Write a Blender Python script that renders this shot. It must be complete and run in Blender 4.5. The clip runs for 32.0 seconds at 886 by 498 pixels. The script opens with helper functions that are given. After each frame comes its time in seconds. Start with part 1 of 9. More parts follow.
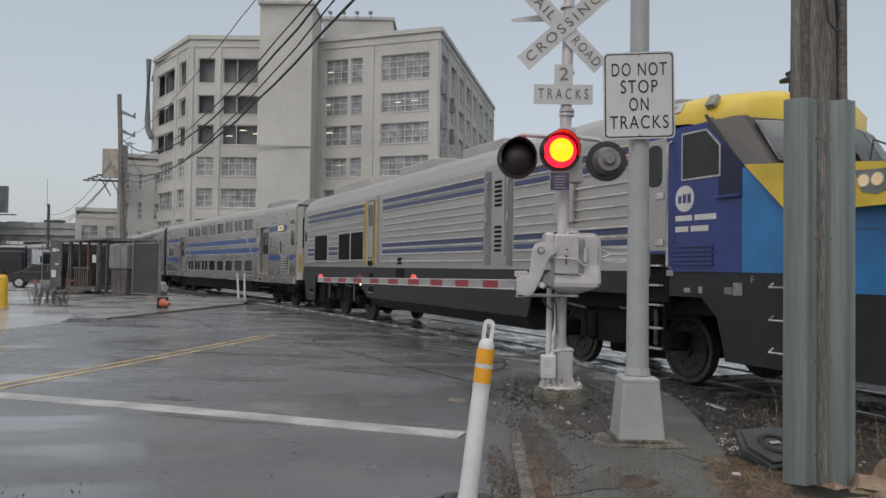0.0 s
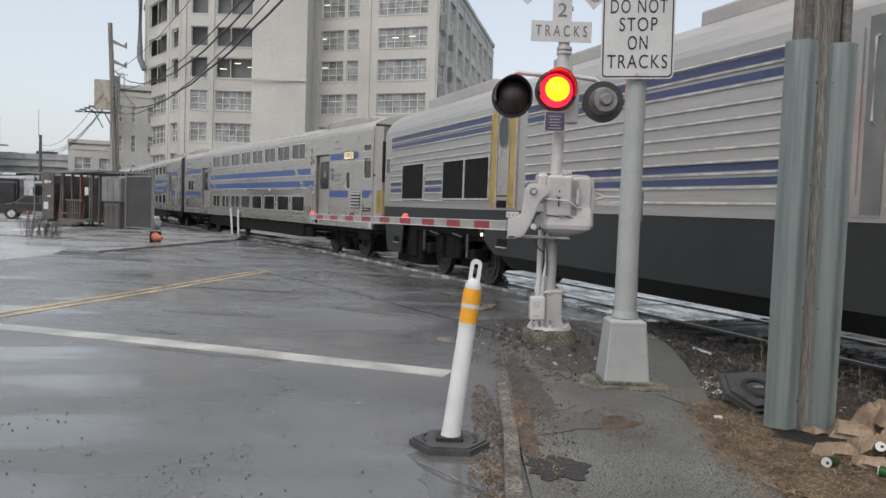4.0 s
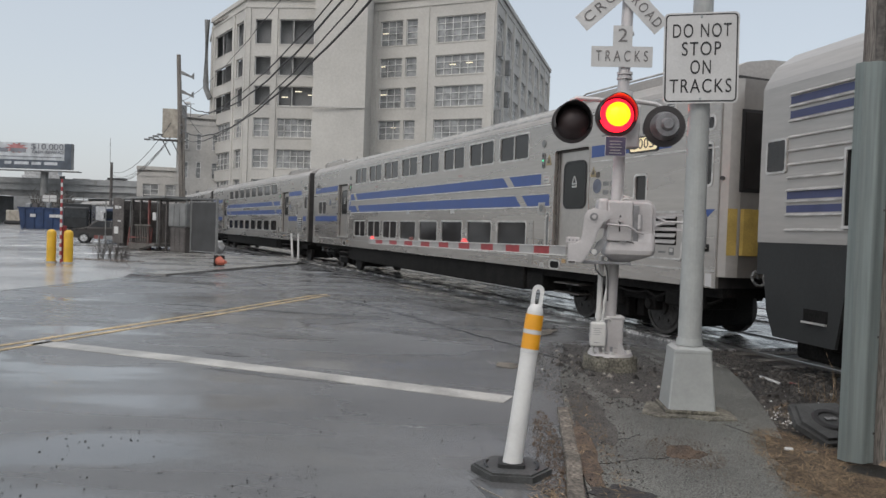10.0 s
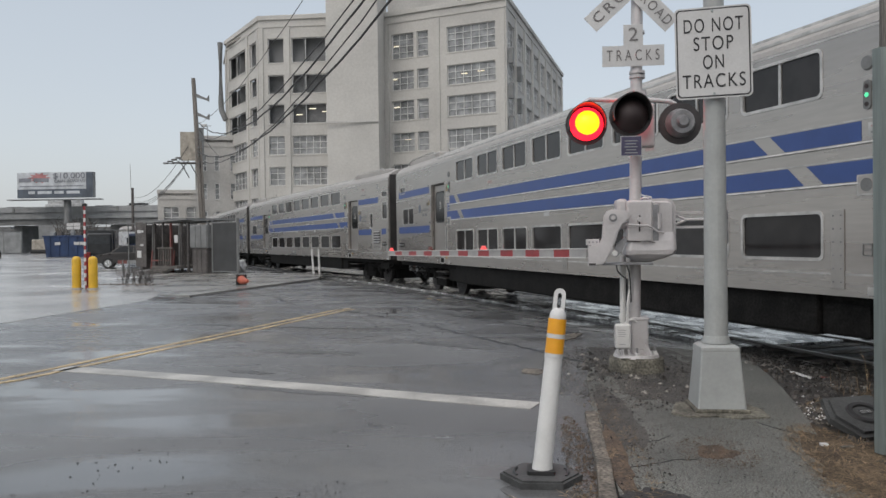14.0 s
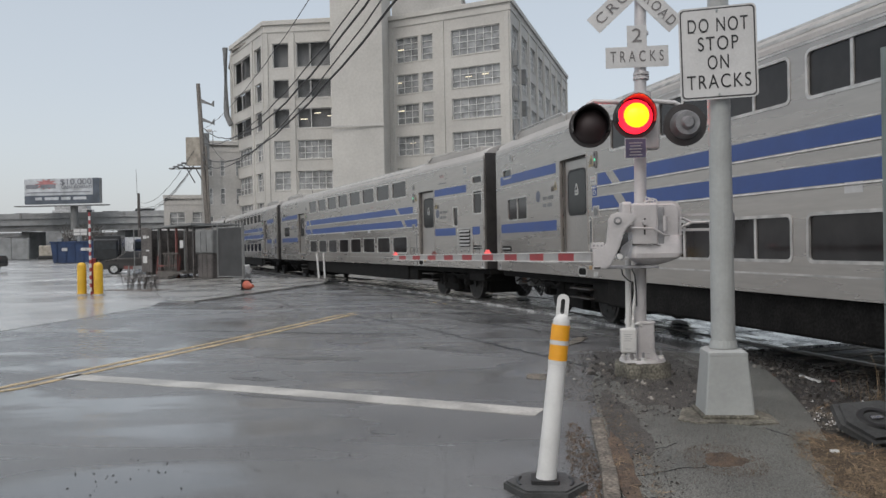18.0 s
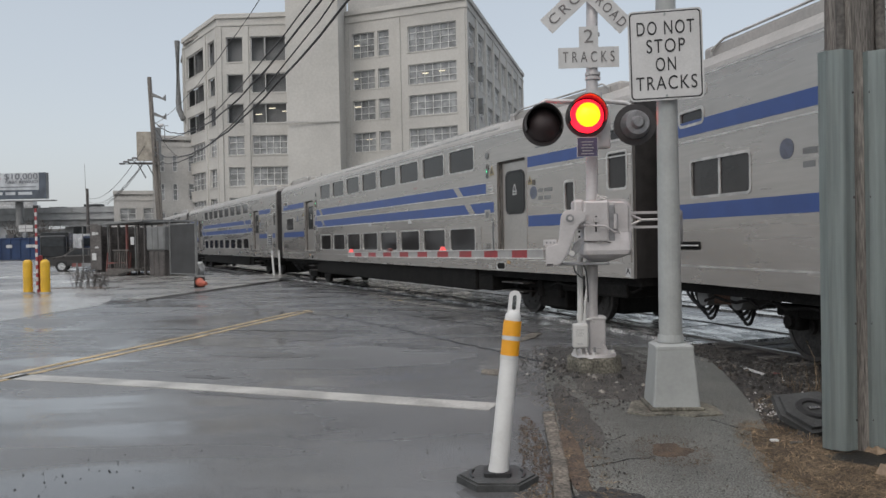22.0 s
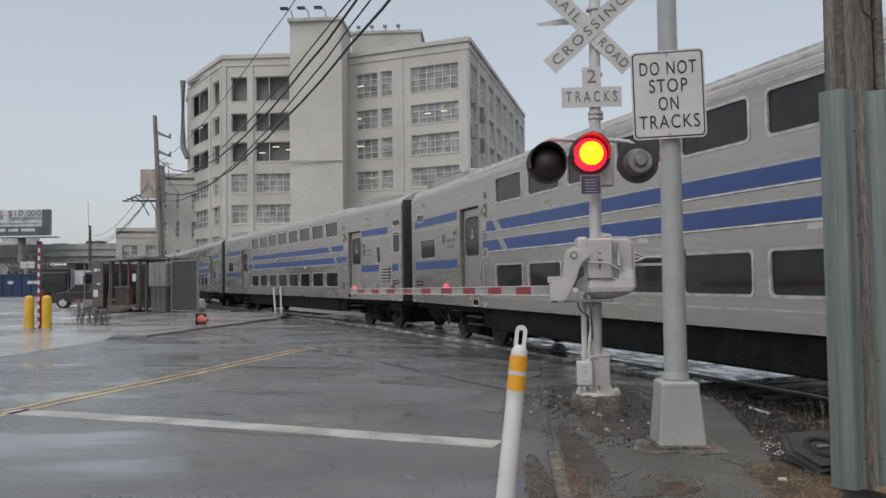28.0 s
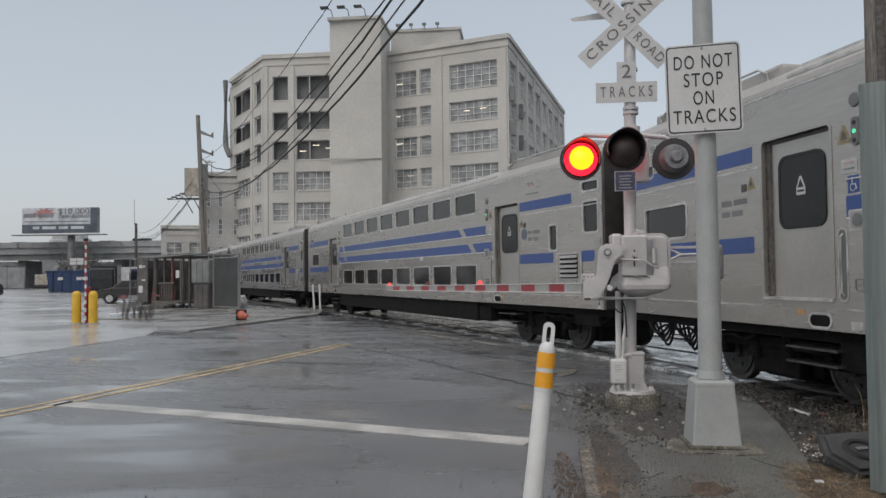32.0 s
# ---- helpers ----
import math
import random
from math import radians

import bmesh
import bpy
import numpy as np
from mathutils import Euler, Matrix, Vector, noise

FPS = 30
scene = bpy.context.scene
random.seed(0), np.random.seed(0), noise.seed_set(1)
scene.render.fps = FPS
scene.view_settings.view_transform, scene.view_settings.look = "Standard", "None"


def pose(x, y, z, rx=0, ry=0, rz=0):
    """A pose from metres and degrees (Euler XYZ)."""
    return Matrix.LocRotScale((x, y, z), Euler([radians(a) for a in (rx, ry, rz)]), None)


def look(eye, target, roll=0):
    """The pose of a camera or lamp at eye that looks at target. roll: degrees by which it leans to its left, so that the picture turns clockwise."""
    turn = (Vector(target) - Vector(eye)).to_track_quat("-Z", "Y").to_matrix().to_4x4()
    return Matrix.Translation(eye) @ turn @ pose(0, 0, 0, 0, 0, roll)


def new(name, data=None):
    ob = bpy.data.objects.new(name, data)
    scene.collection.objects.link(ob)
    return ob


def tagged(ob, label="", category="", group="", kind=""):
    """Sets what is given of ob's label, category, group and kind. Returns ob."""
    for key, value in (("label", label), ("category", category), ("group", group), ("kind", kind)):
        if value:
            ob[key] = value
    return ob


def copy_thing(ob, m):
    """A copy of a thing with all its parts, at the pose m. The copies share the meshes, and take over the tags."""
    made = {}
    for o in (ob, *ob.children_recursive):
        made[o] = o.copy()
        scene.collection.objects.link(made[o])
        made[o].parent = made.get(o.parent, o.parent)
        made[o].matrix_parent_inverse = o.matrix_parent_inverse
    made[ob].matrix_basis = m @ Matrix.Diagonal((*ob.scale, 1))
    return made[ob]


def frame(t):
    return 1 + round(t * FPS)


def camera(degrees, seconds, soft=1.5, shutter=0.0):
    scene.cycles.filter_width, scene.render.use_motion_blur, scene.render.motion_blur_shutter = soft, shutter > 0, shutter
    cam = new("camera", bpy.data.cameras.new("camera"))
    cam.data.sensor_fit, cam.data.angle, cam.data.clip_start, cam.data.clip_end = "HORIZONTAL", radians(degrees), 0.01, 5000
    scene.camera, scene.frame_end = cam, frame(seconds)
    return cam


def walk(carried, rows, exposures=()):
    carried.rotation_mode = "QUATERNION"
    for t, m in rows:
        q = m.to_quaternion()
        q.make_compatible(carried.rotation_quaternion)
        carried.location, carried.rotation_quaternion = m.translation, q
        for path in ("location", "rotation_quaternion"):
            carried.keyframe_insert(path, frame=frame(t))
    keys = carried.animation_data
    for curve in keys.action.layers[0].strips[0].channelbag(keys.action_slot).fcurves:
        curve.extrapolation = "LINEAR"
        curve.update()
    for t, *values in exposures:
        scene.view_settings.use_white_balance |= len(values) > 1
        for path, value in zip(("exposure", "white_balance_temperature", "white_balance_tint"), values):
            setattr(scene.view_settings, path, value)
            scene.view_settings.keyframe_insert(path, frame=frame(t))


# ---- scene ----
cam = camera(60.5, 32.0)
PATH = [
    (0, (0.012, 0.063, 1.51), (-0.007, 2.063, 1.561), 0.8),
    (0.5, (0.016, 0.075, 1.507), (0.002, 2.075, 1.53), 1.2),
    (1, (0.015, 0.081, 1.51), (0.01, 2.08, 1.49), 1.2),
    (1.5, (0.024, 0.098, 1.509), (0.009, 2.098, 1.485), 1.0),
    (2, (0.023, 0.108, 1.5), (-0.02, 2.107, 1.477), 0.5),
    (2.5, (0.028, 0.111, 1.503), (-0.035, 2.11, 1.459), 0.3),
    (3, (0.053, 0.129, 1.502), (-0.001, 2.127, 1.422), 0.8),
    (3.5, (0.056, 0.133, 1.5), (0.026, 2.131, 1.403), 1.6),
    (5.5, (0.072, 0.099, 1.515), (0.125, 2.095, 1.393), 1.6),
    (6, (0.062, 0.092, 1.511), (0.068, 2.088, 1.386), 0.9),
    (6.5, (0.06, 0.1, 1.516), (0.013, 2.096, 1.404), 0.5),
    (7, (0.052, 0.104, 1.518), (-0.032, 2.101, 1.441), 0.3),
    (7.5, (0.051, 0.102, 1.515), (-0.065, 2.098, 1.453), 0.3),
    (8, (0.04, 0.113, 1.515), (-0.1, 2.107, 1.435), 0.8),
    (8.5, (0.04, 0.114, 1.512), (-0.1, 2.108, 1.428), 1.3),
    (9, (0.029, 0.105, 1.512), (-0.099, 2.1, 1.439), 1.7),
    (9.5, (0.014, 0.095, 1.517), (-0.122, 2.089, 1.455), 2.0),
    (10, (0.02, 0.092, 1.509), (-0.132, 2.085, 1.462), 2.0),
    (10.5, (0.022, 0.087, 1.513), (-0.138, 2.081, 1.483), 1.7),
    (11, (0.026, 0.104, 1.514), (-0.126, 2.098, 1.496), 1.2),
    (11.5, (0.033, 0.109, 1.517), (-0.116, 2.103, 1.508), 0.2),
    (12, (0.037, 0.106, 1.518), (-0.113, 2.1, 1.518), -0.4),
    (12.5, (0.039, 0.103, 1.516), (-0.128, 2.096, 1.517), -0.5),
    (13, (0.039, 0.096, 1.51), (-0.152, 2.087, 1.5), -0.8),
    (13.5, (0.028, 0.1, 1.505), (-0.179, 2.089, 1.488), -0.8),
    (15.5, (0.043, 0.199, 1.498), (-0.15, 2.189, 1.46), -0.3),
    (16, (0.051, 0.223, 1.501), (-0.166, 2.211, 1.462), -0.1),
    (16.5, (0.059, 0.214, 1.502), (-0.182, 2.199, 1.472), 0.4),
    (17, (0.054, 0.204, 1.509), (-0.182, 2.19, 1.491), 0.3),
    (17.5, (0.059, 0.202, 1.515), (-0.17, 2.188, 1.509), -0.2),
    (18, (0.053, 0.2, 1.515), (-0.168, 2.188, 1.501), -1.1),
    (18.5, (0.047, 0.188, 1.516), (-0.156, 2.178, 1.497), -2.0),
    (19, (0.044, 0.183, 1.522), (-0.145, 2.174, 1.503), -2.4),
    (19.5, (0.048, 0.186, 1.523), (-0.123, 2.179, 1.498), -2.6),
    (20, (0.039, 0.174, 1.524), (-0.11, 2.169, 1.499), -2.3),
    (20.5, (0.051, 0.177, 1.529), (-0.066, 2.174, 1.505), -2.2),
    (21, (0.054, 0.159, 1.533), (-0.032, 2.157, 1.506), -2.0),
    (21.5, (0.066, 0.14, 1.529), (-0.024, 2.138, 1.504), -1.6),
    (22, (0.078, 0.141, 1.519), (-0.03, 2.138, 1.494), -1.1),
    (22.5, (0.075, 0.117, 1.513), (-0.054, 2.113, 1.5), -0.7),
    (23, (0.048, 0.105, 1.509), (-0.075, 2.101, 1.539), -0.4),
    (23.5, (0.051, 0.093, 1.503), (-0.049, 2.09, 1.562), -0.3),
    (24, (0.045, 0.083, 1.505), (-0.041, 2.08, 1.586), -0.6),
    (24.5, (0.049, 0.086, 1.504), (-0.027, 2.083, 1.596), -0.9),
    (25, (0.059, 0.096, 1.501), (-0.025, 2.092, 1.599), -0.9),
    (25.5, (0.06, 0.106, 1.498), (-0.023, 2.102, 1.594), -0.9),
    (27.5, (0.05, 0.117, 1.493), (-0.033, 2.114, 1.577), -1.0),
    (28, (0.044, 0.112, 1.493), (-0.065, 2.107, 1.57), -0.8),
    (28.5, (0.04, 0.098, 1.496), (-0.092, 2.092, 1.572), -0.8),
    (29, (0.045, 0.092, 1.496), (-0.117, 2.084, 1.571), -0.7),
    (29.5, (0.048, 0.09, 1.494), (-0.121, 2.082, 1.569), -0.6),
    (30, (0.058, 0.095, 1.492), (-0.117, 2.086, 1.57), -0.6),
    (30.5, (0.066, 0.09, 1.49), (-0.119, 2.079, 1.569), -0.5),
    (31, (0.09, 0.097, 1.484), (-0.106, 2.086, 1.562), -0.5),
    (31.5, (0.108, 0.113, 1.484), (-0.097, 2.101, 1.557), -0.6),
    (32, (0.117, 0.12, 1.483), (-0.095, 2.107, 1.555), -0.6),
]
# the camera's own brightening and darkening, in stops
EXPOSURE = [(0, -0.18), (1, 0.12), (2, 0.12), (3, 0.22), (4.5, 0.24), (6, 0.24), (7, -0.06), (8, -0.02), (9, 0.06), (10, 0.03), (12, 0.0), (16, 0.0), (20, 0.03), (24, -0.10), (28, -0.10), (31, -0.14), (32, -0.14)]
walk(cam, [(t, look(eye, target, roll)) for t, eye, target, roll in PATH], EXPOSURE)

# ---- sky and light: an overcast, rainy morning ----
world = bpy.data.worlds.new("overcast")
scene.world = world
world.use_nodes = True
wn = world.node_tree
wn.nodes.clear()
w_out = wn.nodes.new("ShaderNodeOutputWorld")
w_sky = wn.nodes.new("ShaderNodeTexSky")
w_sky.sky_type, w_sky.sun_disc = "NISHITA", False
w_sky.sun_elevation, w_sky.sun_rotation = radians(48), radians(200)
w_sky.dust_density = 4.0
w_skyb = wn.nodes.new("ShaderNodeBackground")
w_skyb.inputs["Strength"].default_value = 0.05
w_cloud = wn.nodes.new("ShaderNodeBackground")
w_add = wn.nodes.new("ShaderNodeAddShader")
w_co = wn.nodes.new("ShaderNodeTexCoord")
w_sep = wn.nodes.new("ShaderNodeSeparateXYZ")
w_ramp = wn.nodes.new("ShaderNodeValToRGB")
w_noise = wn.nodes.new("ShaderNodeTexNoise")
w_noise.inputs["Scale"].default_value = 1.6
w_noise.inputs["Detail"].default_value = 3.0
w_mix = wn.nodes.new("ShaderNodeMixRGB")
w_mix.blend_type = "MULTIPLY"
w_mix.inputs[0].default_value = 0.12
cr = w_ramp.color_ramp
cr.elements[0].position, cr.elements[0].color = 0.0, (0.535, 0.555, 0.575, 1)
cr.elements[1].position, cr.elements[1].color = 1.0, (1.18, 1.17, 1.16, 1)
for at, col in ((0.12, (0.53, 0.558, 0.58)), (0.36, (0.455, 0.49, 0.515)), (0.6, (0.65, 0.665, 0.675))):
    el = cr.elements.new(at)
    el.color = (*col, 1)
wn.links.new(w_co.outputs["Generated"], w_sep.inputs[0])
wn.links.new(w_sep.outputs["Z"], w_ramp.inputs[0])
wn.links.new(w_co.outputs["Generated"], w_noise.inputs["Vector"])
wn.links.new(w_ramp.outputs[0], w_mix.inputs[1])
wn.links.new(w_noise.outputs["Fac"], w_mix.inputs[2])
wn.links.new(w_mix.outputs[0], w_cloud.inputs["Color"])
wn.links.new(w_sky.outputs[0], w_skyb.inputs["Color"])
wn.links.new(w_cloud.outputs[0], w_add.inputs[0])
wn.links.new(w_skyb.outputs[0], w_add.inputs[1])
wn.links.new(w_add.outputs[0], w_out.inputs["Surface"])
sun = new("sun", bpy.data.lights.new("sun", "SUN"))
sun.data.energy, sun.data.angle, sun.data.color = 0.6, radians(40), (1.0, 0.97, 0.93)
sun.matrix_world = look((-20, -45, 55), (0, 0, 0))
scene.view_settings.exposure = 0.0

# ---- materials ----
def mat(name, color, rough=0.6, metal=0.0, vary=0.12, scale=3.0, fine=60.0, bump=0.05, dark=None, stain=0.35, spec=0.5, coord="Object", rough_vary=0.1, emit=None, island=0.0, stretch=(1, 1, 1), grain=0.0):
    """A procedural surface: base colour varied at two scales, stains towards dark, fine relief."""
    m = bpy.data.materials.new(name)
    m.use_nodes = True
    t = m.node_tree
    b = t.nodes["Principled BSDF"]
    co = t.nodes.new("ShaderNodeTexCoord")
    mp = t.nodes.new("ShaderNodeMapping")
    mp.inputs["Scale"].default_value = stretch
    t.links.new(co.outputs[coord], mp.inputs[0])
    big, small = t.nodes.new("ShaderNodeTexNoise"), t.nodes.new("ShaderNodeTexNoise")
    big.inputs["Scale"].default_value, big.inputs["Detail"].default_value = scale, 5.0
    small.inputs["Scale"].default_value, small.inputs["Detail"].default_value = fine, 3.0
    for n in (big, small):
        t.links.new(mp.outputs[0], n.inputs["Vector"])
    ramp = t.nodes.new("ShaderNodeValToRGB")
    ramp.color_ramp.elements[0].position, ramp.color_ramp.elements[1].position = 0.35, 0.62
    t.links.new(big.outputs["Fac"], ramp.inputs[0])
    mx = t.nodes.new("ShaderNodeMixRGB")
    dk = dark or tuple(c * (1 - stain) for c in color)
    mx.inputs[1].default_value, mx.inputs[2].default_value = (*dk, 1), (*color, 1)
    t.links.new(ramp.outputs[0], mx.inputs[0])
    m2 = t.nodes.new("ShaderNodeMixRGB")
    m2.blend_type = "OVERLAY"
    m2.inputs[0].default_value = min(1.0, vary * 2 if vary < 0.3 else vary * 1.15)
    t.links.new(mx.outputs[0], m2.inputs[1])
    if vary >= 0.3:
        gr = t.nodes.new("ShaderNodeMapRange")
        gr.inputs["From Min"].default_value, gr.inputs["From Max"].default_value = 0.34, 0.66
        t.links.new(small.outputs["Fac"], gr.inputs["Value"])
        t.links.new(gr.outputs[0], m2.inputs[2])
    else:
        t.links.new(small.outputs["Fac"], m2.inputs[2])
    last = m2.outputs[0]
    if island:
        oi = t.nodes.new("ShaderNodeObjectInfo")
        hs = t.nodes.new("ShaderNodeHueSaturation")
        mr = t.nodes.new("ShaderNodeMapRange")
        mr.inputs["To Min"].default_value, mr.inputs["To Max"].default_value = 1 - island, 1 + island
        t.links.new(oi.outputs["Random"], mr.inputs["Value"])
        t.links.new(mr.outputs[0], hs.inputs["Value"])
        t.links.new(last, hs.inputs["Color"])
        last = hs.outputs[0]
    if grain:
        ge = t.nodes.new("ShaderNodeNewGeometry")
        hg = t.nodes.new("ShaderNodeHueSaturation")
        mg = t.nodes.new("ShaderNodeMapRange")
        mg.inputs["To Min"].default_value, mg.inputs["To Max"].default_value = 1 - grain, 1 + grain
        t.links.new(ge.outputs["Random Per Island"], mg.inputs["Value"])
        t.links.new(mg.outputs[0], hg.inputs["Value"])
        t.links.new(last, hg.inputs["Color"])
        last = hg.outputs[0]
    t.links.new(last, b.inputs["Base Color"])
    rr = t.nodes.new("ShaderNodeMapRange")
    rr.inputs["To Min"].default_value, rr.inputs["To Max"].default_value = max(0.02, rough - rough_vary), min(1, rough + rough_vary)
    t.links.new(big.outputs["Fac"], rr.inputs["Value"])
    t.links.new(rr.outputs[0], b.inputs["Roughness"])
    b.inputs["Metallic"].default_value = metal
    b.inputs["Specular IOR Level"].default_value = spec
    if bump:
        bp = t.nodes.new("ShaderNodeBump")
        bp.inputs["Strength"].default_value, bp.inputs["Distance"].default_value = bump, 0.02
        t.links.new(small.outputs["Fac"], bp.inputs["Height"])
        t.links.new(bp.outputs[0], b.inputs["Normal"])
    if emit:
        b.inputs["Emission Color"].default_value = (*emit[0], 1)
        b.inputs["Emission Strength"].default_value = emit[1]
    return m


M = {}
M["asphalt"] = mat("wet_asphalt", (0.158, 0.160, 0.164), 0.27, vary=0.6, scale=0.35, fine=210, bump=0.25, stain=0.35, rough_vary=0.16)
def wet_film(m, lo, hi, size, stretch):
    """Pools of standing water: low roughness in long uneven shapes, dry grain between."""
    t = m.node_tree
    b = t.nodes["Principled BSDF"]
    co, mp, no = t.nodes.new("ShaderNodeTexCoord"), t.nodes.new("ShaderNodeMapping"), t.nodes.new("ShaderNodeTexNoise")
    mp.inputs["Scale"].default_value = stretch
    no.inputs["Scale"].default_value, no.inputs["Detail"].default_value, no.inputs["Distortion"].default_value = size, 6.0, 0.6
    rp = t.nodes.new("ShaderNodeValToRGB")
    rp.color_ramp.elements[0].position, rp.color_ramp.elements[0].color = 0.40, (hi, hi, hi, 1)
    rp.color_ramp.elements[1].position, rp.color_ramp.elements[1].color = 0.62, (lo, lo, lo, 1)
    t.links.new(co.outputs["Object"], mp.inputs[0])
    t.links.new(mp.outputs[0], no.inputs["Vector"])
    t.links.new(no.outputs["Fac"], rp.inputs[0])
    t.links.new(rp.outputs[0], b.inputs["Roughness"])
    bp = b.inputs["Normal"].links[0].from_node
    mr = t.nodes.new("ShaderNodeMapRange")
    mr.inputs["To Min"].default_value, mr.inputs["To Max"].default_value = 0.30, 0.03
    mr.inputs["From Min"].default_value, mr.inputs["From Max"].default_value = 0.42, 0.60
    t.links.new(no.outputs["Fac"], mr.inputs["Value"])
    t.links.new(mr.outputs[0], bp.inputs["Strength"])


wet_film(M["asphalt"], 0.09, 0.34, 0.55, (0.55, 1.5, 1))
M["asphalt_old"] = mat("worn_path_asphalt", (0.132, 0.134, 0.122), 0.5, grain=0.35, vary=1.0, scale=1.2, fine=105, bump=0.9, stain=0.35, rough_vary=0.2)
M["dirt"] = mat("wet_ballast_dirt", (0.037, 0.032, 0.028), 0.6, vary=0.4, scale=2.5, fine=45, bump=0.8, stain=0.5, rough_vary=0.25)
M["lot"] = mat("wet_concrete_lot", (0.38, 0.375, 0.365), 0.22, vary=0.3, scale=0.25, fine=22, bump=0.09, stain=0.4, rough_vary=0.2)
M["white_line"] = mat("worn_white_road_paint", (0.46, 0.45, 0.425), 0.45, vary=0.2, scale=2.2, fine=30, stain=0.4, bump=0.2)
M["yellow_line"] = mat("worn_yellow_road_paint", (0.52, 0.385, 0.205), 0.45, vary=0.3, scale=2.0, fine=25, stain=0.45, bump=0.2)
M["tar"] = mat("tar_seal", (0.018, 0.018, 0.02), 0.35, vary=0.2, scale=5)
M["concrete"] = mat("weathered_concrete", (0.33, 0.31, 0.28), 0.75, vary=0.25, scale=4, fine=50, bump=0.4, stain=0.45)
M["old_concrete"] = mat("mossy_old_concrete", (0.175, 0.165, 0.135), 0.8, vary=0.4, scale=5, fine=40, bump=0.7, stain=0.55)
M["kerb"] = mat("kerb_stone", (0.185, 0.163, 0.135), 0.7, vary=0.5, scale=6, fine=45, bump=0.6, stain=0.6, island=0.15)
M["steel"] = mat("dull_stainless_steel", (0.47, 0.445, 0.42), 0.38, metal=0.66, vary=0.07, scale=0.8, fine=9, bump=0.012, stain=0.13, rough_vary=0.14, stretch=(1, 0.25, 2.5))
M["coach_steel"] = mat("coach_stainless_steel", (0.445, 0.418, 0.39), 0.28, metal=0.72, vary=0.07, scale=0.8, fine=9, bump=0.012, stain=0.14, rough_vary=0.14, stretch=(1, 0.25, 2.5))
M["steel_end"] = mat("stainless_end_panel", (0.44, 0.417, 0.393), 0.32, metal=0.7, vary=0.06, scale=1.2, fine=14, bump=0.015, stain=0.14)
M["roof_grey"] = mat("train_roof_grey", (0.43, 0.41, 0.39), 0.5, metal=0.2, vary=0.1, scale=0.8, fine=20, stain=0.18)
M["blue"] = mat("train_blue_stripe", (0.040, 0.083, 0.265), 0.35, vary=0.06, scale=3, stain=0.12)
M["dark_glass"] = mat("tinted_train_glass", (0.030, 0.028, 0.028), 0.08, vary=0.0, bump=0.0, rough_vary=0.02, spec=0.38)
M["door_glass"] = mat("dark_door_glass", (0.014, 0.015, 0.015), 0.12, vary=0.0, bump=0.0, rough_vary=0.02, spec=0.3)
M["green_lamp"] = mat("lit_green_lamp", (0.1, 0.6, 0.3), 0.4, emit=((0.12, 1.0, 0.5), 0.7), bump=0)
M["emblem_grey"] = mat("faded_emblem", (0.13, 0.145, 0.19), 0.45, vary=0.2, scale=12, stain=0.3)
M["under"] = mat("grimy_underframe", (0.016, 0.0155, 0.015), 0.8, vary=0.3, scale=4, fine=30, bump=0.3, stain=0.5, spec=0.15)
M["skirt"] = mat("dark_grey_skirt", (0.024, 0.026, 0.026), 0.6, vary=0.12, scale=1.5, fine=25, stain=0.35)
M["rubber"] = mat("black_rubber", (0.022, 0.022, 0.023), 0.6, vary=0.2, scale=8, bump=0.2)
M["gasket"] = mat("pale_window_frame", (0.60, 0.59, 0.57), 0.33, metal=0.35, vary=0.05, scale=5)
M["wheel"] = mat("wheel_steel", (0.14, 0.13, 0.125), 0.38, metal=0.7, vary=0.2, scale=6, stain=0.5)
M["wheel_dark"] = mat("oily_wheel_iron", (0.055, 0.052, 0.05), 0.55, metal=0.35, vary=0.3, scale=6, fine=30, bump=0.2, stain=0.5)
M["loco_blue"] = mat("locomotive_deep_blue", (0.034, 0.052, 0.21), 0.32, vary=0.05, scale=2, stain=0.2)
M["loco_sky"] = mat("locomotive_light_blue", (0.035, 0.20, 0.47), 0.32, vary=0.05, scale=2, stain=0.2)
M["loco_yellow"] = mat("locomotive_yellow", (0.72, 0.52, 0.06), 0.35, vary=0.06, scale=2, stain=0.2)
M["cab_yellow"] = mat("faded_yellow_panel", (0.50, 0.36, 0.10), 0.45, vary=0.2, scale=2.5, stain=0.35)
M["worn_rubber"] = mat("worn_grey_rubber", (0.068, 0.07, 0.07), 0.55, vary=0.25, scale=6, fine=50, bump=0.3, stain=0.4)
M["puddle"] = mat("standing_water_on_asphalt", (0.10, 0.10, 0.102), 0.13, vary=0.2, scale=3, fine=60, bump=0.0, stain=0.2, rough_vary=0.06)
M["white"] = mat("white_paint", (0.64, 0.635, 0.62), 0.4, vary=0.06, scale=4, stain=0.12)
M["white_plastic"] = mat("white_plastic", (0.66, 0.66, 0.65), 0.35, vary=0.05, scale=5, stain=0.12)
M["silver_paint"] = mat("aluminium_paint", (0.56, 0.54, 0.54), 0.4, metal=0.2, vary=0.05, scale=4, fine=40, stain=0.16)
M["grey_paint"] = mat("pale_grey_green_paint", (0.37, 0.385, 0.38), 0.42, vary=0.06, scale=3, fine=30, stain=0.14)
M["galv"] = mat("galvanised_rail", (0.40, 0.455, 0.445), 0.42, metal=0.2, vary=0.14, scale=2.6, fine=22, bump=0.01, stain=0.28, stretch=(2.5, 2.5, 0.08))
M["orange"] = mat("orange_sheeting", (0.80, 0.36, 0.02), 0.45, vary=0.05, scale=8, stain=0.1)
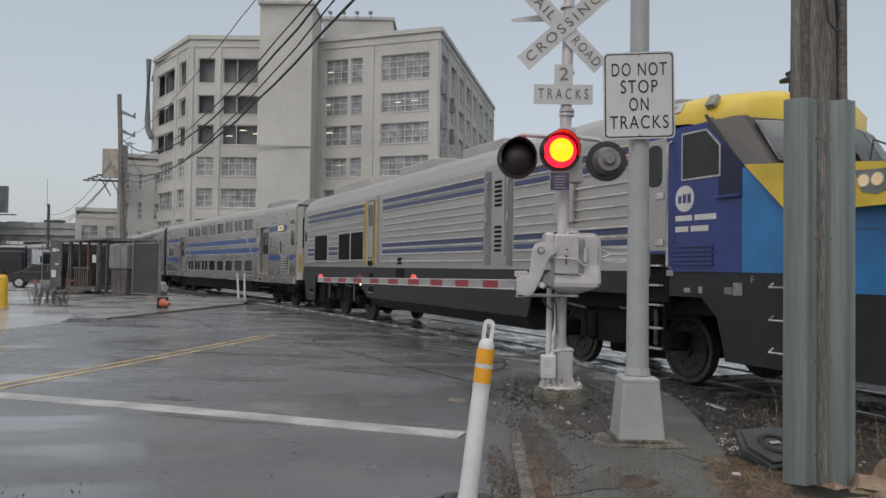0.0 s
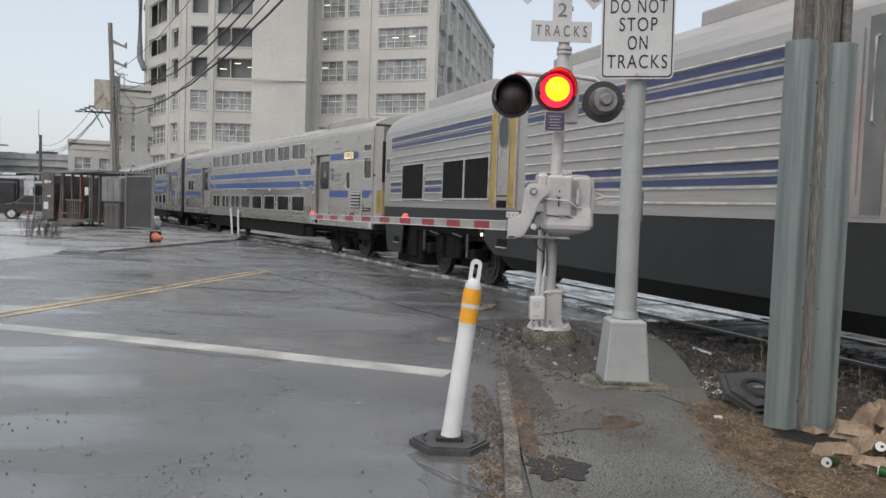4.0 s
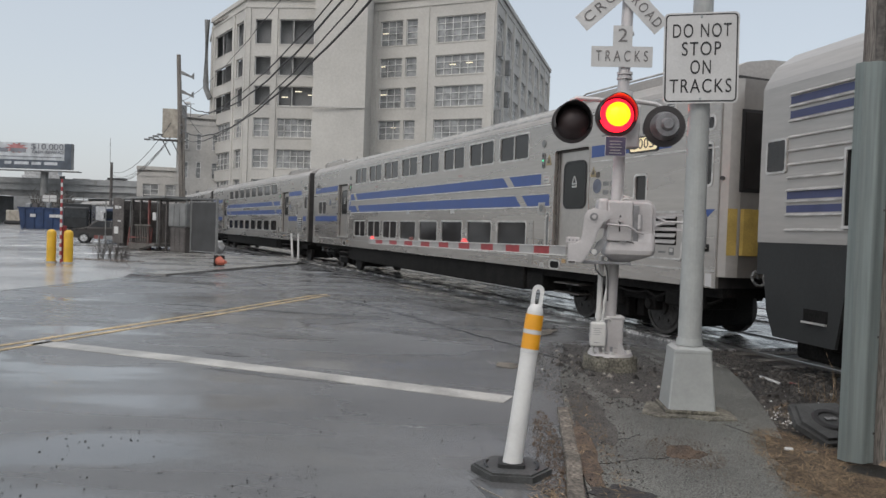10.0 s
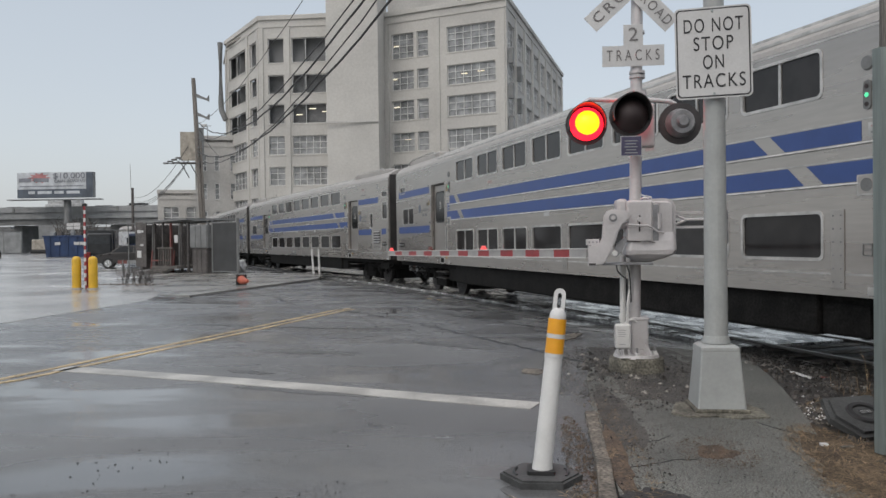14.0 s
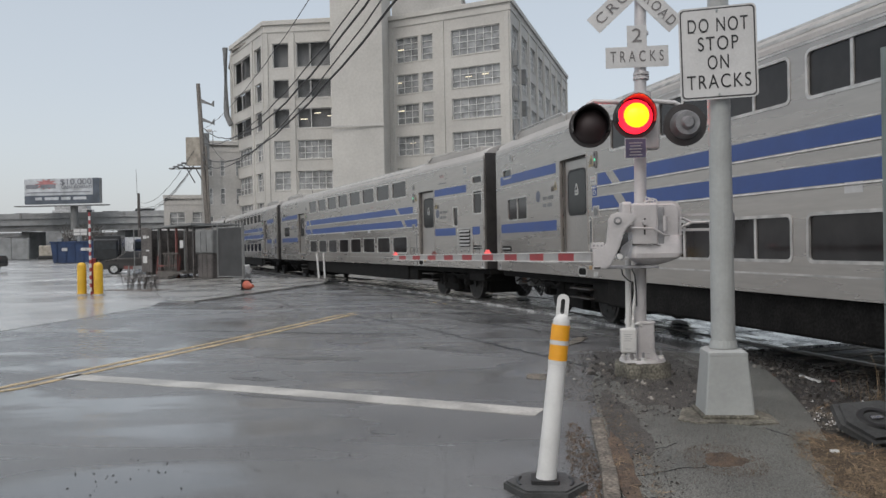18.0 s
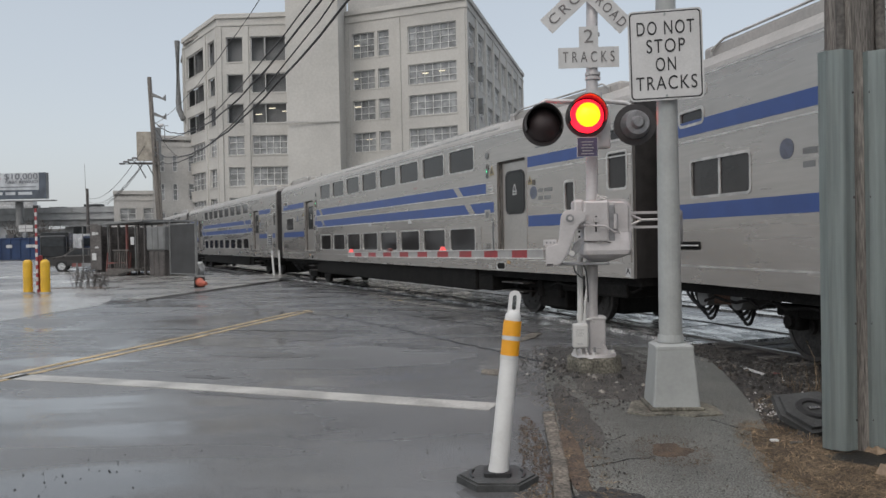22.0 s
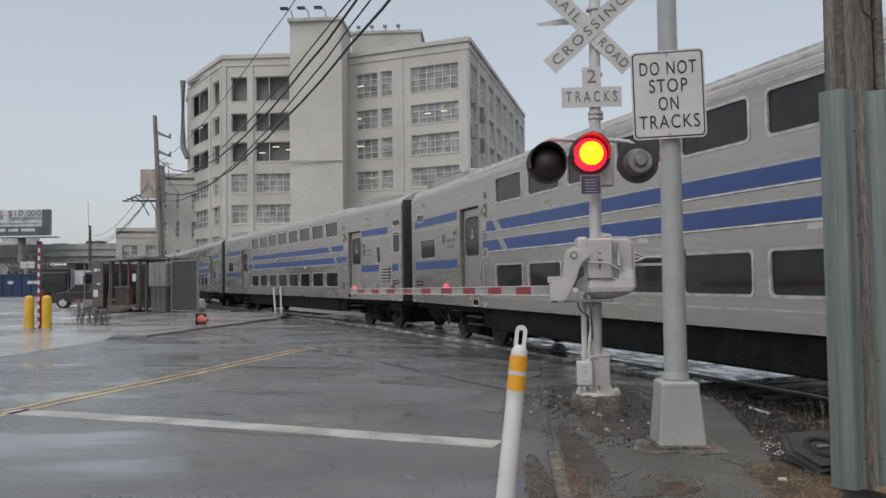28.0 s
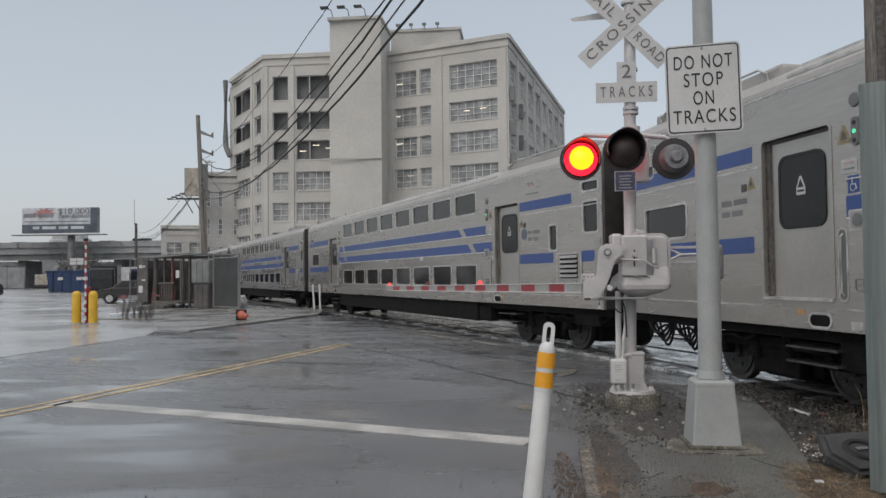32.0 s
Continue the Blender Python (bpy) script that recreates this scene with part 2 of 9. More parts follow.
M["sign_white"] = mat("white_sign_sheeting", (0.57, 0.57, 0.565), 0.42, vary=0.06, scale=3, stain=0.12)
M["black"] = mat("black_paint", (0.015, 0.015, 0.016), 0.5, vary=0.1, scale=6)
M["letter"] = mat("black_lettering", (0.022, 0.022, 0.024), 0.5, vary=0.02, bump=0)
M["wood"] = mat("weathered_pole_wood", (0.225, 0.205, 0.185), 0.8, vary=0.45, scale=2, fine=28, bump=0.7, stain=0.45, stretch=(6, 6, 0.35))
M["red"] = mat("red_reflective", (0.32, 0.042, 0.048), 0.45, vary=0.08, scale=6, stain=0.25)
M["cream"] = mat("cream_painted_concrete", (0.535, 0.522, 0.492), 0.8, vary=0.08, scale=0.16, fine=4, bump=0.05, stain=0.16)
M["cream_dull"] = mat("stained_cream_concrete", (0.495, 0.485, 0.465), 0.8, vary=0.1, scale=0.2, fine=4, bump=0.05, stain=0.22)
M["win_frame"] = mat("white_window_frame", (0.72, 0.72, 0.71), 0.5, vary=0.04, scale=2, stain=0.1)
# window glass and interior are pale to paint the haze before them
M["win_glass"] = mat("paled_glass", (0.33, 0.34, 0.345), 0.2, vary=0.3, scale=0.4, fine=1.1, bump=0.0, stain=0.4)
M["win_dark"] = mat("hazed_interior", (0.24, 0.245, 0.25), 0.6, vary=0.3, scale=0.3, bump=0)
M["tube"] = mat("lit_tube", (0.9, 0.85, 0.7), 0.5, emit=((1.0, 0.86, 0.62), 1.0), bump=0)
M["lens_lit"] = mat("lit_red_lens", (0.5, 0.02, 0.01), 0.3, emit=((1.0, 0.047, 0.0008), 22.0), bump=0, vary=0)
# ring round the bright core, glowing in place of lamplight on the hood
M["lens_glow"] = mat("red_lens_glow", (0.5, 0.02, 0.02), 0.3, emit=((1.0, 0.012, 0.03), 2.6), bump=0, vary=0)
M["lens_dark"] = mat("unlit_red_lens", (0.045, 0.030, 0.031), 0.55, bump=0, vary=0.05)
M["arm_lamp"] = mat("gate_arm_lamp", (0.5, 0.03, 0.02), 0.3, emit=((1.0, 0.16, 0.16), 0.75), bump=0)
M["rail_steel"] = mat("wet_rail_steel", (0.24, 0.23, 0.22), 0.36, metal=0.7, vary=0.15, scale=3, stain=0.3)
M["rust"] = mat("rusty_iron", (0.13, 0.065, 0.04), 0.7, vary=0.4, scale=8, fine=40, bump=0.3, stain=0.5)
M["panel"] = mat("wet_crossing_panel", (0.44, 0.44, 0.435), 0.28, vary=0.8, scale=3.5, fine=38, bump=0.14, dark=(0.07, 0.07, 0.072), rough_vary=0.22)
wet_film(M["panel"], 0.04, 0.34, 4.5, (1.0, 0.4, 1))
# distance haze is painted into these two base colours
M["far"] = mat("hazed_grey", (0.335, 0.345, 0.35), 0.9, vary=0.2, scale=0.05, fine=0.6, bump=0, stain=0.3)
M["far_dark"] = mat("hazed_dark", (0.27, 0.275, 0.275), 0.9, vary=0.25, scale=0.05, fine=0.6, bump=0, stain=0.4)
# dark boards, with haze put into the colour as a paler tone
M["shed"] = mat("hazed_shed_boards", (0.105, 0.096, 0.092), 0.75, vary=0.3, scale=1.5, fine=15, stain=0.4)
M["grey_box"] = mat("grey_steel_cabinet", (0.20, 0.205, 0.205), 0.55, vary=0.12, scale=2, stain=0.3)
M["bollard_yellow"] = mat("yellow_bollard_paint", (0.70, 0.42, 0.03), 0.42, vary=0.08, scale=3, stain=0.2)
M["faded_red"] = mat("faded_red_plastic", (0.22, 0.08, 0.072), 0.6, vary=0.2, scale=3, stain=0.4)
M["safety_orange"] = mat("dirty_orange_plastic", (0.50, 0.13, 0.08), 0.5, vary=0.15, scale=6, stain=0.35)
M["ballast"] = mat("ballast_stone", (0.060, 0.054, 0.048), 0.5, grain=0.75, vary=0.4, scale=5, fine=40, bump=0.3, stain=0.6, rough_vary=0.2)
M["straw"] = mat("dead_straw", (0.25, 0.18, 0.11), 0.75, grain=0.6, vary=0.3, scale=6, fine=40, bump=0.0, stain=0.5)
M["paper_bag"] = mat("wet_brown_paper", (0.30, 0.215, 0.143), 0.55, vary=0.2, scale=6, fine=40, bump=0.3, stain=0.35)
M["green_can"] = mat("green_can", (0.04, 0.13, 0.05), 0.3, metal=0.5, vary=0.1, scale=10)
M["can_end"] = mat("can_aluminium", (0.6, 0.6, 0.6), 0.25, metal=0.9, vary=0.05, scale=10)
M["stripe_navy"] = mat("locomotive_navy_band", (0.056, 0.068, 0.165), 0.4, vary=0.08, scale=3, stain=0.2)
M["cab_navy"] = mat("cab_recess_navy", (0.014, 0.018, 0.055), 0.5, vary=0.08, scale=3, stain=0.2)
M["timber_grey"] = mat("weathered_grey_timber", (0.13, 0.12, 0.11), 0.8, vary=0.3, scale=3, fine=30, bump=0.4, stain=0.4)
M["asphalt_dark"] = mat("dark_worn_asphalt", (0.115, 0.115, 0.117), 0.34, vary=0.35, scale=1.5, fine=60, bump=0.4, stain=0.4, rough_vary=0.2)
# black cable greyed in its base colour to show haze
M["wire"] = mat("hazed_black_cable", (0.055, 0.055, 0.057), 0.6, bump=0)
M["cab_grey"] = mat("windscreen_grey", (0.062, 0.056, 0.053), 0.45, vary=0.08, scale=2, stain=0.2)
M["black_soil"] = mat("sodden_black_soil", (0.014, 0.012, 0.010), 0.55, vary=0.4, scale=9, fine=60, bump=0.9, stain=0.4)
M["headlight_lens"] = mat("dim_headlight_glass", (0.55, 0.45, 0.32), 0.15, emit=((1.0, 0.70, 0.38), 0.35), bump=0)
M["headlamp"] = mat("lit_headlamp", (0.9, 0.8, 0.6), 0.3, emit=((1.0, 0.72, 0.35), 2.2), bump=0)
# letter black lightened to carry the haze at this distance
M["sign_grey"] = mat("haze_faded_lettering", (0.19, 0.18, 0.18), 0.5, vary=0.1, scale=20, bump=0)
M["blue_notice"] = mat("blue_notice_plate", (0.085, 0.08, 0.15), 0.4, vary=0.05, scale=6)
# black raised to grey so that the hood shows the lamp's red
M["hood_grey"] = mat("greyed_black_hood", (0.065, 0.06, 0.06), 0.5, vary=0.1, scale=8)
M["lamp_back"] = mat("grey_lamp_casting", (0.30, 0.30, 0.31), 0.4, metal=0.3, vary=0.1, scale=8)
M["lot_dark"] = mat("wet_island_asphalt", (0.245, 0.238, 0.225), 0.28, vary=0.3, scale=0.6, fine=30, bump=0.35, stain=0.5, rough_vary=0.2)
M["screen"] = mat("dark_screen_cloth", (0.058, 0.060, 0.062), 0.75, vary=0.15, scale=1.5, fine=60, stain=0.3)
M["car_glass"] = mat("car_glass", (0.03, 0.035, 0.04), 0.06, bump=0, vary=0)
M["car_green"] = mat("dark_green_grey_car_paint", (0.040, 0.037, 0.036), 0.3, vary=0.03, scale=2, stain=0.1, bump=0)
M["car_black"] = mat("black_car_paint", (0.02, 0.022, 0.025), 0.22, vary=0.03, scale=2, bump=0)
M["car_blue"] = mat("blue_truck_paint", (0.022, 0.036, 0.08), 0.35, vary=0.05, scale=2)
M["car_white"] = mat("white_van_paint", (0.55, 0.56, 0.57), 0.35, vary=0.05, scale=2)
M["container_grey"] = mat("pale_container_paint", (0.27, 0.28, 0.285), 0.6, vary=0.1, scale=0.8, stain=0.3)
M["dumpster_blue"] = mat("blue_dumpster_paint", (0.022, 0.05, 0.13), 0.5, vary=0.1, scale=1, stain=0.4)
M["poster"] = mat("faded_poster", (0.58, 0.61, 0.64), 0.6, vary=0.05, scale=0.5, bump=0)
M["poster_navy"] = mat("poster_navy", (0.10, 0.12, 0.15), 0.6, vary=0.05, scale=0.5, bump=0)
M["poster_ink"] = mat("poster_ink", (0.24, 0.25, 0.28), 0.6, vary=0.05, scale=0.5, bump=0)
M["poster_red"] = mat("poster_red", (0.50, 0.22, 0.22), 0.6, vary=0.05, scale=0.5, bump=0)
M["tan_can"] = mat("tan_transformer", (0.40, 0.365, 0.31), 0.6, vary=0.2, scale=1.5, stain=0.4)
M["tar_patch"] = mat("fresh_asphalt_patch", (0.030, 0.030, 0.031), 0.6, vary=0.4, scale=8, fine=60, bump=0.9, stain=0.4)
M["leaf_mush"] = mat("brown_leaf_mush", (0.13, 0.09, 0.062), 0.65, vary=0.5, scale=9, fine=90, bump=0.8, stain=0.5)
M["straw_bed"] = mat("matted_straw", (0.135, 0.095, 0.061), 0.8, vary=0.5, scale=5, fine=55, bump=1.0, stain=0.6)
M["tyre_steel"] = mat("worn_tyre_steel", (0.10, 0.095, 0.09), 0.5, metal=0.5, vary=0.2, scale=8, stain=0.4)
M["arm_white"] = mat("dulled_white_sheeting", (0.36, 0.355, 0.35), 0.45, vary=0.08, scale=5, stain=0.2)
# black lamp backing with haze mixed into its tone
M["lamp_disc"] = mat("hazed_black_disc", (0.050, 0.045, 0.046), 0.55, vary=0.1, scale=6)
# black rubber painted greyer, as haze leaves the gap between coaches
M["diaphragm"] = mat("hazed_gangway_rubber", (0.050, 0.047, 0.046), 0.6, vary=0.2, scale=6, bump=0.2)
M["sticker_yellow"] = mat("faded_yellow_sticker", (0.34, 0.28, 0.16), 0.5, vary=0.1, scale=20, bump=0)
M["sticker_amber"] = mat("amber_reflector", (0.50, 0.33, 0.16), 0.45, vary=0.1, scale=20, bump=0)
M["sticker_pink"] = mat("faded_red_sticker", (0.46, 0.33, 0.31), 0.5, vary=0.1, scale=20, bump=0)
M["gravel_dirt"] = mat("gritty_dirt", (0.092, 0.086, 0.078), 0.55, vary=0.8, scale=2.5, fine=110, bump=1.0, stain=0.5)


# ---- mesh tools ----
def V(*a):
    return Vector(a)


def part(name, bm, material, parent=None, label="", smooth=False):
    """Links a bmesh as one mesh object, under a parent if given."""
    me = bpy.data.meshes.new(name)
    bm.normal_update()
    bm.to_mesh(me)
    bm.free()
    if material is not None:
        me.materials.append(M[material] if isinstance(material, str) else material)
    if smooth:
        me.polygons.foreach_set("use_smooth", [True] * len(me.polygons))
    ob = new(name, me)
    if parent is not None:
        ob.parent = parent
    if label:
        tagged(ob, label)
    return ob


def thing(name, m=None, label="", category="", group="", kind=""):
    ob = new(name)
    ob.empty_display_size = 0.2
    if m is not None:
        ob.matrix_basis = m
    return tagged(ob, label, category, group, kind)


def box(bm, x0, x1, y0, y1, z0, z1, bev=0.0):
    r = bmesh.ops.create_cube(bm, size=1.0)
    for v in r["verts"]:
        v.co = V((x0 + x1) / 2 + v.co.x * (x1 - x0), (y0 + y1) / 2 + v.co.y * (y1 - y0), (z0 + z1) / 2 + v.co.z * (z1 - z0))
    if bev:
        es = list({e for v in r["verts"] for e in v.link_edges})
        bmesh.ops.bevel(bm, geom=es, offset=bev, segments=2, affect="EDGES", profile=0.5)
    return bm


def tube(bm, p, q, r1, r2=None, seg=16, cap=True):
    p, q = Vector(p), Vector(q)
    r2 = r1 if r2 is None else r2
    d = q - p
    m = Matrix.Translation((p + q) / 2) @ d.to_track_quat("Z", "Y").to_matrix().to_4x4()
    bmesh.ops.create_cone(bm, cap_ends=cap, segments=seg, radius1=max(r1, 1e-4), radius2=max(r2, 1e-4), depth=d.length, matrix=m)
    return bm


def pipe(bm, pts, r, seg=8):
    """A bent pipe through the points, one skin."""
    pts = [Vector(p) for p in pts]
    rings = []
    for i, p in enumerate(pts):
        d = (pts[min(i + 1, len(pts) - 1)] - pts[max(i - 1, 0)]).normalized()
        q = d.to_track_quat("Z", "Y")
        rings.append([bm.verts.new(p + q @ V(r * math.cos(a * 2 * math.pi / seg), r * math.sin(a * 2 * math.pi / seg), 0)) for a in range(seg)])
    for a, b in zip(rings, rings[1:]):
        for i in range(seg):
            bm.faces.new((a[i], a[(i + 1) % seg], b[(i + 1) % seg], b[i]))
    bm.faces.new(rings[0][::-1])
    bm.faces.new(rings[-1])
    return bm


def prism(bm, poly, z0, z1):
    """An upright prism over a polygon of (x, y)."""
    lo, hi = [bm.verts.new((x, y, z0)) for x, y in poly], [bm.verts.new((x, y, z1)) for x, y in poly]
    n = len(poly)
    bm.faces.new(lo[::-1])
    bm.faces.new(hi)
    for i in range(n):
        bm.faces.new((lo[i], lo[(i + 1) % n], hi[(i + 1) % n], hi[i]))
    bmesh.ops.recalc_face_normals(bm, faces=bm.faces[:])
    return bm


def extrude_profile(bm, prof, y0, y1, cap=True):
    """A closed profile of (x, z) drawn along y."""
    a, b = [bm.verts.new((x, y0, z)) for x, z in prof], [bm.verts.new((x, y1, z)) for x, z in prof]
    n = len(prof)
    for i in range(n):
        bm.faces.new((a[i], a[(i + 1) % n], b[(i + 1) % n], b[i]))
    if cap:
        bm.faces.new(a[::-1])
        bm.faces.new(b)
    bmesh.ops.recalc_face_normals(bm, faces=bm.faces[:])
    return bm


def NB():
    return bmesh.new()


def frame_bm(bm, y0, y1, z0, z1, x, w, d, rad=0.0):
    """A picture-frame ring in a plane of constant x, w wide and d deep."""
    for a in ((y0 - w, y1 + w, z0 - w, z0), (y0 - w, y1 + w, z1, z1 + w), (y0 - w, y0, z0, z1), (y1, y1 + w, z0, z1)):
        box(bm, x - d, x + d, *a)
    return bm


def rounded(y0, y1, z0, z1, r, n=4):
    out = []
    for cy, cz, a0 in ((y1 - r, z1 - r, 0), (y0 + r, z1 - r, 90), (y0 + r, z0 + r, 180), (y1 - r, z0 + r, 270)):
        for i in range(n + 1):
            a = radians(a0 + 90 * i / n)
            out.append((cy + r * math.cos(a), cz + r * math.sin(a)))
    return out


def slab_x(bm, poly, x0, x1):
    """A flat plate in a plane of constant x, outline (y, z), from x0 to x1."""
    a, b = [bm.verts.new((x0, y, z)) for y, z in poly], [bm.verts.new((x1, y, z)) for y, z in poly]
    n = len(poly)
    bm.faces.new(a)
    bm.faces.new(b[::-1])
    for i in range(n):
        bm.faces.new((a[i], b[i], b[(i + 1) % n], a[(i + 1) % n]))
    bmesh.ops.recalc_face_normals(bm, faces=bm.faces[:])
    return bm


def ring_x(bm, poly_in, poly_out, x0, x1):
    """A rounded ring between two outlines (y, z) of equal count."""
    n = len(poly_in)
    rows = [[bm.verts.new((x, y, z)) for y, z in p] for x, p in ((x1, poly_in), (x0, poly_in), (x0, poly_out), (x1, poly_out))]
    for a, b in zip(rows, rows[1:]):
        for i in range(n):
            bm.faces.new((a[i], a[(i + 1) % n], b[(i + 1) % n], b[i]))
    return bm


def lettering(name, text, size, parent, m, material="letter", depth=0.002, width=None, label="", gap=1.0):
    """Raised letters of the built-in face, standing in the xz plane, facing -y."""
    cu = bpy.data.curves.new(name, "FONT")
    cu.body, cu.size, cu.extrude, cu.align_x, cu.align_y = text, size, depth, "CENTER", "CENTER"
    cu.space_character = gap
    tmp = bpy.data.objects.new(name, cu)
    me = bpy.data.meshes.new_from_object(tmp)
    bpy.data.objects.remove(tmp)
    xs = [v.co.x for v in me.vertices]
    k = width / (max(xs) - min(xs)) if width else 1.0
    me.transform(m @ pose(0, 0, 0, 90) @ Matrix.Diagonal((k, 1, 1, 1)))
    me.materials.clear()
    me.materials.append(M[material])
    ob = new(name, me)
    ob.parent = parent
    if label:
        tagged(ob, label)
    return ob


def wall_cells(bm, us, vs, holes, m, depth):
    """A wall skin in the plane y = 0 of m, with recessed openings where a cell (i, j) is in holes."""
    us, vs = sorted(us), sorted(vs)
    for i in range(len(us) - 1):
        for j in range(len(vs) - 1):
            a, b, c, d = us[i], us[i + 1], vs[j], vs[j + 1]
            if (i, j) in holes:
                for q, nb in ((((a, c), (b, c)), (i, j - 1)), (((b, c), (b, d)), (i + 1, j)), (((b, d), (a, d)), (i, j + 1)), (((a, d), (a, c)), (i - 1, j))):
                    if nb in holes:
                        continue
                    (u0, v0), (u1, v1) = q
                    bm.faces.new([bm.verts.new(m @ V(*p)) for p in ((u0, 0, v0), (u1, 0, v1), (u1, depth, v1), (u0, depth, v0))])
            else:
                bm.faces.new([bm.verts.new(m @ V(*p)) for p in ((a, 0, c), (b, 0, c), (b, 0, d), (a, 0, d))])
    bmesh.ops.remove_doubles(bm, verts=bm.verts[:], dist=1e-4)
    bmesh.ops.recalc_face_normals(bm, faces=bm.faces[:])
    return bm


def cells_for(openings, u_lo, u_hi, v_lo, v_hi):
    """Grid lines and hole cells for a list of openings (u0, u1, v0, v1)."""
    us = sorted({round(v, 4) for v in [u_lo, u_hi] + [o[k] for o in openings for k in (0, 1)]})
    vs = sorted({round(v, 4) for v in [v_lo, v_hi] + [o[k] for o in openings for k in (2, 3)]})
    holes = set()
    for u0, u1, v0, v1 in openings:
        for i in range(len(us) - 1):
            for j in range(len(vs) - 1):
                if us[i] >= u0 - 1e-4 and us[i + 1] <= u1 + 1e-4 and vs[j] >= v0 - 1e-4 and vs[j + 1] <= v1 + 1e-4:
                    holes.add((i, j))
    return us, vs, holes


# ---- the track: a gentle left-hand curve ----
def bend(s):
    if s < -25:
        return 0.0
    if s < 5:
        return 0.0078
    if s < 30:
        return 0.00714
    if s < 60:
        return -0.00375
    return 0.005


TRACK = {}


def lay_track():
    step = 0.5
    x, y, th = 5.827, 9.0, radians(21.022)
    TRACK[0] = (x, y, th)
    for i in range(1, 401):
        th2 = th + bend((i - 0.5) * step) * step
        x, y = x - math.sin((th + th2) / 2) * step, y + math.cos((th + th2) / 2) * step
        th = th2
        TRACK[i] = (x, y, th)
    x, y, th = TRACK[0]
    for i in range(-1, -241, -1):
        th2 = th - bend((i + 0.5) * step) * step
        x, y = x + math.sin((th + th2) / 2) * step, y - math.cos((th + th2) / 2) * step
        th = th2
        TRACK[i] = (x, y, th)


lay_track()


def on_track(s, off=0.0):
    """Centre of the track at s metres along it, off metres to the far side."""
    k = s / 0.5
    i = int(math.floor(k))
    a, b, f = TRACK[i], TRACK[i + 1], k - i
    x, y, th = (a[n] * (1 - f) + b[n] * f for n in range(3))
    return V(x + off * math.cos(th), y + off * math.sin(th), 0), th


# ---- ground ----
RAIL_Z = -0.13
LINE = np.array([TRACK[i][:2] for i in range(-80, 260)])
LINE_N = np.array([(math.cos(TRACK[i][2]), math.sin(TRACK[i][2])) for i in range(-80, 260)])


def off_track(x, y):
    """How far a place lies from the track's centre line, to the far side."""
    d = LINE - (x, y)
    i = int(np.argmin((d * d).sum(1)))
    return -float(d[i] @ LINE_N[i])


def dip(x, y):
    """The ground's height: the tracks lie in a shallow trough across the road."""
    if not (-75 < x < 30 and -30 < y < 130):
        return 0.0
    o = off_track(x, y)
    f = min(max((o + 3.5) / 1.8, 0), 1) * min(max((9.0 - o) / 2.2, 0), 1)
    return -0.195 * f * f * (3 - 2 * f)


def lower(ob):
    """Lays a thin ground feature into the trough."""
    for v in ob.data.vertices:
        v.co.z += dip(v.co.x, v.co.y)
    return ob


def ticks(lo, hi, step):
    return [-1500, -400, -120] + [lo + step * i for i in range(int((hi - lo) / step) + 1)] + [160, 450, 1500]


gx, gy = ticks(-75, 30, 0.6), ticks(-30, 130, 0.6)
gv = [(x, y, dip(x, y)) for y in gy for x in gx]
gf = [(j * len(gx) + i, j * len(gx) + i + 1, (j + 1) * len(gx) + i + 1, (j + 1) * len(gx) + i) for j in range(len(gy) - 1) for i in range(len(gx) - 1)]
me = bpy.data.meshes.new("ground")
me.from_pydata(gv, [], gf)
me.materials.append(M["asphalt"])
ground = new("ground", me)
for p in ground.data.polygons:
    p.use_smooth = True
tagged(ground, "wet dark asphalt roadway and yard running to the horizon", "road", kind="structure")


def sheet(name, poly, z, material, label, category, thick=0.02, kind="structure"):
    bm = prism(NB(), poly, z - thick, z)
    ob = part(name, bm, material)
    return tagged(ob if name in ("trackbed", "lot") else lower(ob), label, category, kind=kind)


def ribbon(bm, pts, w, z0, z1, rnd=None):
    """A strip of width w along a polyline on the ground."""
    rows = []
    for i, p in enumerate(pts):
        a, b = Vector(pts[max(i - 1, 0)]), Vector(pts[min(i + 1, len(pts) - 1)])
        d = (b - a).normalized()
        n = V(-d.y, d.x)
        ww = w * (rnd.uniform(0.6, 1.3) if rnd else 1) / 2
        q = Vector(p)
        rows.append([bm.verts.new((*(q + n * ww), z0)), bm.verts.new((*(q + n * ww), z1)), bm.verts.new((*(q - n * ww), z1)), bm.verts.new((*(q - n * ww), z0))])
    for a, b in zip(rows, rows[1:]):
        for i in range(3):
            bm.faces.new((a[i], a[i + 1], b[i + 1], b[i]))
    bmesh.ops.recalc_face_normals(bm, faces=bm.faces[:])
    return bm


# ---- the coach: a double-deck stainless car ----
CAR, HALF, SILL, EAVE = 25.91, 1.52, 0.81, 3.80
WHEELS = []


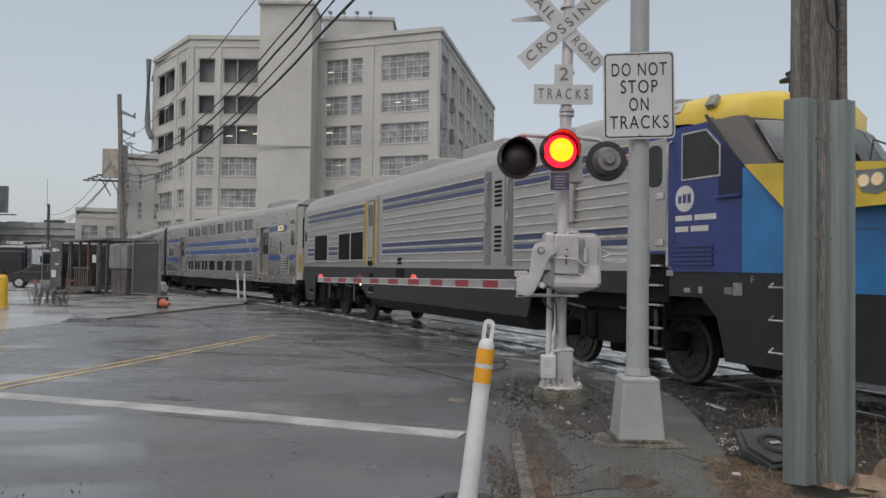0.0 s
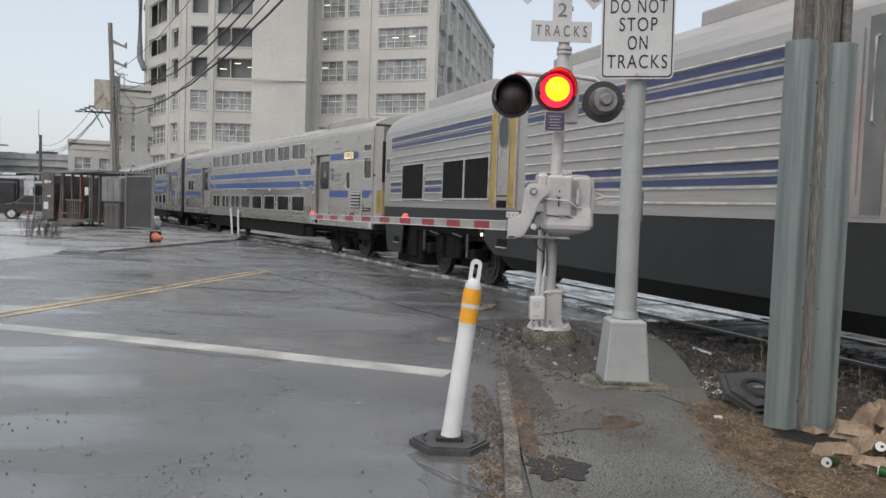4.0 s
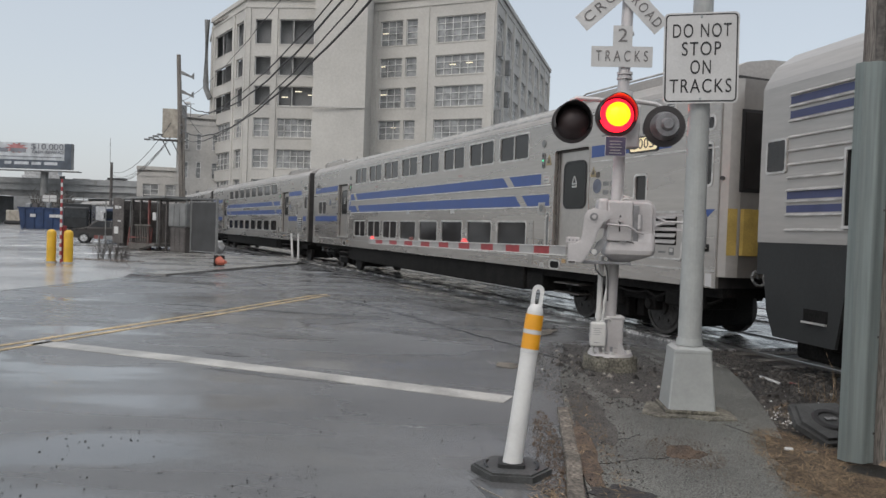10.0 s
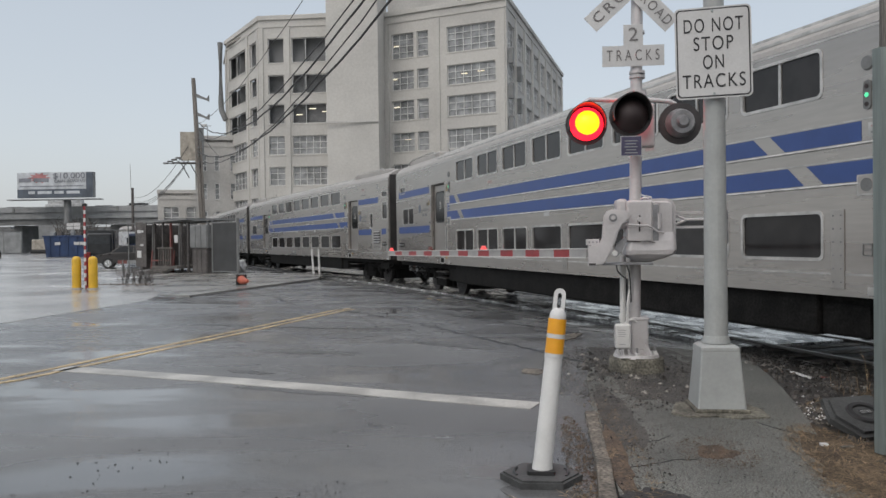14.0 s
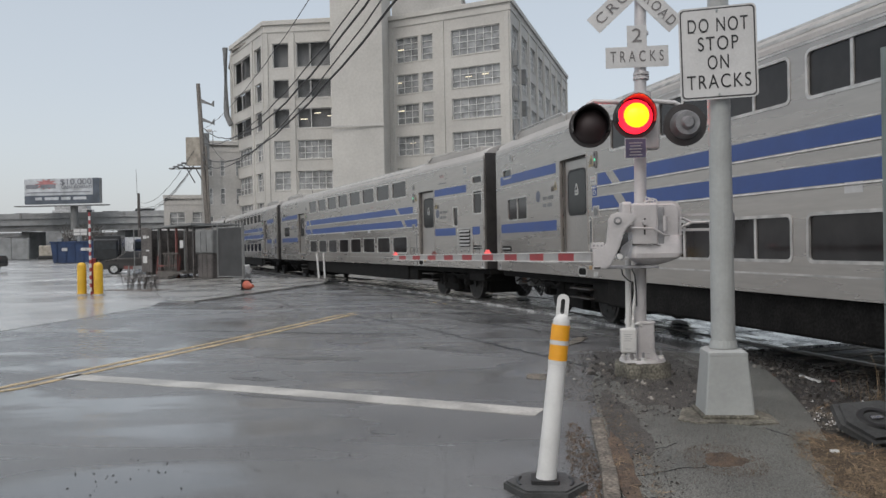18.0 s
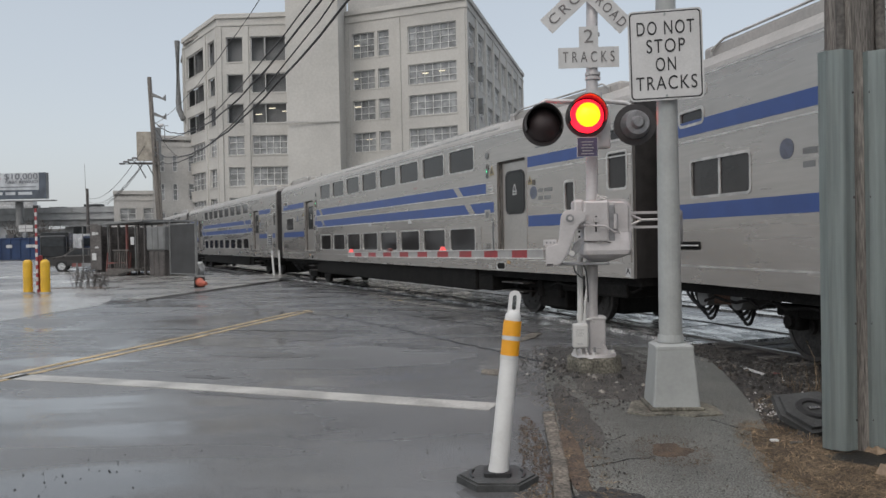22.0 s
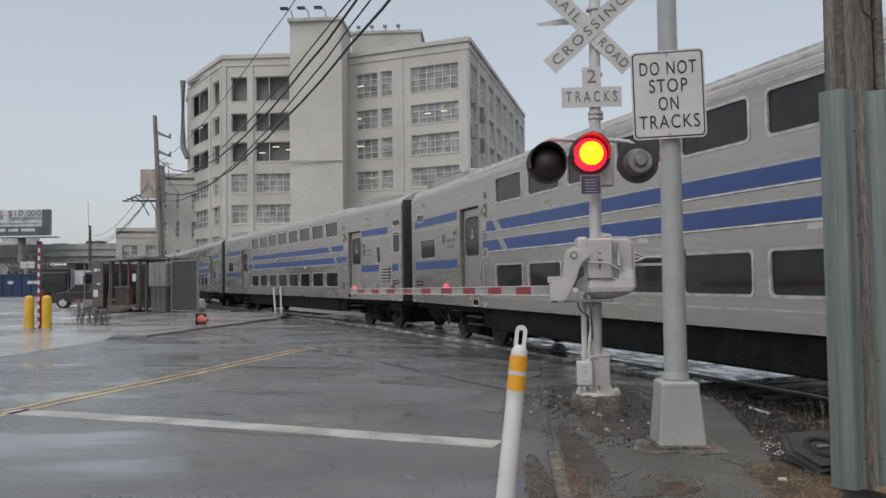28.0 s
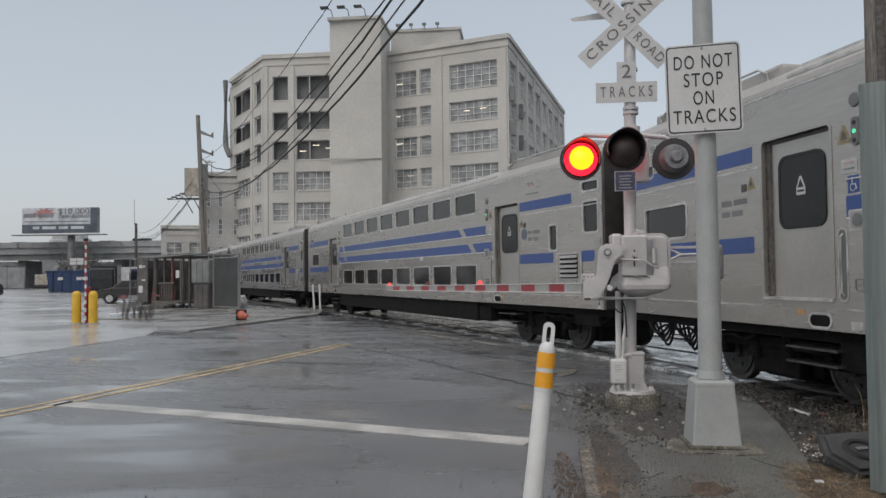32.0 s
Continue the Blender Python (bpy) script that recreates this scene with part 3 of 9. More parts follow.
def truck(parent, y, wheel_r=0.457, base=2.4, plain=True):
    """A two-axle truck under a car; its wheelsets are kept for turning."""
    bm = NB()
    for sx in (-1, 1) if plain else ():
        box(bm, sx * 1.06 - 0.07, sx * 1.06 + 0.07, y - base / 2 - 0.30, y + base / 2 + 0.30, 0.56, 0.72, 0.03)
        for dy in (-base / 2, base / 2):
            box(bm, sx * 1.06 - 0.09, sx * 1.06 + 0.09, y + dy - 0.13, y + dy + 0.13, 0.40, 0.66, 0.03)
            tube(bm, (sx * 1.1, y + dy, 0.51), (sx * 1.20, y + dy, 0.51), 0.10, 0.08, 12)
        for dy in (-0.35, 0.35):
            tube(bm, (sx * 1.1, y + dy, 0.42), (sx * 1.1, y + dy, 0.76), 0.10, seg=10)
        box(bm, sx * 0.98 - 0.10, sx * 0.98 + 0.10, y - 0.50, y + 0.50, 0.20, 0.58, 0.04)
        for dy in (-0.62, 0.62):
            box(bm, sx * 0.80 - 0.10, sx * 0.80 + 0.10, y + dy - 0.10, y + dy + 0.10, 0.22, 0.62, 0.03)
    box(bm, -1.1, 1.1, y - 0.25, y + 0.25, 0.45, 0.72)
    if plain:
        # solid core added so no light passes behind the wheels
        box(bm, -0.66, 0.66, y - base / 2 - 0.55, y + base / 2 + 0.55, 0.16, 0.72, 0.05)
    tr = part("truck", bm, "under", parent)
    for dy in (-base / 2, base / 2):
        bm = NB()
        for sx in (-0.76, 0.76):
            tube(bm, (sx - 0.06, 0, 0), (sx + 0.06, 0, 0), wheel_r, seg=32)
            tube(bm, (sx + (-0.085 if sx < 0 else 0.06), 0, 0), (sx + (-0.06 if sx < 0 else 0.085), 0, 0), wheel_r * 0.80, wheel_r * 0.74, seg=32)
            tube(bm, (sx * 1.02 - 0.12, 0, 0), (sx * 1.02 + 0.12, 0, 0), 0.12, seg=16)
            for k in range(6):
                a = k * math.pi / 3
                tube(bm, (sx - 0.1, 0.24 * math.cos(a), 0.24 * math.sin(a)), (sx + 0.1, 0.24 * math.cos(a), 0.24 * math.sin(a)), 0.035, seg=8)
        tube(bm, (-0.8, 0, 0), (0.8, 0, 0), 0.09, seg=12)
        ws = part("wheelset", bm, "wheel_dark", parent)
        for x0, x1 in ((-0.835, -0.815), (0.815, 0.835)):
            circ = lambda r: [(r * math.cos(k * math.pi / 20), r * math.sin(k * math.pi / 20)) for k in range(40)]
            part("tyre", ring_x(NB(), circ(wheel_r * 0.87), circ(wheel_r * 0.985), x0, x1), "tyre_steel", ws, "worn bright steel tyre")
        ws.location = (0, y + dy, RAIL_Z + wheel_r)
    tr.location.z = -0.11 if plain else -0.06
    return tr


def loco_truck(parent, y, wheel_r, base):
    """A heavy two-axle truck: cast side frames, springs, dampers and brake rods."""
    tr = truck(parent, y, wheel_r, base, False)
    h = base / 2
    fr = [(-h - 0.66, 0.90), (-h - 0.58, 1.06), (h + 0.58, 1.06), (h + 0.66, 0.90), (h - 0.30, 0.86), (h - 0.62, 0.66), (h - 0.80, 0.42), (-h + 0.80, 0.42), (-h + 0.62, 0.66), (-h + 0.30, 0.86)]
    for x in (-1.20, 1.06):
        part("side_frame", slab_x(NB(), [(y + a, b) for a, b in fr], x, x + 0.14), "under", tr)
    for dy in (-h, h):
        for e in ((0.72, 0.92) if dy < 0 else (-0.72, -0.92)):
            part("spring", tube(NB(), (-1.24, y + dy + e, 0.48), (-1.24, y + dy + e, 0.90), 0.085, seg=10), "under", tr)
        part("journal_box", box(NB(), -1.28, -0.9, y + dy - 0.14, y + dy + 0.14, 0.42, 0.70, 0.05), "under", tr)
        part("damper", tube(NB(), (-1.32, y + dy + 0.12, 0.50), (-1.32, y + dy + 0.12, 1.02), 0.04, seg=10), "wheel", tr)
    for a, b, z in ((-1.0, -0.45, 0.98), (0.45, 1.0, 0.98)):
        part("brake_rod", pipe(NB(), [(-1.36, y + a, z - 0.03), (-1.36, y + b, z + 0.02)], 0.022, 6), "wheel", tr)
    part("brake_gear", box(NB(), -0.62, 0.62, y - h + 0.55, y + h - 0.55, 0.18, 0.9, 0.05), "under", tr)
    return tr


def car_window(parent, y0, y1, z0, z1, r=0.06, split=False, depth=0.035, glass="dark_glass"):
    """A framed pane in the near side wall."""
    x = -HALF
    bm = ring_x(NB(), rounded(y0 + 0.012, y1 - 0.012, z0 + 0.012, z1 - 0.012, r), rounded(y0 - 0.028, y1 + 0.028, z0 - 0.028, z1 + 0.028, r + 0.03), x - 0.008, x + depth)
    if split:
        ym = (y0 + y1) / 2
        box(bm, x + depth - 0.03, x + depth, ym - 0.022, ym + 0.022, z0, z1)
    w = part("window", bm, "gasket", parent)
    bm = slab_x(NB(), rounded(y0 + 0.004, y1 - 0.004, z0 + 0.004, z1 - 0.004, r), x + depth - 0.012, x + depth - 0.004)
    part("pane", bm, glass, w)
    return w


def side_plate(name, parent, poly, material, proud=0.004, label="", back=0.0):
    return part(name, slab_x(NB(), poly, -HALF - proud, -HALF + 0.002 + back), material, parent, label)


def prism_y(bm, poly, y0, y1):
    """A convex outline in (x, z), drawn out along y."""
    a = [bm.verts.new((x, y0, z)) for x, z in poly]
    b = [bm.verts.new((x, y1, z)) for x, z in poly]
    n = len(poly)
    bm.faces.new(a)
    bm.faces.new(b)
    for i in range(n):
        bm.faces.new((a[i], a[(i + 1) % n], b[(i + 1) % n], b[i]))
    bmesh.ops.recalc_face_normals(bm, faces=bm.faces[:])
    return bm


def coach(label):
    """Built along +y from its front coupler, near side towards -x."""
    car = thing("passenger_coach", None, label, "train car", "coaches of the train")
    y0, y1 = 0.66, CAR - 0.46
    uw = [(6.28 + 1.64 * i, 7.61 + 1.64 * i, 3.13, 3.67) for i in range(8)]
    lw = [(6.28 + 1.64 * i, 7.63 + 1.64 * i, 1.23, 1.77) for i in range(8)]
    other = [(0.79, 1.30, 2.33, 2.95), (0.77, 1.34, 3.16, 3.35), (2.30, 2.61, 2.02, 2.56), (23.27, 24.62, 2.06, 2.58), (24.3, 24.9, 3.12, 3.32)]
    doors = [(4.0, 5.20, 1.17, 3.19), (20.09, 21.36, 1.17, 3.19)]
    us, vs, holes = cells_for(uw + lw + other + doors, y0, y1, SILL, EAVE)
    m = Matrix(((0, 1, 0, -HALF), (1, 0, 0, 0), (0, 0, 1, 0), (0, 0, 0, 1)))
    part("side_wall", wall_cells(NB(), us, vs, holes, m, 0.12), "coach_steel", car)
    # roof, core and far side in one shell
    prof = [(-1.40, SILL), (-1.40, EAVE - 0.01), (-HALF, EAVE), (-1.50, 3.87), (-1.36, 4.03), (-1.05, 4.17), (-0.6, 4.25), (0, 4.28), (0.6, 4.25), (1.05, 4.17), (1.36, 4.03), (1.50, 3.87), (HALF, EAVE), (HALF, SILL)]
    part("shell", extrude_profile(NB(), prof, y0 + 0.004, y1 - 0.004), "roof_grey", car, smooth=False)
    for ye in (y0, y1):
        bm = NB()
        box(bm, -HALF + 0.003, -1.38, ye - 0.02 if ye == y0 else ye - 0.06, ye + 0.06 if ye == y0 else ye + 0.02, SILL, EAVE - 0.004)
        part("corner_post", bm, "steel_end", car)
        bm = NB()
        s = -1 if ye == y0 else 1
        box(bm, -0.75, 0.75, min(ye, ye + s * 0.44), max(ye, ye + s * 0.44), 0.95, 3.35, 0.05)
        gw = part("gangway", bm, "diaphragm", car, "dark ribbed rubber gangway")
        for k in range(4):
            yk = ye + s * (0.05 + 0.10 * k)
            part("fold", ring_x(NB(), rounded(-0.76, 0.76, 0.94, 3.36, 0.06), rounded(-0.80, 0.80, 0.90, 3.40, 0.08), -0.02, 0.02), "diaphragm", gw).matrix_basis = pose(0, yk, 0, 0, 0, 90)
        bm = NB()
        box(bm, -1.46, 1.46, min(ye - s * 0.02, ye + s * 0.03), max(ye - s * 0.02, ye + s * 0.03), SILL, 3.95)
        part("end_wall", bm, "diaphragm", car)
    # roof ridges and the raised hatches at both ends
    for i, (x, z) in enumerate(((-1.44, 3.945), (-1.22, 4.102), (-0.84, 4.215))):
        bm = box(NB(), x - 0.02, x + 0.02, 5.2, 20.9, z - 0.02, z + 0.02)
        part("roof_rib", bm, "gasket", car)
    for a, b in ((1.2, 5.0), (21.2, 24.6)):
        bm = NB()
        box(bm, -1.30, 1.30, a, b, 4.0, 4.225, 0.05)
        part("roof_hatch", bm, "roof_grey", car)
        bm = NB()
        pipe(bm, [(-1.32, a + 0.25, 4.0), (-1.34, a + 0.25, 4.14), (-1.30, a + 0.5, 4.25), (-1.30, b - 0.5, 4.25), (-1.34, b - 0.25, 4.14), (-1.32, b - 0.25, 4.0)], 0.018, 6)
        part("grab_rail", bm, "gasket", car)
    bm = NB()
    tube(bm, (-0.2, 23.4, 4.2), (-0.2, 23.4, 4.56), 0.012, seg=6)
    part("aerial", bm, "black", car)
    for i, w in enumerate(uw):
        car_window(car, *w, split=True)
    for i, w in enumerate(lw):
        car_window(car, *w, split=i in (5, 6, 7))
    for i, w in enumerate(other):
        car_window(car, *w, r=0.05, split=i == 3)
    for a, b, c, d in doors:
        bm = slab_x(NB(), rounded(a + 0.01, b - 0.01, c + 0.01, d - 0.01, 0.03), -HALF + 0.085, -HALF + 0.118)
        leaf = part("door", bm, "steel_end", car, "sliding door with rounded dark pane and warning sign")
        wy0, wy1 = a + 0.20, b - 0.20 - 0.05
        bm = ring_x(NB(), rounded(wy0 + 0.02, wy1 - 0.02, 2.07, 2.92, 0.13), rounded(wy0 - 0.02, wy1 + 0.02, 2.03, 2.96, 0.15), -HALF + 0.070, -HALF + 0.09)
        part("seal", bm, "rubber", leaf)
        part("pane", slab_x(NB(), rounded(wy0, wy1, 2.05, 2.94, 0.13), -HALF + 0.074, -HALF + 0.088), "door_glass", leaf)
        ym = (wy0 + wy1) / 2
        part("warning_sign", slab_x(NB(), [(ym - 0.08, 2.44), (ym + 0.08, 2.44), (ym + 0.08, 2.53), (ym + 0.012, 2.67), (ym - 0.012, 2.67), (ym - 0.08, 2.53)], -HALF + 0.066, -HALF + 0.072), "gasket", leaf)
        part("warning_mark", slab_x(NB(), [(ym - 0.055, 2.53), (ym + 0.055, 2.53), (ym, 2.635)], -HALF + 0.063, -HALF + 0.068), "black", leaf)
        part("warning_mark", slab_x(NB(), [(ym - 0.06, 2.475), (ym + 0.06, 2.475), (ym + 0.06, 2.50), (ym - 0.06, 2.50)], -HALF + 0.063, -HALF + 0.068), "black", leaf)
        # two grey strips paint the shade along the door's reveal
        part("door_edge", box(NB(), -HALF + 0.066, -HALF + 0.087, b - 0.09, b - 0.012, c + 0.02, d - 0.02), "timber_grey", leaf, "grey strip painted for the shade in the door recess")
        part("door_edge", box(NB(), -HALF + 0.066, -HALF + 0.087, a + 0.012, b - 0.09, d - 0.05, d - 0.012), "timber_grey", leaf)
        part("door_frame", ring_x(NB(), rounded(a + 0.005, b - 0.005, c + 0.005, d - 0.005, 0.06), rounded(a - 0.03, b + 0.03, c - 0.02, d + 0.03, 0.08), -HALF - 0.008, -HALF + 0.05), "steel_end", car)
        bm = box(NB(), -HALF - 0.03, -HALF + 0.10, a, b, c - 0.025, c + 0.01)
        part("threshold", bm, "gasket", car)
        fwd = a < 10
        hy = 5.41 if fwd else 19.93
        part("handrail_recess", slab_x(NB(), rounded(hy - 0.055, hy + 0.055, 1.17, 1.96, 0.05), -HALF - 0.003, -HALF + 0.001), "grey_box", car)
        part("handrail_rim", side_ring(hy - 0.075, hy + 0.075, 1.15, 1.98, 0.07, 0.018), "gasket", car)
        bm = pipe(NB(), [(-HALF, hy, 1.22), (-HALF - 0.035, hy, 1.25), (-HALF - 0.035, hy, 1.88), (-HALF, hy, 1.91)], 0.015, 8)
        part("handrail", bm, "gasket", car)
        hb = 5.635 if fwd else 19.69
        ind = part("door_indicator", slab_x(NB(), rounded(hb - 0.048, hb + 0.048, 2.87, 3.19, 0.046), -HALF - 0.02, -HALF), "grey_box", car, "oval door indicator with a lit green lamp")
        for k, zi in enumerate((2.93, 3.03, 3.125)):
            part("indicator_lamp", tube(NB(), (-HALF - 0.026, hb, zi), (-HALF - 0.018, hb, zi), 0.026, seg=12), "green_lamp" if k == 1 else "lens_dark", ind)
        part("round_lamp", tube(NB(), (-HALF - 0.02, hb, 3.38), (-HALF, hb, 3.38), 0.075, 0.085, 20), "grey_box", car)
        ls = 5.65 if fwd else 19.69
        sk = part("loudspeaker", slab_x(NB(), rounded(ls - 0.13, ls + 0.13, 1.94, 2.17, 0.015), -HALF - 0.012, -HALF), "gasket", car)
        part("speaker_field", slab_x(NB(), rounded(ls - 0.11, ls + 0.11, 1.96, 2.15, 0.012), -HALF - 0.014, -HALF - 0.010), "steel_end", sk)
        part("speaker_mesh", tube(NB(), (-HALF - 0.020, ls, 2.055), (-HALF - 0.012, ls, 2.055), 0.075, seg=20), "grey_box", sk)
        lt = part("latch_plate", side_ring(ls - 0.065, ls + 0.065, 1.27, 1.41, 0.012, 0.012), "grey_box", car)
        part("latch_bar", box(NB(), -HALF - 0.006, -HALF, ls - 0.06, ls + 0.06, 1.335, 1.345), "grey_box", lt)
        ty = 5.43 if fwd else 19.87
        tw = part("warning_plate", slab_x(NB(), [(ty - 0.10, 2.92), (ty + 0.10, 2.92), (ty + 0.10, 2.955), (ty + 0.012, 3.13), (ty - 0.012, 3.13), (ty - 0.10, 2.955)], -HALF - 0.004, -HALF), "sticker_yellow", car, "small triangular warning plate")
        part("warning_mark", slab_x(NB(), [(ty - 0.055, 2.965), (ty + 0.055, 2.965), (ty, 3.075)], -HALF - 0.007, -HALF - 0.003), "timber_grey", tw)
        sy, sz = (5.51, 2.65) if fwd else (19.80, 2.66)
        ns = part("sticker", slab_x(NB(), [(sy - 0.12, sz - 0.08), (sy + 0.12, sz - 0.08), (sy + 0.12, sz + 0.08), (sy - 0.12, sz + 0.08)], -HALF - 0.006, -HALF), "gasket", car)
        for zz in (-0.03, 0.035):
            part("word_bar", box(NB(), -HALF - 0.009, -HALF - 0.005, sy - 0.085, sy + 0.085, sz + zz - 0.010, sz + zz + 0.010), "sticker_pink" if zz > 0 else "grey_box", ns)
        if not fwd:
            wp = part("access_plate", slab_x(NB(), [(19.660, 2.355), (19.825, 2.355), (19.825, 2.55), (19.660, 2.55)], -HALF - 0.007, -HALF), "blue", car, "blue wheelchair access sign")
            part("symbol", tube(NB(), (-HALF - 0.010, 19.755, 2.520), (-HALF - 0.006, 19.755, 2.520), 0.013, seg=10), "white", wp)
            part("symbol", pipe(NB(), [(-HALF - 0.008, 19.755, 2.505), (-HALF - 0.008, 19.75, 2.45), (-HALF - 0.008, 19.71, 2.45), (-HALF - 0.008, 19.69, 2.395)], 0.008, 6), "white", wp)
            part("symbol", pipe(NB(), [(-HALF - 0.008, 19.745 + 0.042 * math.sin(q * 0.6), 2.42 - 0.042 * math.cos(q * 0.6)) for q in range(-2, 6)], 0.006, 6), "white", wp)
        # small plates on the far side of the door
        py, qy = (3.84, 3.69) if fwd else (21.60, 21.76)
        wt = part("warning_plate", slab_x(NB(), [(py - 0.085, 2.60), (py + 0.085, 2.60), (py + 0.085, 2.64), (py, 2.79), (py - 0.085, 2.64)], -HALF - 0.004, -HALF), "sticker_yellow", car, "small triangular warning plate")
        part("warning_mark", slab_x(NB(), [(py - 0.045, 2.65), (py + 0.045, 2.65), (py, 2.74)], -HALF - 0.007, -HALF - 0.003), "timber_grey", wt)
        part("access_square", slab_x(NB(), [(qy - 0.06, 2.585), (qy + 0.06, 2.585), (qy + 0.06, 2.69), (qy - 0.06, 2.69)], -HALF - 0.004, -HALF), "timber_grey", car)
        lx = 5.08 if fwd else 20.33
        part("amber_reflector", slab_x(NB(), [(lx - (0.40 if fwd else -0.26), 0.97), (lx - (0.26 if fwd else -0.42), 0.97), (lx - (0.26 if fwd else -0.42), 1.04), (lx - (0.40 if fwd else -0.26), 1.04)], -HALF - 0.004, -HALF), "sticker_amber", car)
        sl = part("step_light", slab_x(NB(), rounded(lx - 0.165, lx + 0.165, 0.855, 0.985, 0.06), -HALF - 0.004, -HALF), "under", car)
        part("step_light_rim", side_ring(lx - 0.20, lx + 0.20, 0.825, 1.015, 0.09, 0.028), "gasket", sl)
        ny = 5.57 if fwd else 19.75
        part("notice", slab_x(NB(), [(ny - 0.085, 0.84), (ny + 0.085, 0.84), (ny + 0.085, 0.935), (ny - 0.085, 0.935)], -HALF - 0.004, -HALF), "gasket", car)
    # blue bands with slanted breaks
    for z0, z1, a, b, brk, brk2 in ((2.54, 2.76, 5.72, 19.62, 6.85, 18.75), (2.10, 2.33, 5.37, 19.86, 6.25, 18.45)):
        k, g = 0.26, 0.30
        for poly in ([(a, z0), (brk, z0), (brk + k, z1), (a, z1)], [(brk + g, z0), (brk2, z0), (brk2 + k, z1), (brk + g + k, z1)], [(brk2 + g, z0), (b, z0), (b, z1), (brk2 + g + k, z1)]):
            side_plate("blue_band", car, poly, "blue")
        part("trim_strip", extrude_profile(NB(), [(-HALF, z0 - 0.008), (-HALF - 0.016, z0 - 0.030), (-HALF, z0 - 0.040)], 5.32, 19.86), "gasket", car)
        part("trim_strip", box(NB(), -HALF - 0.006, -HALF, 5.45, 19.7, z1 + 0.010, z1 + 0.026), "gasket", car)
    for a, b, z0, z1 in ((1.72, 3.92, 2.96, 3.17), (2.46, 3.92, 1.75, 1.97), (21.56, 25.1, 2.96, 3.17), (21.56, 25.1, 1.75, 1.97)):
        side_plate("blue_band", car, [(a, z0), (b, z0), (b, z1), (a, z1)], "blue")
    side_plate("blue_band", car, [(0.98, 1.75), (1.36, 1.75), (1.36, 1.97), (0.70, 1.97)], "blue")
    for z, a, b in ((1.06, y0, 3.9), (1.06, 5.3, 19.9), (1.06, 21.45, y1), (2.88, y0, 3.9), (2.88, 21.45, y1), (3.77, y0, y1)):
        part("trim_strip", box(NB(), -HALF - 0.006, -HALF, a, b, z - 0.012, z + 0.012), "gasket", car)
    # louvred grille, number plates as bars, badges
    g = part("grille", slab_x(NB(), rounded(1.36, 2.30, 1.19, 1.95, 0.06), -HALF - 0.014, -HALF), "steel_end", car, "louvred steel grille in a raised rim")
    part("grille_rim", ring_x(NB(), rounded(1.385, 2.275, 1.215, 1.925, 0.05), rounded(1.355, 2.305, 1.185, 1.955, 0.07), -HALF - 0.022, -HALF - 0.012), "gasket", g)
    part("grille_back", slab_x(NB(), [(1.50, 1.415), (2.17, 1.415), (2.17, 1.905), (1.50, 1.905)], -HALF - 0.016, -HALF - 0.010), "under", g)
    for i in range(5):
        z = 1.435 + i * 0.098
        part("slat", prism_y(NB(), [(-HALF - 0.015, z + 0.068), (-HALF - 0.046, z + 0.016), (-HALF - 0.046, z + 0.004), (-HALF - 0.015, z + 0.050)], 1.51, 2.16), "steel_end", g)
    for yk in (1.60, 2.07):
        part("latch_pocket", slab_x(NB(), rounded(yk - 0.06, yk + 0.06, 1.255, 1.375, 0.01), -HALF - 0.017, -HALF - 0.012), "grey_box", g)
        part("latch", box(NB(), -HALF - 0.026, -HALF - 0.014, yk - 0.035, yk + 0.035, 1.30, 1.36, 0.005), "gasket", g)
    part("word_bar", box(NB(), -HALF - 0.017, -HALF - 0.012, 1.74, 1.92, 1.285, 1.315), "grey_box", g)
    part("grille", slab_x(NB(), rounded(0.80, 1.32, 1.34, 1.45, 0.02), -HALF - 0.012, -HALF), "under", car)
    part("grille", slab_x(NB(), rounded(24.4, 25.0, 1.30, 1.42, 0.02), -HALF - 0.012, -HALF), "under", car)
    vt = part("vent", slab_x(NB(), rounded(1.63, 1.87, 3.47, 3.69, 0.02), -HALF - 0.010, -HALF), "gasket", car)
    for k in range(4):
        part("slat", box(NB(), -HALF - 0.016, -HALF - 0.008, 1.660, 1.840, 3.500 + k * 0.0450, 3.524 + k * 0.0450), "grey_box", vt)
    vt = part("vent", slab_x(NB(), rounded(24.2, 24.4, 3.50, 3.66, 0.02), -HALF - 0.010, -HALF), "gasket", car)
    for k in range(4):
        part("slat", box(NB(), -HALF - 0.016, -HALF - 0.008, 24.230, 24.370, 3.530 + k * 0.0300, 3.548 + k * 0.0300), "grey_box", vt)
    part("badge", slab_x(NB(), rounded(3.58, 3.84, 2.30, 2.56, 0.125), -HALF - 0.004, -HALF), "emblem_grey", car, "round grey-blue emblem")
    for z, words in ((2.425, ((3.36, 3.53), (3.02, 3.31), (22.06, 22.30), (21.70, 22.01))), (2.27, ((3.36, 3.53), (3.08, 3.31), (22.10, 22.30), (21.80, 22.05)))):
        for y0b, y1b in words:
            part("lettering_bar", slab_x(NB(), [(y0b, z), (y1b, z), (y1b, z + 0.075), (y0b, z + 0.075)], -HALF - 0.003, -HALF), "grey_box", car)
    for yf, m_f in ((3.47, "grey_box"), (3.32, "sticker_pink")):
        fg = part("flag_mark", slab_x(NB(), [(yf - 0.09, 3.49), (yf + 0.05, 3.51), (yf + 0.06, 3.60), (yf - 0.08, 3.58)], -HALF - 0.003, -HALF), "sticker_pink", car, "small faded flag marking")
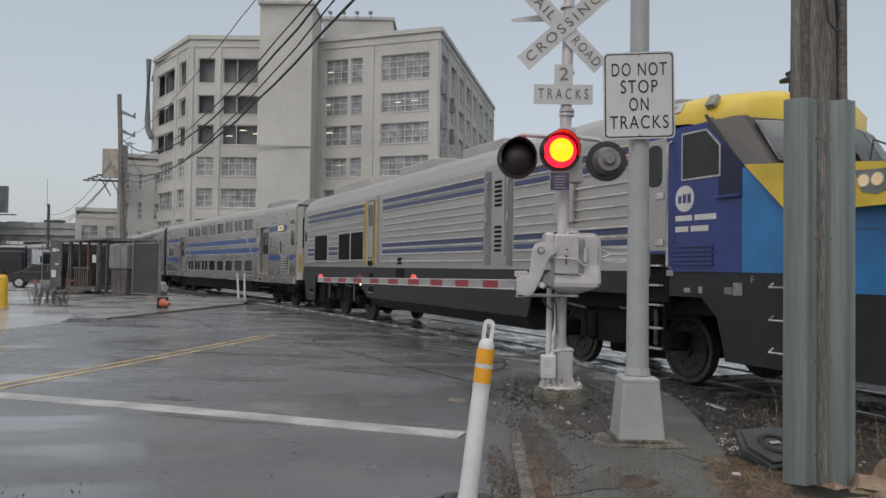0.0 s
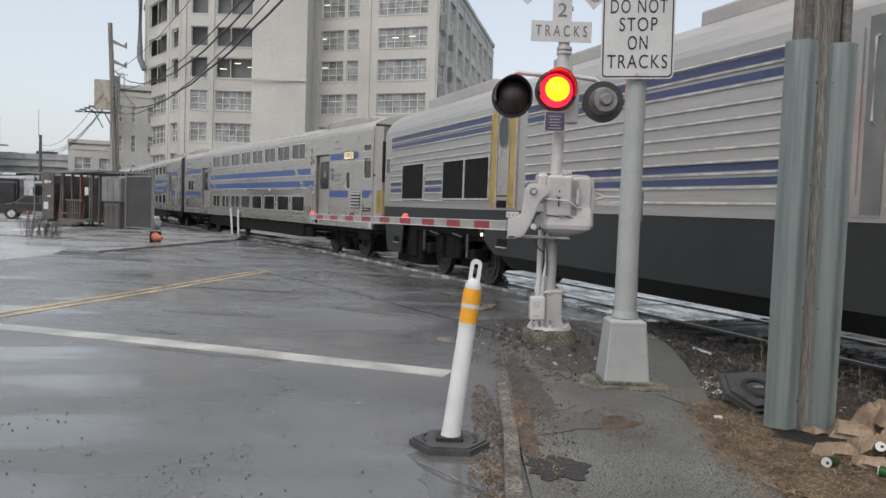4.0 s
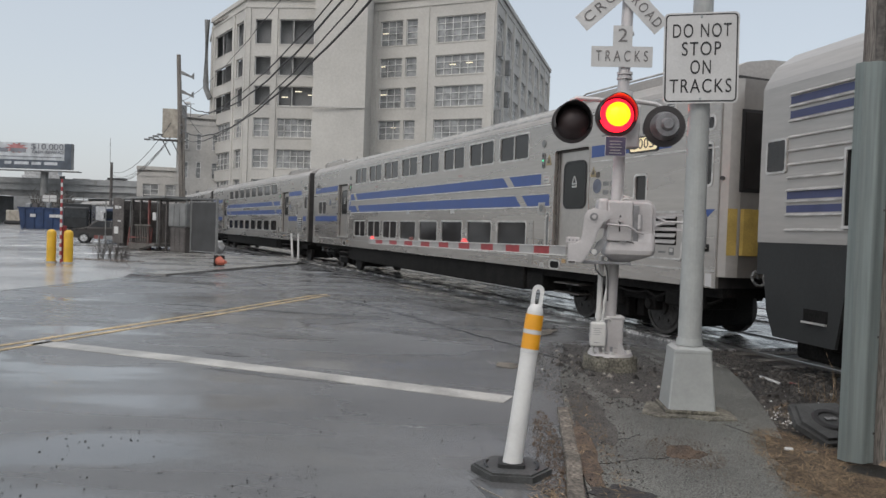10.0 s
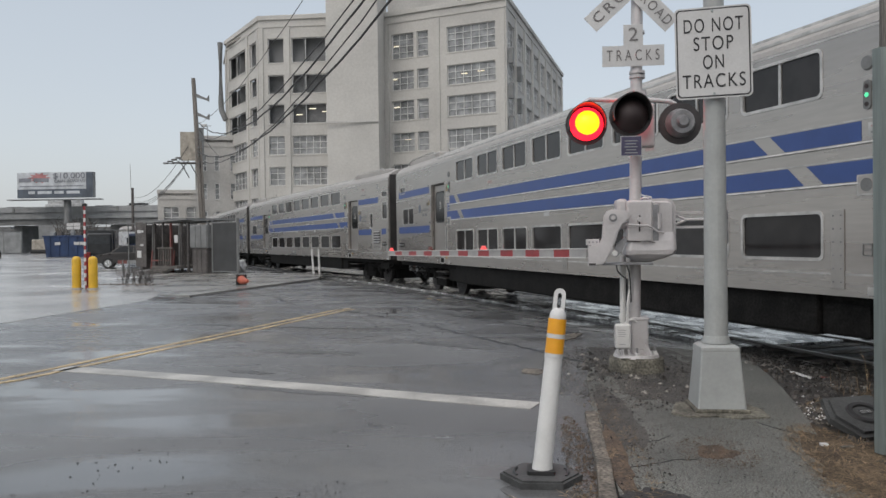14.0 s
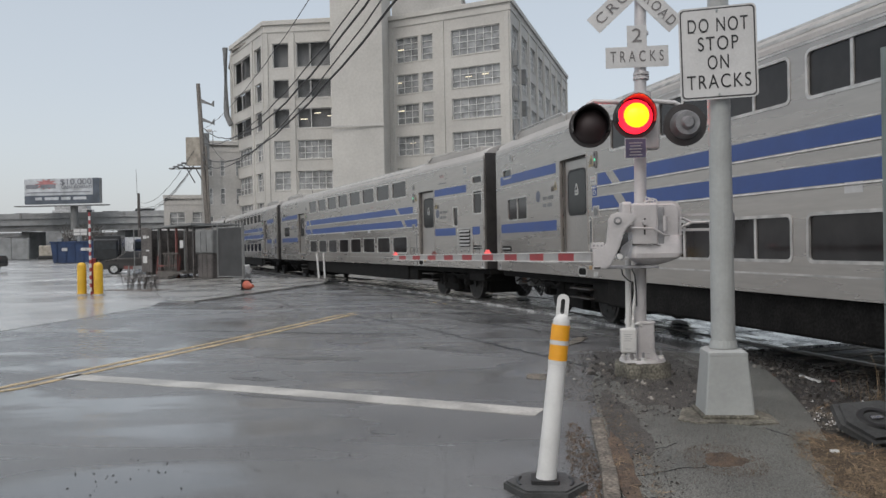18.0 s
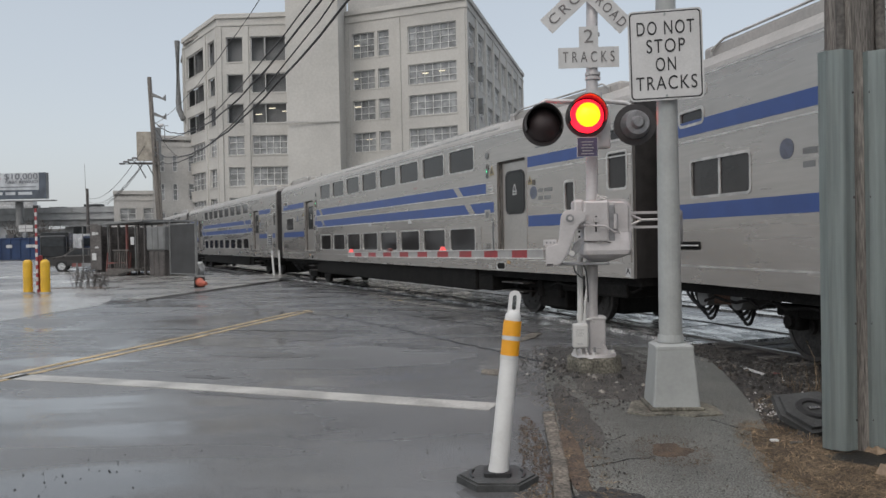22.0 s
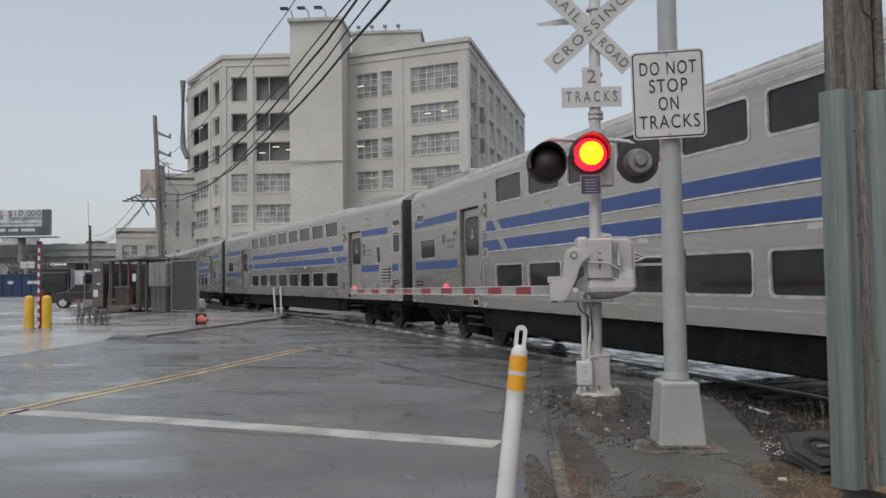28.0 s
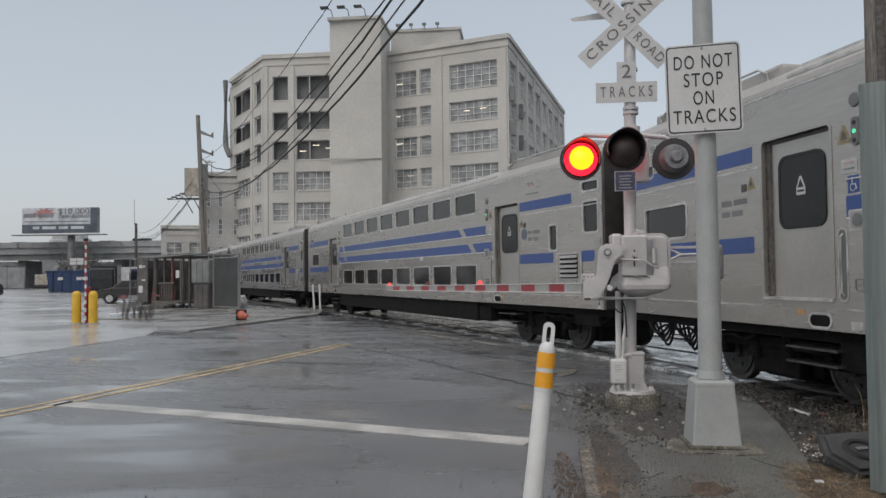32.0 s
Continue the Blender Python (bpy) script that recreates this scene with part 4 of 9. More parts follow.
        part("canton", slab_x(NB(), [(yf + 0.0, 3.545), (yf + 0.055, 3.55), (yf + 0.06, 3.60), (yf + 0.005, 3.59)], -HALF - 0.005, -HALF - 0.002), "grey_box", fg)
    for ks in range(5):
        cy, cz = 3.06 + 0.085 * math.cos(ks * 1.257 + 0.3), 3.52 + 0.085 * math.sin(ks * 1.257 + 0.3)
        part("star_mark", slab_x(NB(), [(cy + (0.028 if q % 2 == 0 else 0.012) * math.cos(q * 0.628 + 1.57), cz + (0.028 if q % 2 == 0 else 0.012) * math.sin(q * 0.628 + 1.57)) for q in range(10)], -HALF - 0.003, -HALF), "grey_box", car)
    part("word_bar", slab_x(NB(), [(3.05, 3.315), (3.62, 3.315), (3.62, 3.345), (3.05, 3.345)], -HALF - 0.003, -HALF), "grey_box", car)
    for ys, zs_ in ((9.77, 2.93), (16.6, 2.93)):
        part("sticker", slab_x(NB(), [(ys - 0.12, zs_ - 0.03), (ys + 0.12, zs_ - 0.03), (ys + 0.12, zs_ + 0.03), (ys - 0.12, zs_ + 0.03)], -HALF - 0.003, -HALF), "sticker_pink", car)
    part("badge", slab_x(NB(), rounded(22.45, 22.70, 2.40, 2.65, 0.12), -HALF - 0.004, -HALF), "emblem_grey", car, "round grey-blue emblem")
    for y in (0.78, 10.2, 13.5, 25.23):
        part("notice", slab_x(NB(), [(y - 0.13, 1.98), (y + 0.13, 1.98), (y + 0.13, 2.13), (y - 0.13, 2.13)] if 5 < y < 20 else [(y - 0.065, 0.83), (y + 0.065, 0.83), (y + 0.065, 1.02), (y - 0.065, 1.02)], -HALF - 0.003, -HALF), "sign_white", car)
    for y in (12.69, 6.05):
        jp = part("joint_plate", box(NB(), -HALF - 0.014, -HALF, y - 0.095, y + 0.095, 0.89, 1.80, 0.004), "steel_end", car, "riveted steel joint plate")
        for dy in (-0.055, 0.055):
            for i in range(6):
                part("rivet", tube(NB(), (-HALF - 0.021, y + dy, 0.97 + i * 0.152), (-HALF - 0.012, y + dy, 0.97 + i * 0.152), 0.011, 0.008, 6), "grey_box", jp)
    # underframe: deep well between the trucks, gear at the ends
    bm = NB()
    box(bm, -1.44, 1.44, 6.45, 19.45, 0.31, SILL + 0.02, 0.04)
    part("well_skirt", bm, "under", car)
    for a, b in ((y0, 6.6), (19.3, y1)):
        part("underframe", box(NB(), -1.35, 1.35, a, b, 0.66, SILL + 0.02), "under", car)
    # blocks added under the floor to shut out light from the far side
    for a, b in ((3.2, 4.6), (21.3, 22.7)):
        part("brake_gear", box(NB(), -0.62, 0.62, a, b, -0.02, 0.68, 0.05), "under", car)
    for a, b, z in ((5.75, 6.43, 0.33), (1.0, 1.9, 0.45), (19.5, 20.2, 0.33)):
        part("equipment_box", box(NB(), -1.38, -0.7, a, b, z, 0.70, 0.03), "under", car)
    for yy in (0.2, CAR - 0.2):
        part("coupler", box(NB(), -0.18, 0.18, yy - 0.55, yy + 0.55, 0.62, 0.86), "under", car)
    for a in (0.7, 21.9):
        bm = pipe(NB(), [(-1.30, a + k * 0.25, 0.64 - 0.10 * math.sin(k * 1.3) ** 2) for k in range(12)], 0.022, 6)
        part("air_pipe", bm, "under", car)
    for a in (4.1, 20.0):
        for z in (0.38, 0.56):
            part("step", box(NB(), -1.5, -1.2, a + 0.1, a + 1.0, z, z + 0.025), "wheel", car)
    for y, txt in ((0.78, "A"), (25.23, "B")):
        lettering("end_letter", txt, 0.15, car, Matrix.Translation((-HALF - 0.008, y, 0.925)) @ pose(0, 0, 0, 0, 0, -90), "letter")
    for y in (0.70, 25.20):
        st = part("corner_strip", box(NB(), -HALF - 0.012, -HALF + 0.002, y, y + 0.20, 0.98, 2.22, 0.004), "steel_end", car, "riveted steel corner strip")
        for dy in (0.03, 0.17):
            for i in range(8):
                part("rivet", tube(NB(), (-HALF - 0.020, y + dy, 1.06 + i * 0.155), (-HALF - 0.010, y + dy, 1.06 + i * 0.155), 0.010, 0.008, 6), "grey_box", st)
    for y0b, y1b, zb in ((0.83, 1.29, 1.395), (24.44, 24.96, 1.36)):
        part("grab_bar", pipe(NB(), [(-HALF - 0.01, y0b, zb), (-HALF - 0.035, y0b + 0.04, zb), (-HALF - 0.035, y1b - 0.04, zb), (-HALF - 0.01, y1b, zb)], 0.014, 6), "gasket", car)
    for ya, yb in ((24.05, 24.80), (24.92, 25.78)):
        for k in range(4):
            sag, dx = 0.25 + 0.075 * k, 0.06 * k
            pts = [(-0.92 + dx, ya + 0.05 * k + (yb - ya - 0.09 * k) * i / 10, 0.66 - sag * math.sin(math.pi * i / 10) ** 0.8) for i in range(11)]
            part("jumper_cable", pipe(NB(), pts, 0.024, 6), "rubber", car)
    for y in (3.75, CAR - 4.1):
        truck(car, y)
    return car


def side_ring(y0, y1, z0, z1, r, w):
    return ring_x(NB(), rounded(y0 + w, y1 - w, z0 + w, z1 - w, max(0.01, r - w)), rounded(y0, y1, z0, z1, r), -HALF - 0.010, -HALF + 0.002)


def side_ring_at(x, y0, y1, z0, z1):
    return ring_x(NB(), rounded(y0, y1, z0, z1, 0.03), rounded(y0 - 0.03, y1 + 0.03, z0 - 0.03, z1 + 0.03, 0.05), x - 0.02, x + 0.002)


def locomotive():
    """Diesel locomotive, along +y from its nose; the rear coupler at CAR."""
    lo = thing("diesel_locomotive", None, "stainless ribbed diesel locomotive with blue and yellow cab", "locomotive")
    HL = 1.50
    X = -HL
    zb = 1.53
    ya, yb = 6.1, 25.4
    prof = [(-HL, zb - 0.02), (-HL, 3.56), (-1.46, 3.66), (-1.32, 3.88), (-1.05, 4.07), (-0.6, 4.20), (0, 4.25), (0.6, 4.20), (1.05, 4.07), (1.32, 3.88), (1.46, 3.66), (HL, 3.56), (HL, zb - 0.02)]
    part("hood", extrude_profile(NB(), prof, ya, yb), "steel", lo)
    bm = NB()
    box(bm, -1.44, 1.44, 1.6, yb, 1.20, zb - 0.02, 0.03)
    part("frame", bm, "under", lo)
    part("underframe", box(NB(), -1.28, 1.28, 4.4, 23.7, 0.92, 1.22), "under", lo)
    skirt = [(1.6, 1.51), (1.6, 0.37), (4.25, 0.37), (4.30, 0.60), (4.40, 0.92), (4.67, 1.17), (8.75, 1.17), (8.95, 1.08), (9.10, 0.63), (18.08, 0.63), (18.66, 0.94), (18.94, 1.18), (23.5, 1.18), (23.70, 1.12), (23.86, 0.28), (25.0, 0.28), (25.16, 0.60), (25.24, 1.08), (yb, 1.08), (yb, 1.51)]
    for x in (-1.49, 1.45):
        part("side_skirt", slab_x(NB(), skirt, x, x + 0.04), "skirt", lo)
    for y, z0 in ((17.54, 1.18), (17.54, 0.80), (24.0, 0.56)):
        part("step_pocket", box(NB(), -1.496, -1.46, y, y + 0.42, z0, z0 + 0.15), "under", lo)
        part("step", box(NB(), -1.53, -1.46, y, y + 0.42, z0 - 0.022, z0), "gasket", lo)
    bm = extrude_profile(NB(), [(-1.44, 1.20), (-1.44, 0.62), (-1.2, 0.37), (1.2, 0.37), (1.44, 0.62), (1.44, 1.20)], 9.25, 17.9)
    part("fuel_tank", bm, "skirt", lo)
    for a, b in ((2.2, 4.1), (23.9, 24.9)):
        part("equipment_box", box(NB(), -1.38, 1.38, a, b, 0.62, 1.04, 0.03), "under", lo)
    part("coupler", box(NB(), -0.2, 0.2, 24.6, 25.9, 0.62, 0.9), "under", lo)
    bays = [(6.14, 9.60), (10.85, 16.85), (18.30, 24.82)]
    zs = [1.68, 2.185, 2.345, 2.515, 2.69, 2.865, 3.41]
    vents = [(22.15, 23.75, 1.73, 2.60), (18.38, 20.85, 1.74, 2.57)]
    for a, b in bays:
        for z in zs:
            runs = [(a, b)]
            for va, vb, vz0, vz1 in vents:
                if vz0 - 0.05 < z < vz1 + 0.05:
                    runs = [r for p, q in runs for r in ((p, min(q, va - 0.06)), (max(p, vb + 0.06), q)) if r[1] - r[0] > 0.1 and not (va <= r[0] and r[1] <= vb)]
            for p, q in runs:
                part("rib", extrude_profile(NB(), [(X + 0.002, z + 0.022), (X - 0.036, z - 0.006), (X - 0.034, z - 0.016), (X + 0.002, z - 0.018)], p, q), "gasket", lo)
        for z0, z1 in ((3.285, 3.38), (3.10, 3.195), (2.07, 2.165), (1.90, 1.99)):
            runs = [(a, b)]
            for va, vb, vz0, vz1 in vents:
                if z0 < vz1:
                    runs = [r for p, q in runs for r in ((p, min(q, va - 0.06)), (max(p, vb + 0.06), q)) if r[1] - r[0] > 0.1 and not (va <= r[0] and r[1] <= vb)]
            for p, q in runs:
                part("blue_band", box(NB(), X - 0.005, X + 0.002, p, q, z0, z1), "stripe_navy", lo)
                part("rib", extrude_profile(NB(), [(X + 0.002, z0 - 0.004), (X - 0.034, z0 - 0.036), (X - 0.032, z0 - 0.046), (X + 0.002, z0 - 0.048)], p, q), "gasket", lo)
    for va, vb, z0, z1 in vents:
        v = part("radiator_vent", box(NB(), X - 0.03, X + 0.002, va, vb, z0, z1), "under", lo)
        bm = NB()
        frame_bm(bm, va, vb, z0, z1, X - 0.02, 0.035, 0.025)
        part("vent_frame", bm, "gasket", v)
        if vb - va > 2:
            part("vent_bar", box(NB(), X - 0.05, X - 0.02, (va + vb) / 2 - 0.03, (va + vb) / 2 + 0.03, z0, z1), "gasket", v)
    # louvred column and side door with yellow grab irons
    a, b = 9.66, 10.78
    p = part("louvre_panel", box(NB(), X - 0.012, X + 0.002, a, b, 1.56, 3.60), "steel_end", lo)
    part("louvre_door", box(NB(), X - 0.03, X - 0.010, 9.93, 10.42, 1.78, 3.40), "steel_end", p)
    for z0 in (1.86, 2.76):
        for i in range(6):
            part("louvre", box(NB(), X - 0.045, X - 0.025, 10.05, 10.31, z0 + i * 0.092, z0 + i * 0.092 + 0.05), "under", p)
    for y0, y1 in ((a, 9.88), (10.50, b)):
        part("side_recess", box(NB(), X - 0.016, X - 0.008, y0, y1, 1.58, 3.50), "grey_box", p)
        part("grab_iron", pipe(NB(), [(X, (y0 + y1) / 2, 2.45), (X - 0.06, (y0 + y1) / 2, 2.48), (X - 0.06, (y0 + y1) / 2, 3.28), (X, (y0 + y1) / 2, 3.31)], 0.014, 6), "gasket", p)
    part("rear_window", slab_x(NB(), rounded(24.88, 25.24, 2.44, 2.84, 0.03), X - 0.014, X + 0.002), "dark_glass", lo)
    part("rear_window_lip", side_ring_at(X, 24.88, 25.24, 2.44, 2.84), "gasket", lo)
    # side door between two yellow grab-iron channels
    part("door_surround", box(NB(), X - 0.022, X + 0.002, 17.18, 18.26, 1.545, 3.56), "steel_end", lo)
    d = part("side_door", slab_x(NB(), rounded(17.50, 17.98, 1.80, 3.42, 0.02), X - 0.030, X - 0.015), "steel", lo, "steel side door with oval pane")
    part("door_gap", ring_x(NB(), rounded(17.50, 17.98, 1.80, 3.42, 0.02), rounded(17.478, 18.002, 1.775, 3.445, 0.02), X - 0.026, X - 0.015), "under", d)
    part("pane", slab_x(NB(), rounded(17.57, 17.90, 2.73, 3.30, 0.15), X - 0.036, X - 0.026), "dark_glass", d)
    part("pane_lip", ring_x(NB(), rounded(17.57, 17.90, 2.73, 3.30, 0.15), rounded(17.54, 17.93, 2.70, 3.33, 0.17), X - 0.042, X - 0.026), "grey_box", d)
    for z in (2.62, 1.94):
        part("door_latch", box(NB(), X - 0.05, X - 0.028, 17.82, 17.95, z - 0.06, z + 0.06, 0.01), "gasket", d)
    part("kick_slot", slab_x(NB(), rounded(17.56, 17.99, 1.555, 1.70, 0.02), X - 0.026, X - 0.015), "under", d)
    for y0, y1 in ((17.24, 17.45), (18.04, 18.25)):
        ch = part("grab_channel", box(NB(), X - 0.028, X - 0.018, y0, y1, 1.56, 3.47), "cab_yellow", d, "yellow grab iron channel")
        ym = (y0 + y1) / 2 + 0.02
        part("channel_edge", box(NB(), X - 0.036, X - 0.018, y0 - 0.022, y0, 1.56, 3.47), "gasket", ch)
        part("grab_iron", pipe(NB(), [(X - 0.02, ym, 1.62), (X - 0.09, ym, 1.65), (X - 0.09, ym, 3.36), (X - 0.02, ym, 3.40)], 0.018, 6), "cab_yellow", ch, "yellow grab iron")
    bm = slab_x(NB(), rounded(15.4, 15.62, 1.60, 1.78, 0.02), X - 0.03, X)
    part("fuel_gauge", bm, "under", lo)
    part("filler", slab_x(NB(), rounded(15.25, 15.75, 1.08, 1.48, 0.03), X - 0.012, X + 0.02), "under", lo)
    for y in (7.55,):
        part("hatch", box(NB(), X - 0.09, X + 0.002, y, y + 0.56, 2.30, 3.0, 0.02), "steel_end", lo)
    # roof gear
    for a, b, h in ((11.0, 13.0, 0.10), (14.5, 17.0, 0.12), (19.5, 23.5, 0.14)):
        part("roof_hatch", box(NB(), -0.95, 0.95, a, b, 4.08, 4.22 + h, 0.04), "roof_grey", lo)
    # cab: deep blue side with its silver door, light blue nose, yellow brow
    cab = [(-HL, zb - 0.02), (-HL, 3.50), (-1.30, 3.66), (1.30, 3.66), (HL, 3.50), (HL, zb - 0.02)]
    part("cab", extrude_profile(NB(), cab, 4.60, 6.1), "loco_blue", lo)
    part("cab", slab_x(NB(), [(4.60, zb - 0.02), (4.60, 3.50), (3.97, 2.86), (3.97, zb - 0.02)], -HL, HL), "loco_blue", lo)
    # yellow roof with a bowed front edge
    roof = NB()
    arc = ((-1.50, 3.57, 4.58), (-1.49, 3.68, 4.56), (-1.36, 3.86, 4.40), (-1.12, 3.96, 4.18), (-0.6, 4.03, 3.97), (0, 4.05, 3.88))
    arc = arc + tuple((-x, z, y) for x, z, y in arc[-2::-1])
    rows = [[roof.verts.new((x, 6.04 + (yf - 6.04) * f, z - drop)) for x, z, yf in arc] for f, drop in ((0.0, 0.0), (0.5, 0.0), (0.8, 0.05), (0.95, 0.14), (1.0, 0.22))]
    for p, q in zip(rows, rows[1:]):
        for i in range(len(arc) - 1):
            roof.faces.new((p[i], p[i + 1], q[i + 1], q[i]))
    low = [roof.verts.new((x, yf + 0.02, 3.44)) for x, z, yf in arc]
    for i in range(len(arc) - 1):
        roof.faces.new((rows[-1][i], rows[-1][i + 1], low[i + 1], low[i]))
    roof.faces.new(rows[0])
    bmesh.ops.recalc_face_normals(roof, faces=roof.faces[:])
    part("cab_roof", roof, "loco_yellow", lo, smooth=True)
    hn = part("horn", tube(NB(), (0.0, 4.5, 4.0), (0.0, 4.5, 4.25), 0.05, seg=8), "black", lo, "black air horn cluster")
    for dx, dz in ((-0.12, 4.2), (0.12, 4.2), (0.0, 4.32)):
        part("trumpet", tube(NB(), (dx, 4.6, dz), (dx, 4.2, dz), 0.03, 0.09, 12), "black", hn)
    part("roof_step", extrude_profile(NB(), [(-1.49, 3.5), (-1.44, 3.72), (-1.16, 4.02), (0, 4.14), (1.16, 4.02), (1.44, 3.72), (1.49, 3.5)], 6.045, 6.5), "roof_grey", lo)
    tilt = Matrix.Translation((-1.40, 0, 3.79)) @ Matrix.Rotation(radians(-36), 4, "Y") @ Matrix.Translation((1.40, 0, -3.79))
    bm = slab_x(NB(), rounded(5.12, 5.68, 3.70, 3.87, 0.02), -1.43, -1.36)
    bmesh.ops.transform(bm, matrix=tilt.inverted(), verts=bm.verts[:])
    nb2 = part("number_plate", bm, "gasket", lo, "dim train number plate")
    lettering("number", "404", 0.15, nb2, tilt.inverted() @ Matrix.Translation((-1.434, 5.40, 3.785)) @ pose(0, 0, 0, 0, 0, -90), "sign_grey", width=0.34)
    for y0, y1 in ((5.79, 5.90), (4.50, 4.66)):
        bm = slab_x(NB(), rounded(y0, y1, 3.70, 3.88, 0.02), -1.425, -1.36)
        bmesh.ops.transform(bm, matrix=tilt.inverted(), verts=bm.verts[:])
        part("roof_slot", bm, "tan_can", lo)
    nose = NB()
    prof_y = [(3.97, zb - 0.02), (1.55, zb - 0.02), (1.38, 1.9), (1.55, 2.55), (2.05, 2.66), (3.97, 2.83)]
    a = [nose.verts.new((-HL if y > 3 else (-1.44 if y > 1.9 else -1.20), y, z)) for y, z in prof_y]
    b = [nose.verts.new((HL if y > 3 else (1.44 if y > 1.9 else 1.20), y, z)) for y, z in prof_y]
    for i in range(6):
        nose.faces.new((a[i], a[(i + 1) % 6], b[(i + 1) % 6], b[i]))
    nose.faces.new(a)
    nose.faces.new(b[::-1])
    bmesh.ops.recalc_face_normals(nose, faces=nose.faces[:])
    part("nose", nose, "loco_sky", lo)
    part("nose_band", slab_x(NB(), [(3.94, 2.86), (2.5, 2.72), (1.62, 2.62), (1.75, 2.24), (2.44, 2.22), (3.30, 2.24)], -1.510, -1.42), "loco_yellow", lo)
    part("nose_band", prism(NB(), [(-1.22, 1.36), (1.22, 1.36), (1.46, 2.0), (-1.46, 2.0)], 2.28, 2.70), "loco_yellow", lo)
    wind = NB()
    cols = ((-1.49, 4.58, 3.97), (-1.2, 4.24, 3.72), (-0.6, 4.02, 3.50), (0, 3.95, 3.42), (0.6, 4.02, 3.50), (1.2, 4.24, 3.72), (1.49, 4.58, 3.97))
    up = [wind.verts.new((x, yt, 3.56)) for x, yt, yl in cols]
    dn = [wind.verts.new((x, yl, 2.80)) for x, yt, yl in cols]
    for i in range(6):
        wind.faces.new((up[i], up[i + 1], dn[i + 1], dn[i]))
    wind.faces.new([wind.verts.new((-1.49, 4.6, 2.80)), dn[0], up[0]])
    bmesh.ops.recalc_face_normals(wind, faces=wind.faces[:])
    bmesh.ops.solidify(wind, geom=wind.faces[:], thickness=0.05)
    ws = part("windscreen_housing", wind, "cab_grey", lo)
    for i in (1, 2, 3, 4):
        (xa, ta, la), (xb, tb, lb) = cols[i], cols[i + 1]
        ga, gb = (0.10 if i in (1, 3) else 0.0), (0.90 if i in (2, 4) else 1.0)
        quad = []
        for g, f in ((ga, 0.12), (gb, 0.12), (gb, 0.86), (ga, 0.86)):
            x, t0, l0 = xa + (xb - xa) * g, ta + (tb - ta) * g, la + (lb - la) * g
            quad.append((x, l0 + (t0 - l0) * f - 0.03, 2.80 + 0.76 * f + 0.03))
        # pale pane colour stands in for sky reflected in the windscreen
        for nm, k, mt in (("window_frame", 1.0, "gasket"), ("pane", 0.93, "win_glass")):
            c = [sum(v[j] for v in quad) / 4 for j in range(3)]
            bm = NB()
            bm.faces.new([bm.verts.new([c[j] + (v[j] - c[j]) * k - (0.012 if nm == "pane" and j == 1 else 0) for j in range(3)]) for v in quad])
            bmesh.ops.solidify(bm, geom=bm.faces[:], thickness=0.008)
            part(nm, bm, mt, ws)
    part("cab_brow", slab_x(NB(), [(4.62, 3.60), (4.54, 3.47), (3.965, 2.87), (3.955, 2.87), (4.57, 3.60)], X - 0.006, X + 0.002), "cab_grey", lo)
    g = part("cab_window", slab_x(NB(), [(4.325, 2.755), (5.035, 2.755), (5.035, 3.41), (4.57, 3.41), (4.325, 3.165)], X - 0.012, X + 0.002), "gasket", lo)
    part("pane", slab_x(NB(), [(4.35, 2.78), (5.01, 2.78), (5.01, 3.385), (4.58, 3.385), (4.35, 3.155)], X - 0.018, X - 0.008), "dark_glass", g)
    part("door_pocket", slab_x(NB(), [(3.97, 2.49), (4.36, 2.49), (4.36, 3.16), (4.24, 3.16), (3.97, 2.88)], X - 0.008, X + 0.002), "cab_navy", lo)
    part("pocket_ledge", box(NB(), X - 0.06, X, 3.97, 4.37, 2.46, 2.495, 0.008), "loco_blue", lo)
    # headlights in a pocket greyed for its shade at the nose corner, wipers and handrails on the front
    hp = part("headlight_pocket", slab_x(NB(), [(2.42, 2.615), (2.02, 2.60), (1.98, 2.42), (2.16, 2.34), (2.34, 2.38)], -1.518, -1.40), "grey_box", lo, "headlight pocket painted grey for its shade")
    for y in (2.31, 2.155):
        part("headlight", tube(NB(), (-1.530, y, 2.495), (-1.50, y, 2.495), 0.062, seg=18), "headlight_lens", hp, "dim headlight in a steel rim")
        part("headlight_rim", tube(NB(), (-1.526, y, 2.495), (-1.498, y, 2.495), 0.074, seg=18), "gasket", hp)
    for x, y in ((-1.3, 2.40), (-1.15, 2.30), (-0.8, 2.2)):
        part("handrail", pipe(NB(), [(x, y, 2.72), (x - 0.02, y - 0.06, 2.95), (x + 0.02, y - 0.35, 2.80), (x, y - 0.5, 2.62)], 0.014, 6), "wheel", lo)
    part("emblem", slab_x(NB(), rounded(4.80, 5.16, 2.33, 2.69, 0.175), X - 0.006, X + 0.002), "white", lo, "round white emblem")
    for q in ((4.89, 2.45, 2.57), (4.98, 2.45, 2.57), (5.07, 2.45, 2.55)):
        part("emblem_mark", slab_x(NB(), [(q[0] - 0.03, q[1]), (q[0] + 0.03, q[1]), (q[0] + 0.03, q[2]), (q[0] - 0.03, q[2])], X - 0.010, X), "loco_blue", lo)
    for a, b, z in ((4.84, 5.16, 2.205), (4.40, 4.79, 2.205), (4.91, 5.16, 2.055), (4.54, 4.86, 2.055)):
        part("lettering_bar", slab_x(NB(), [(a, z), (b, z), (b, z + 0.075), (a, z + 0.075)], X - 0.005, X + 0.002), "white", lo)
    for i in range(5):
        part("louvre", box(NB(), X - 0.03, X + 0.002, 4.45, 5.15, 1.60 + i * 0.062, 1.63 + i * 0.062), "loco_blue", lo)
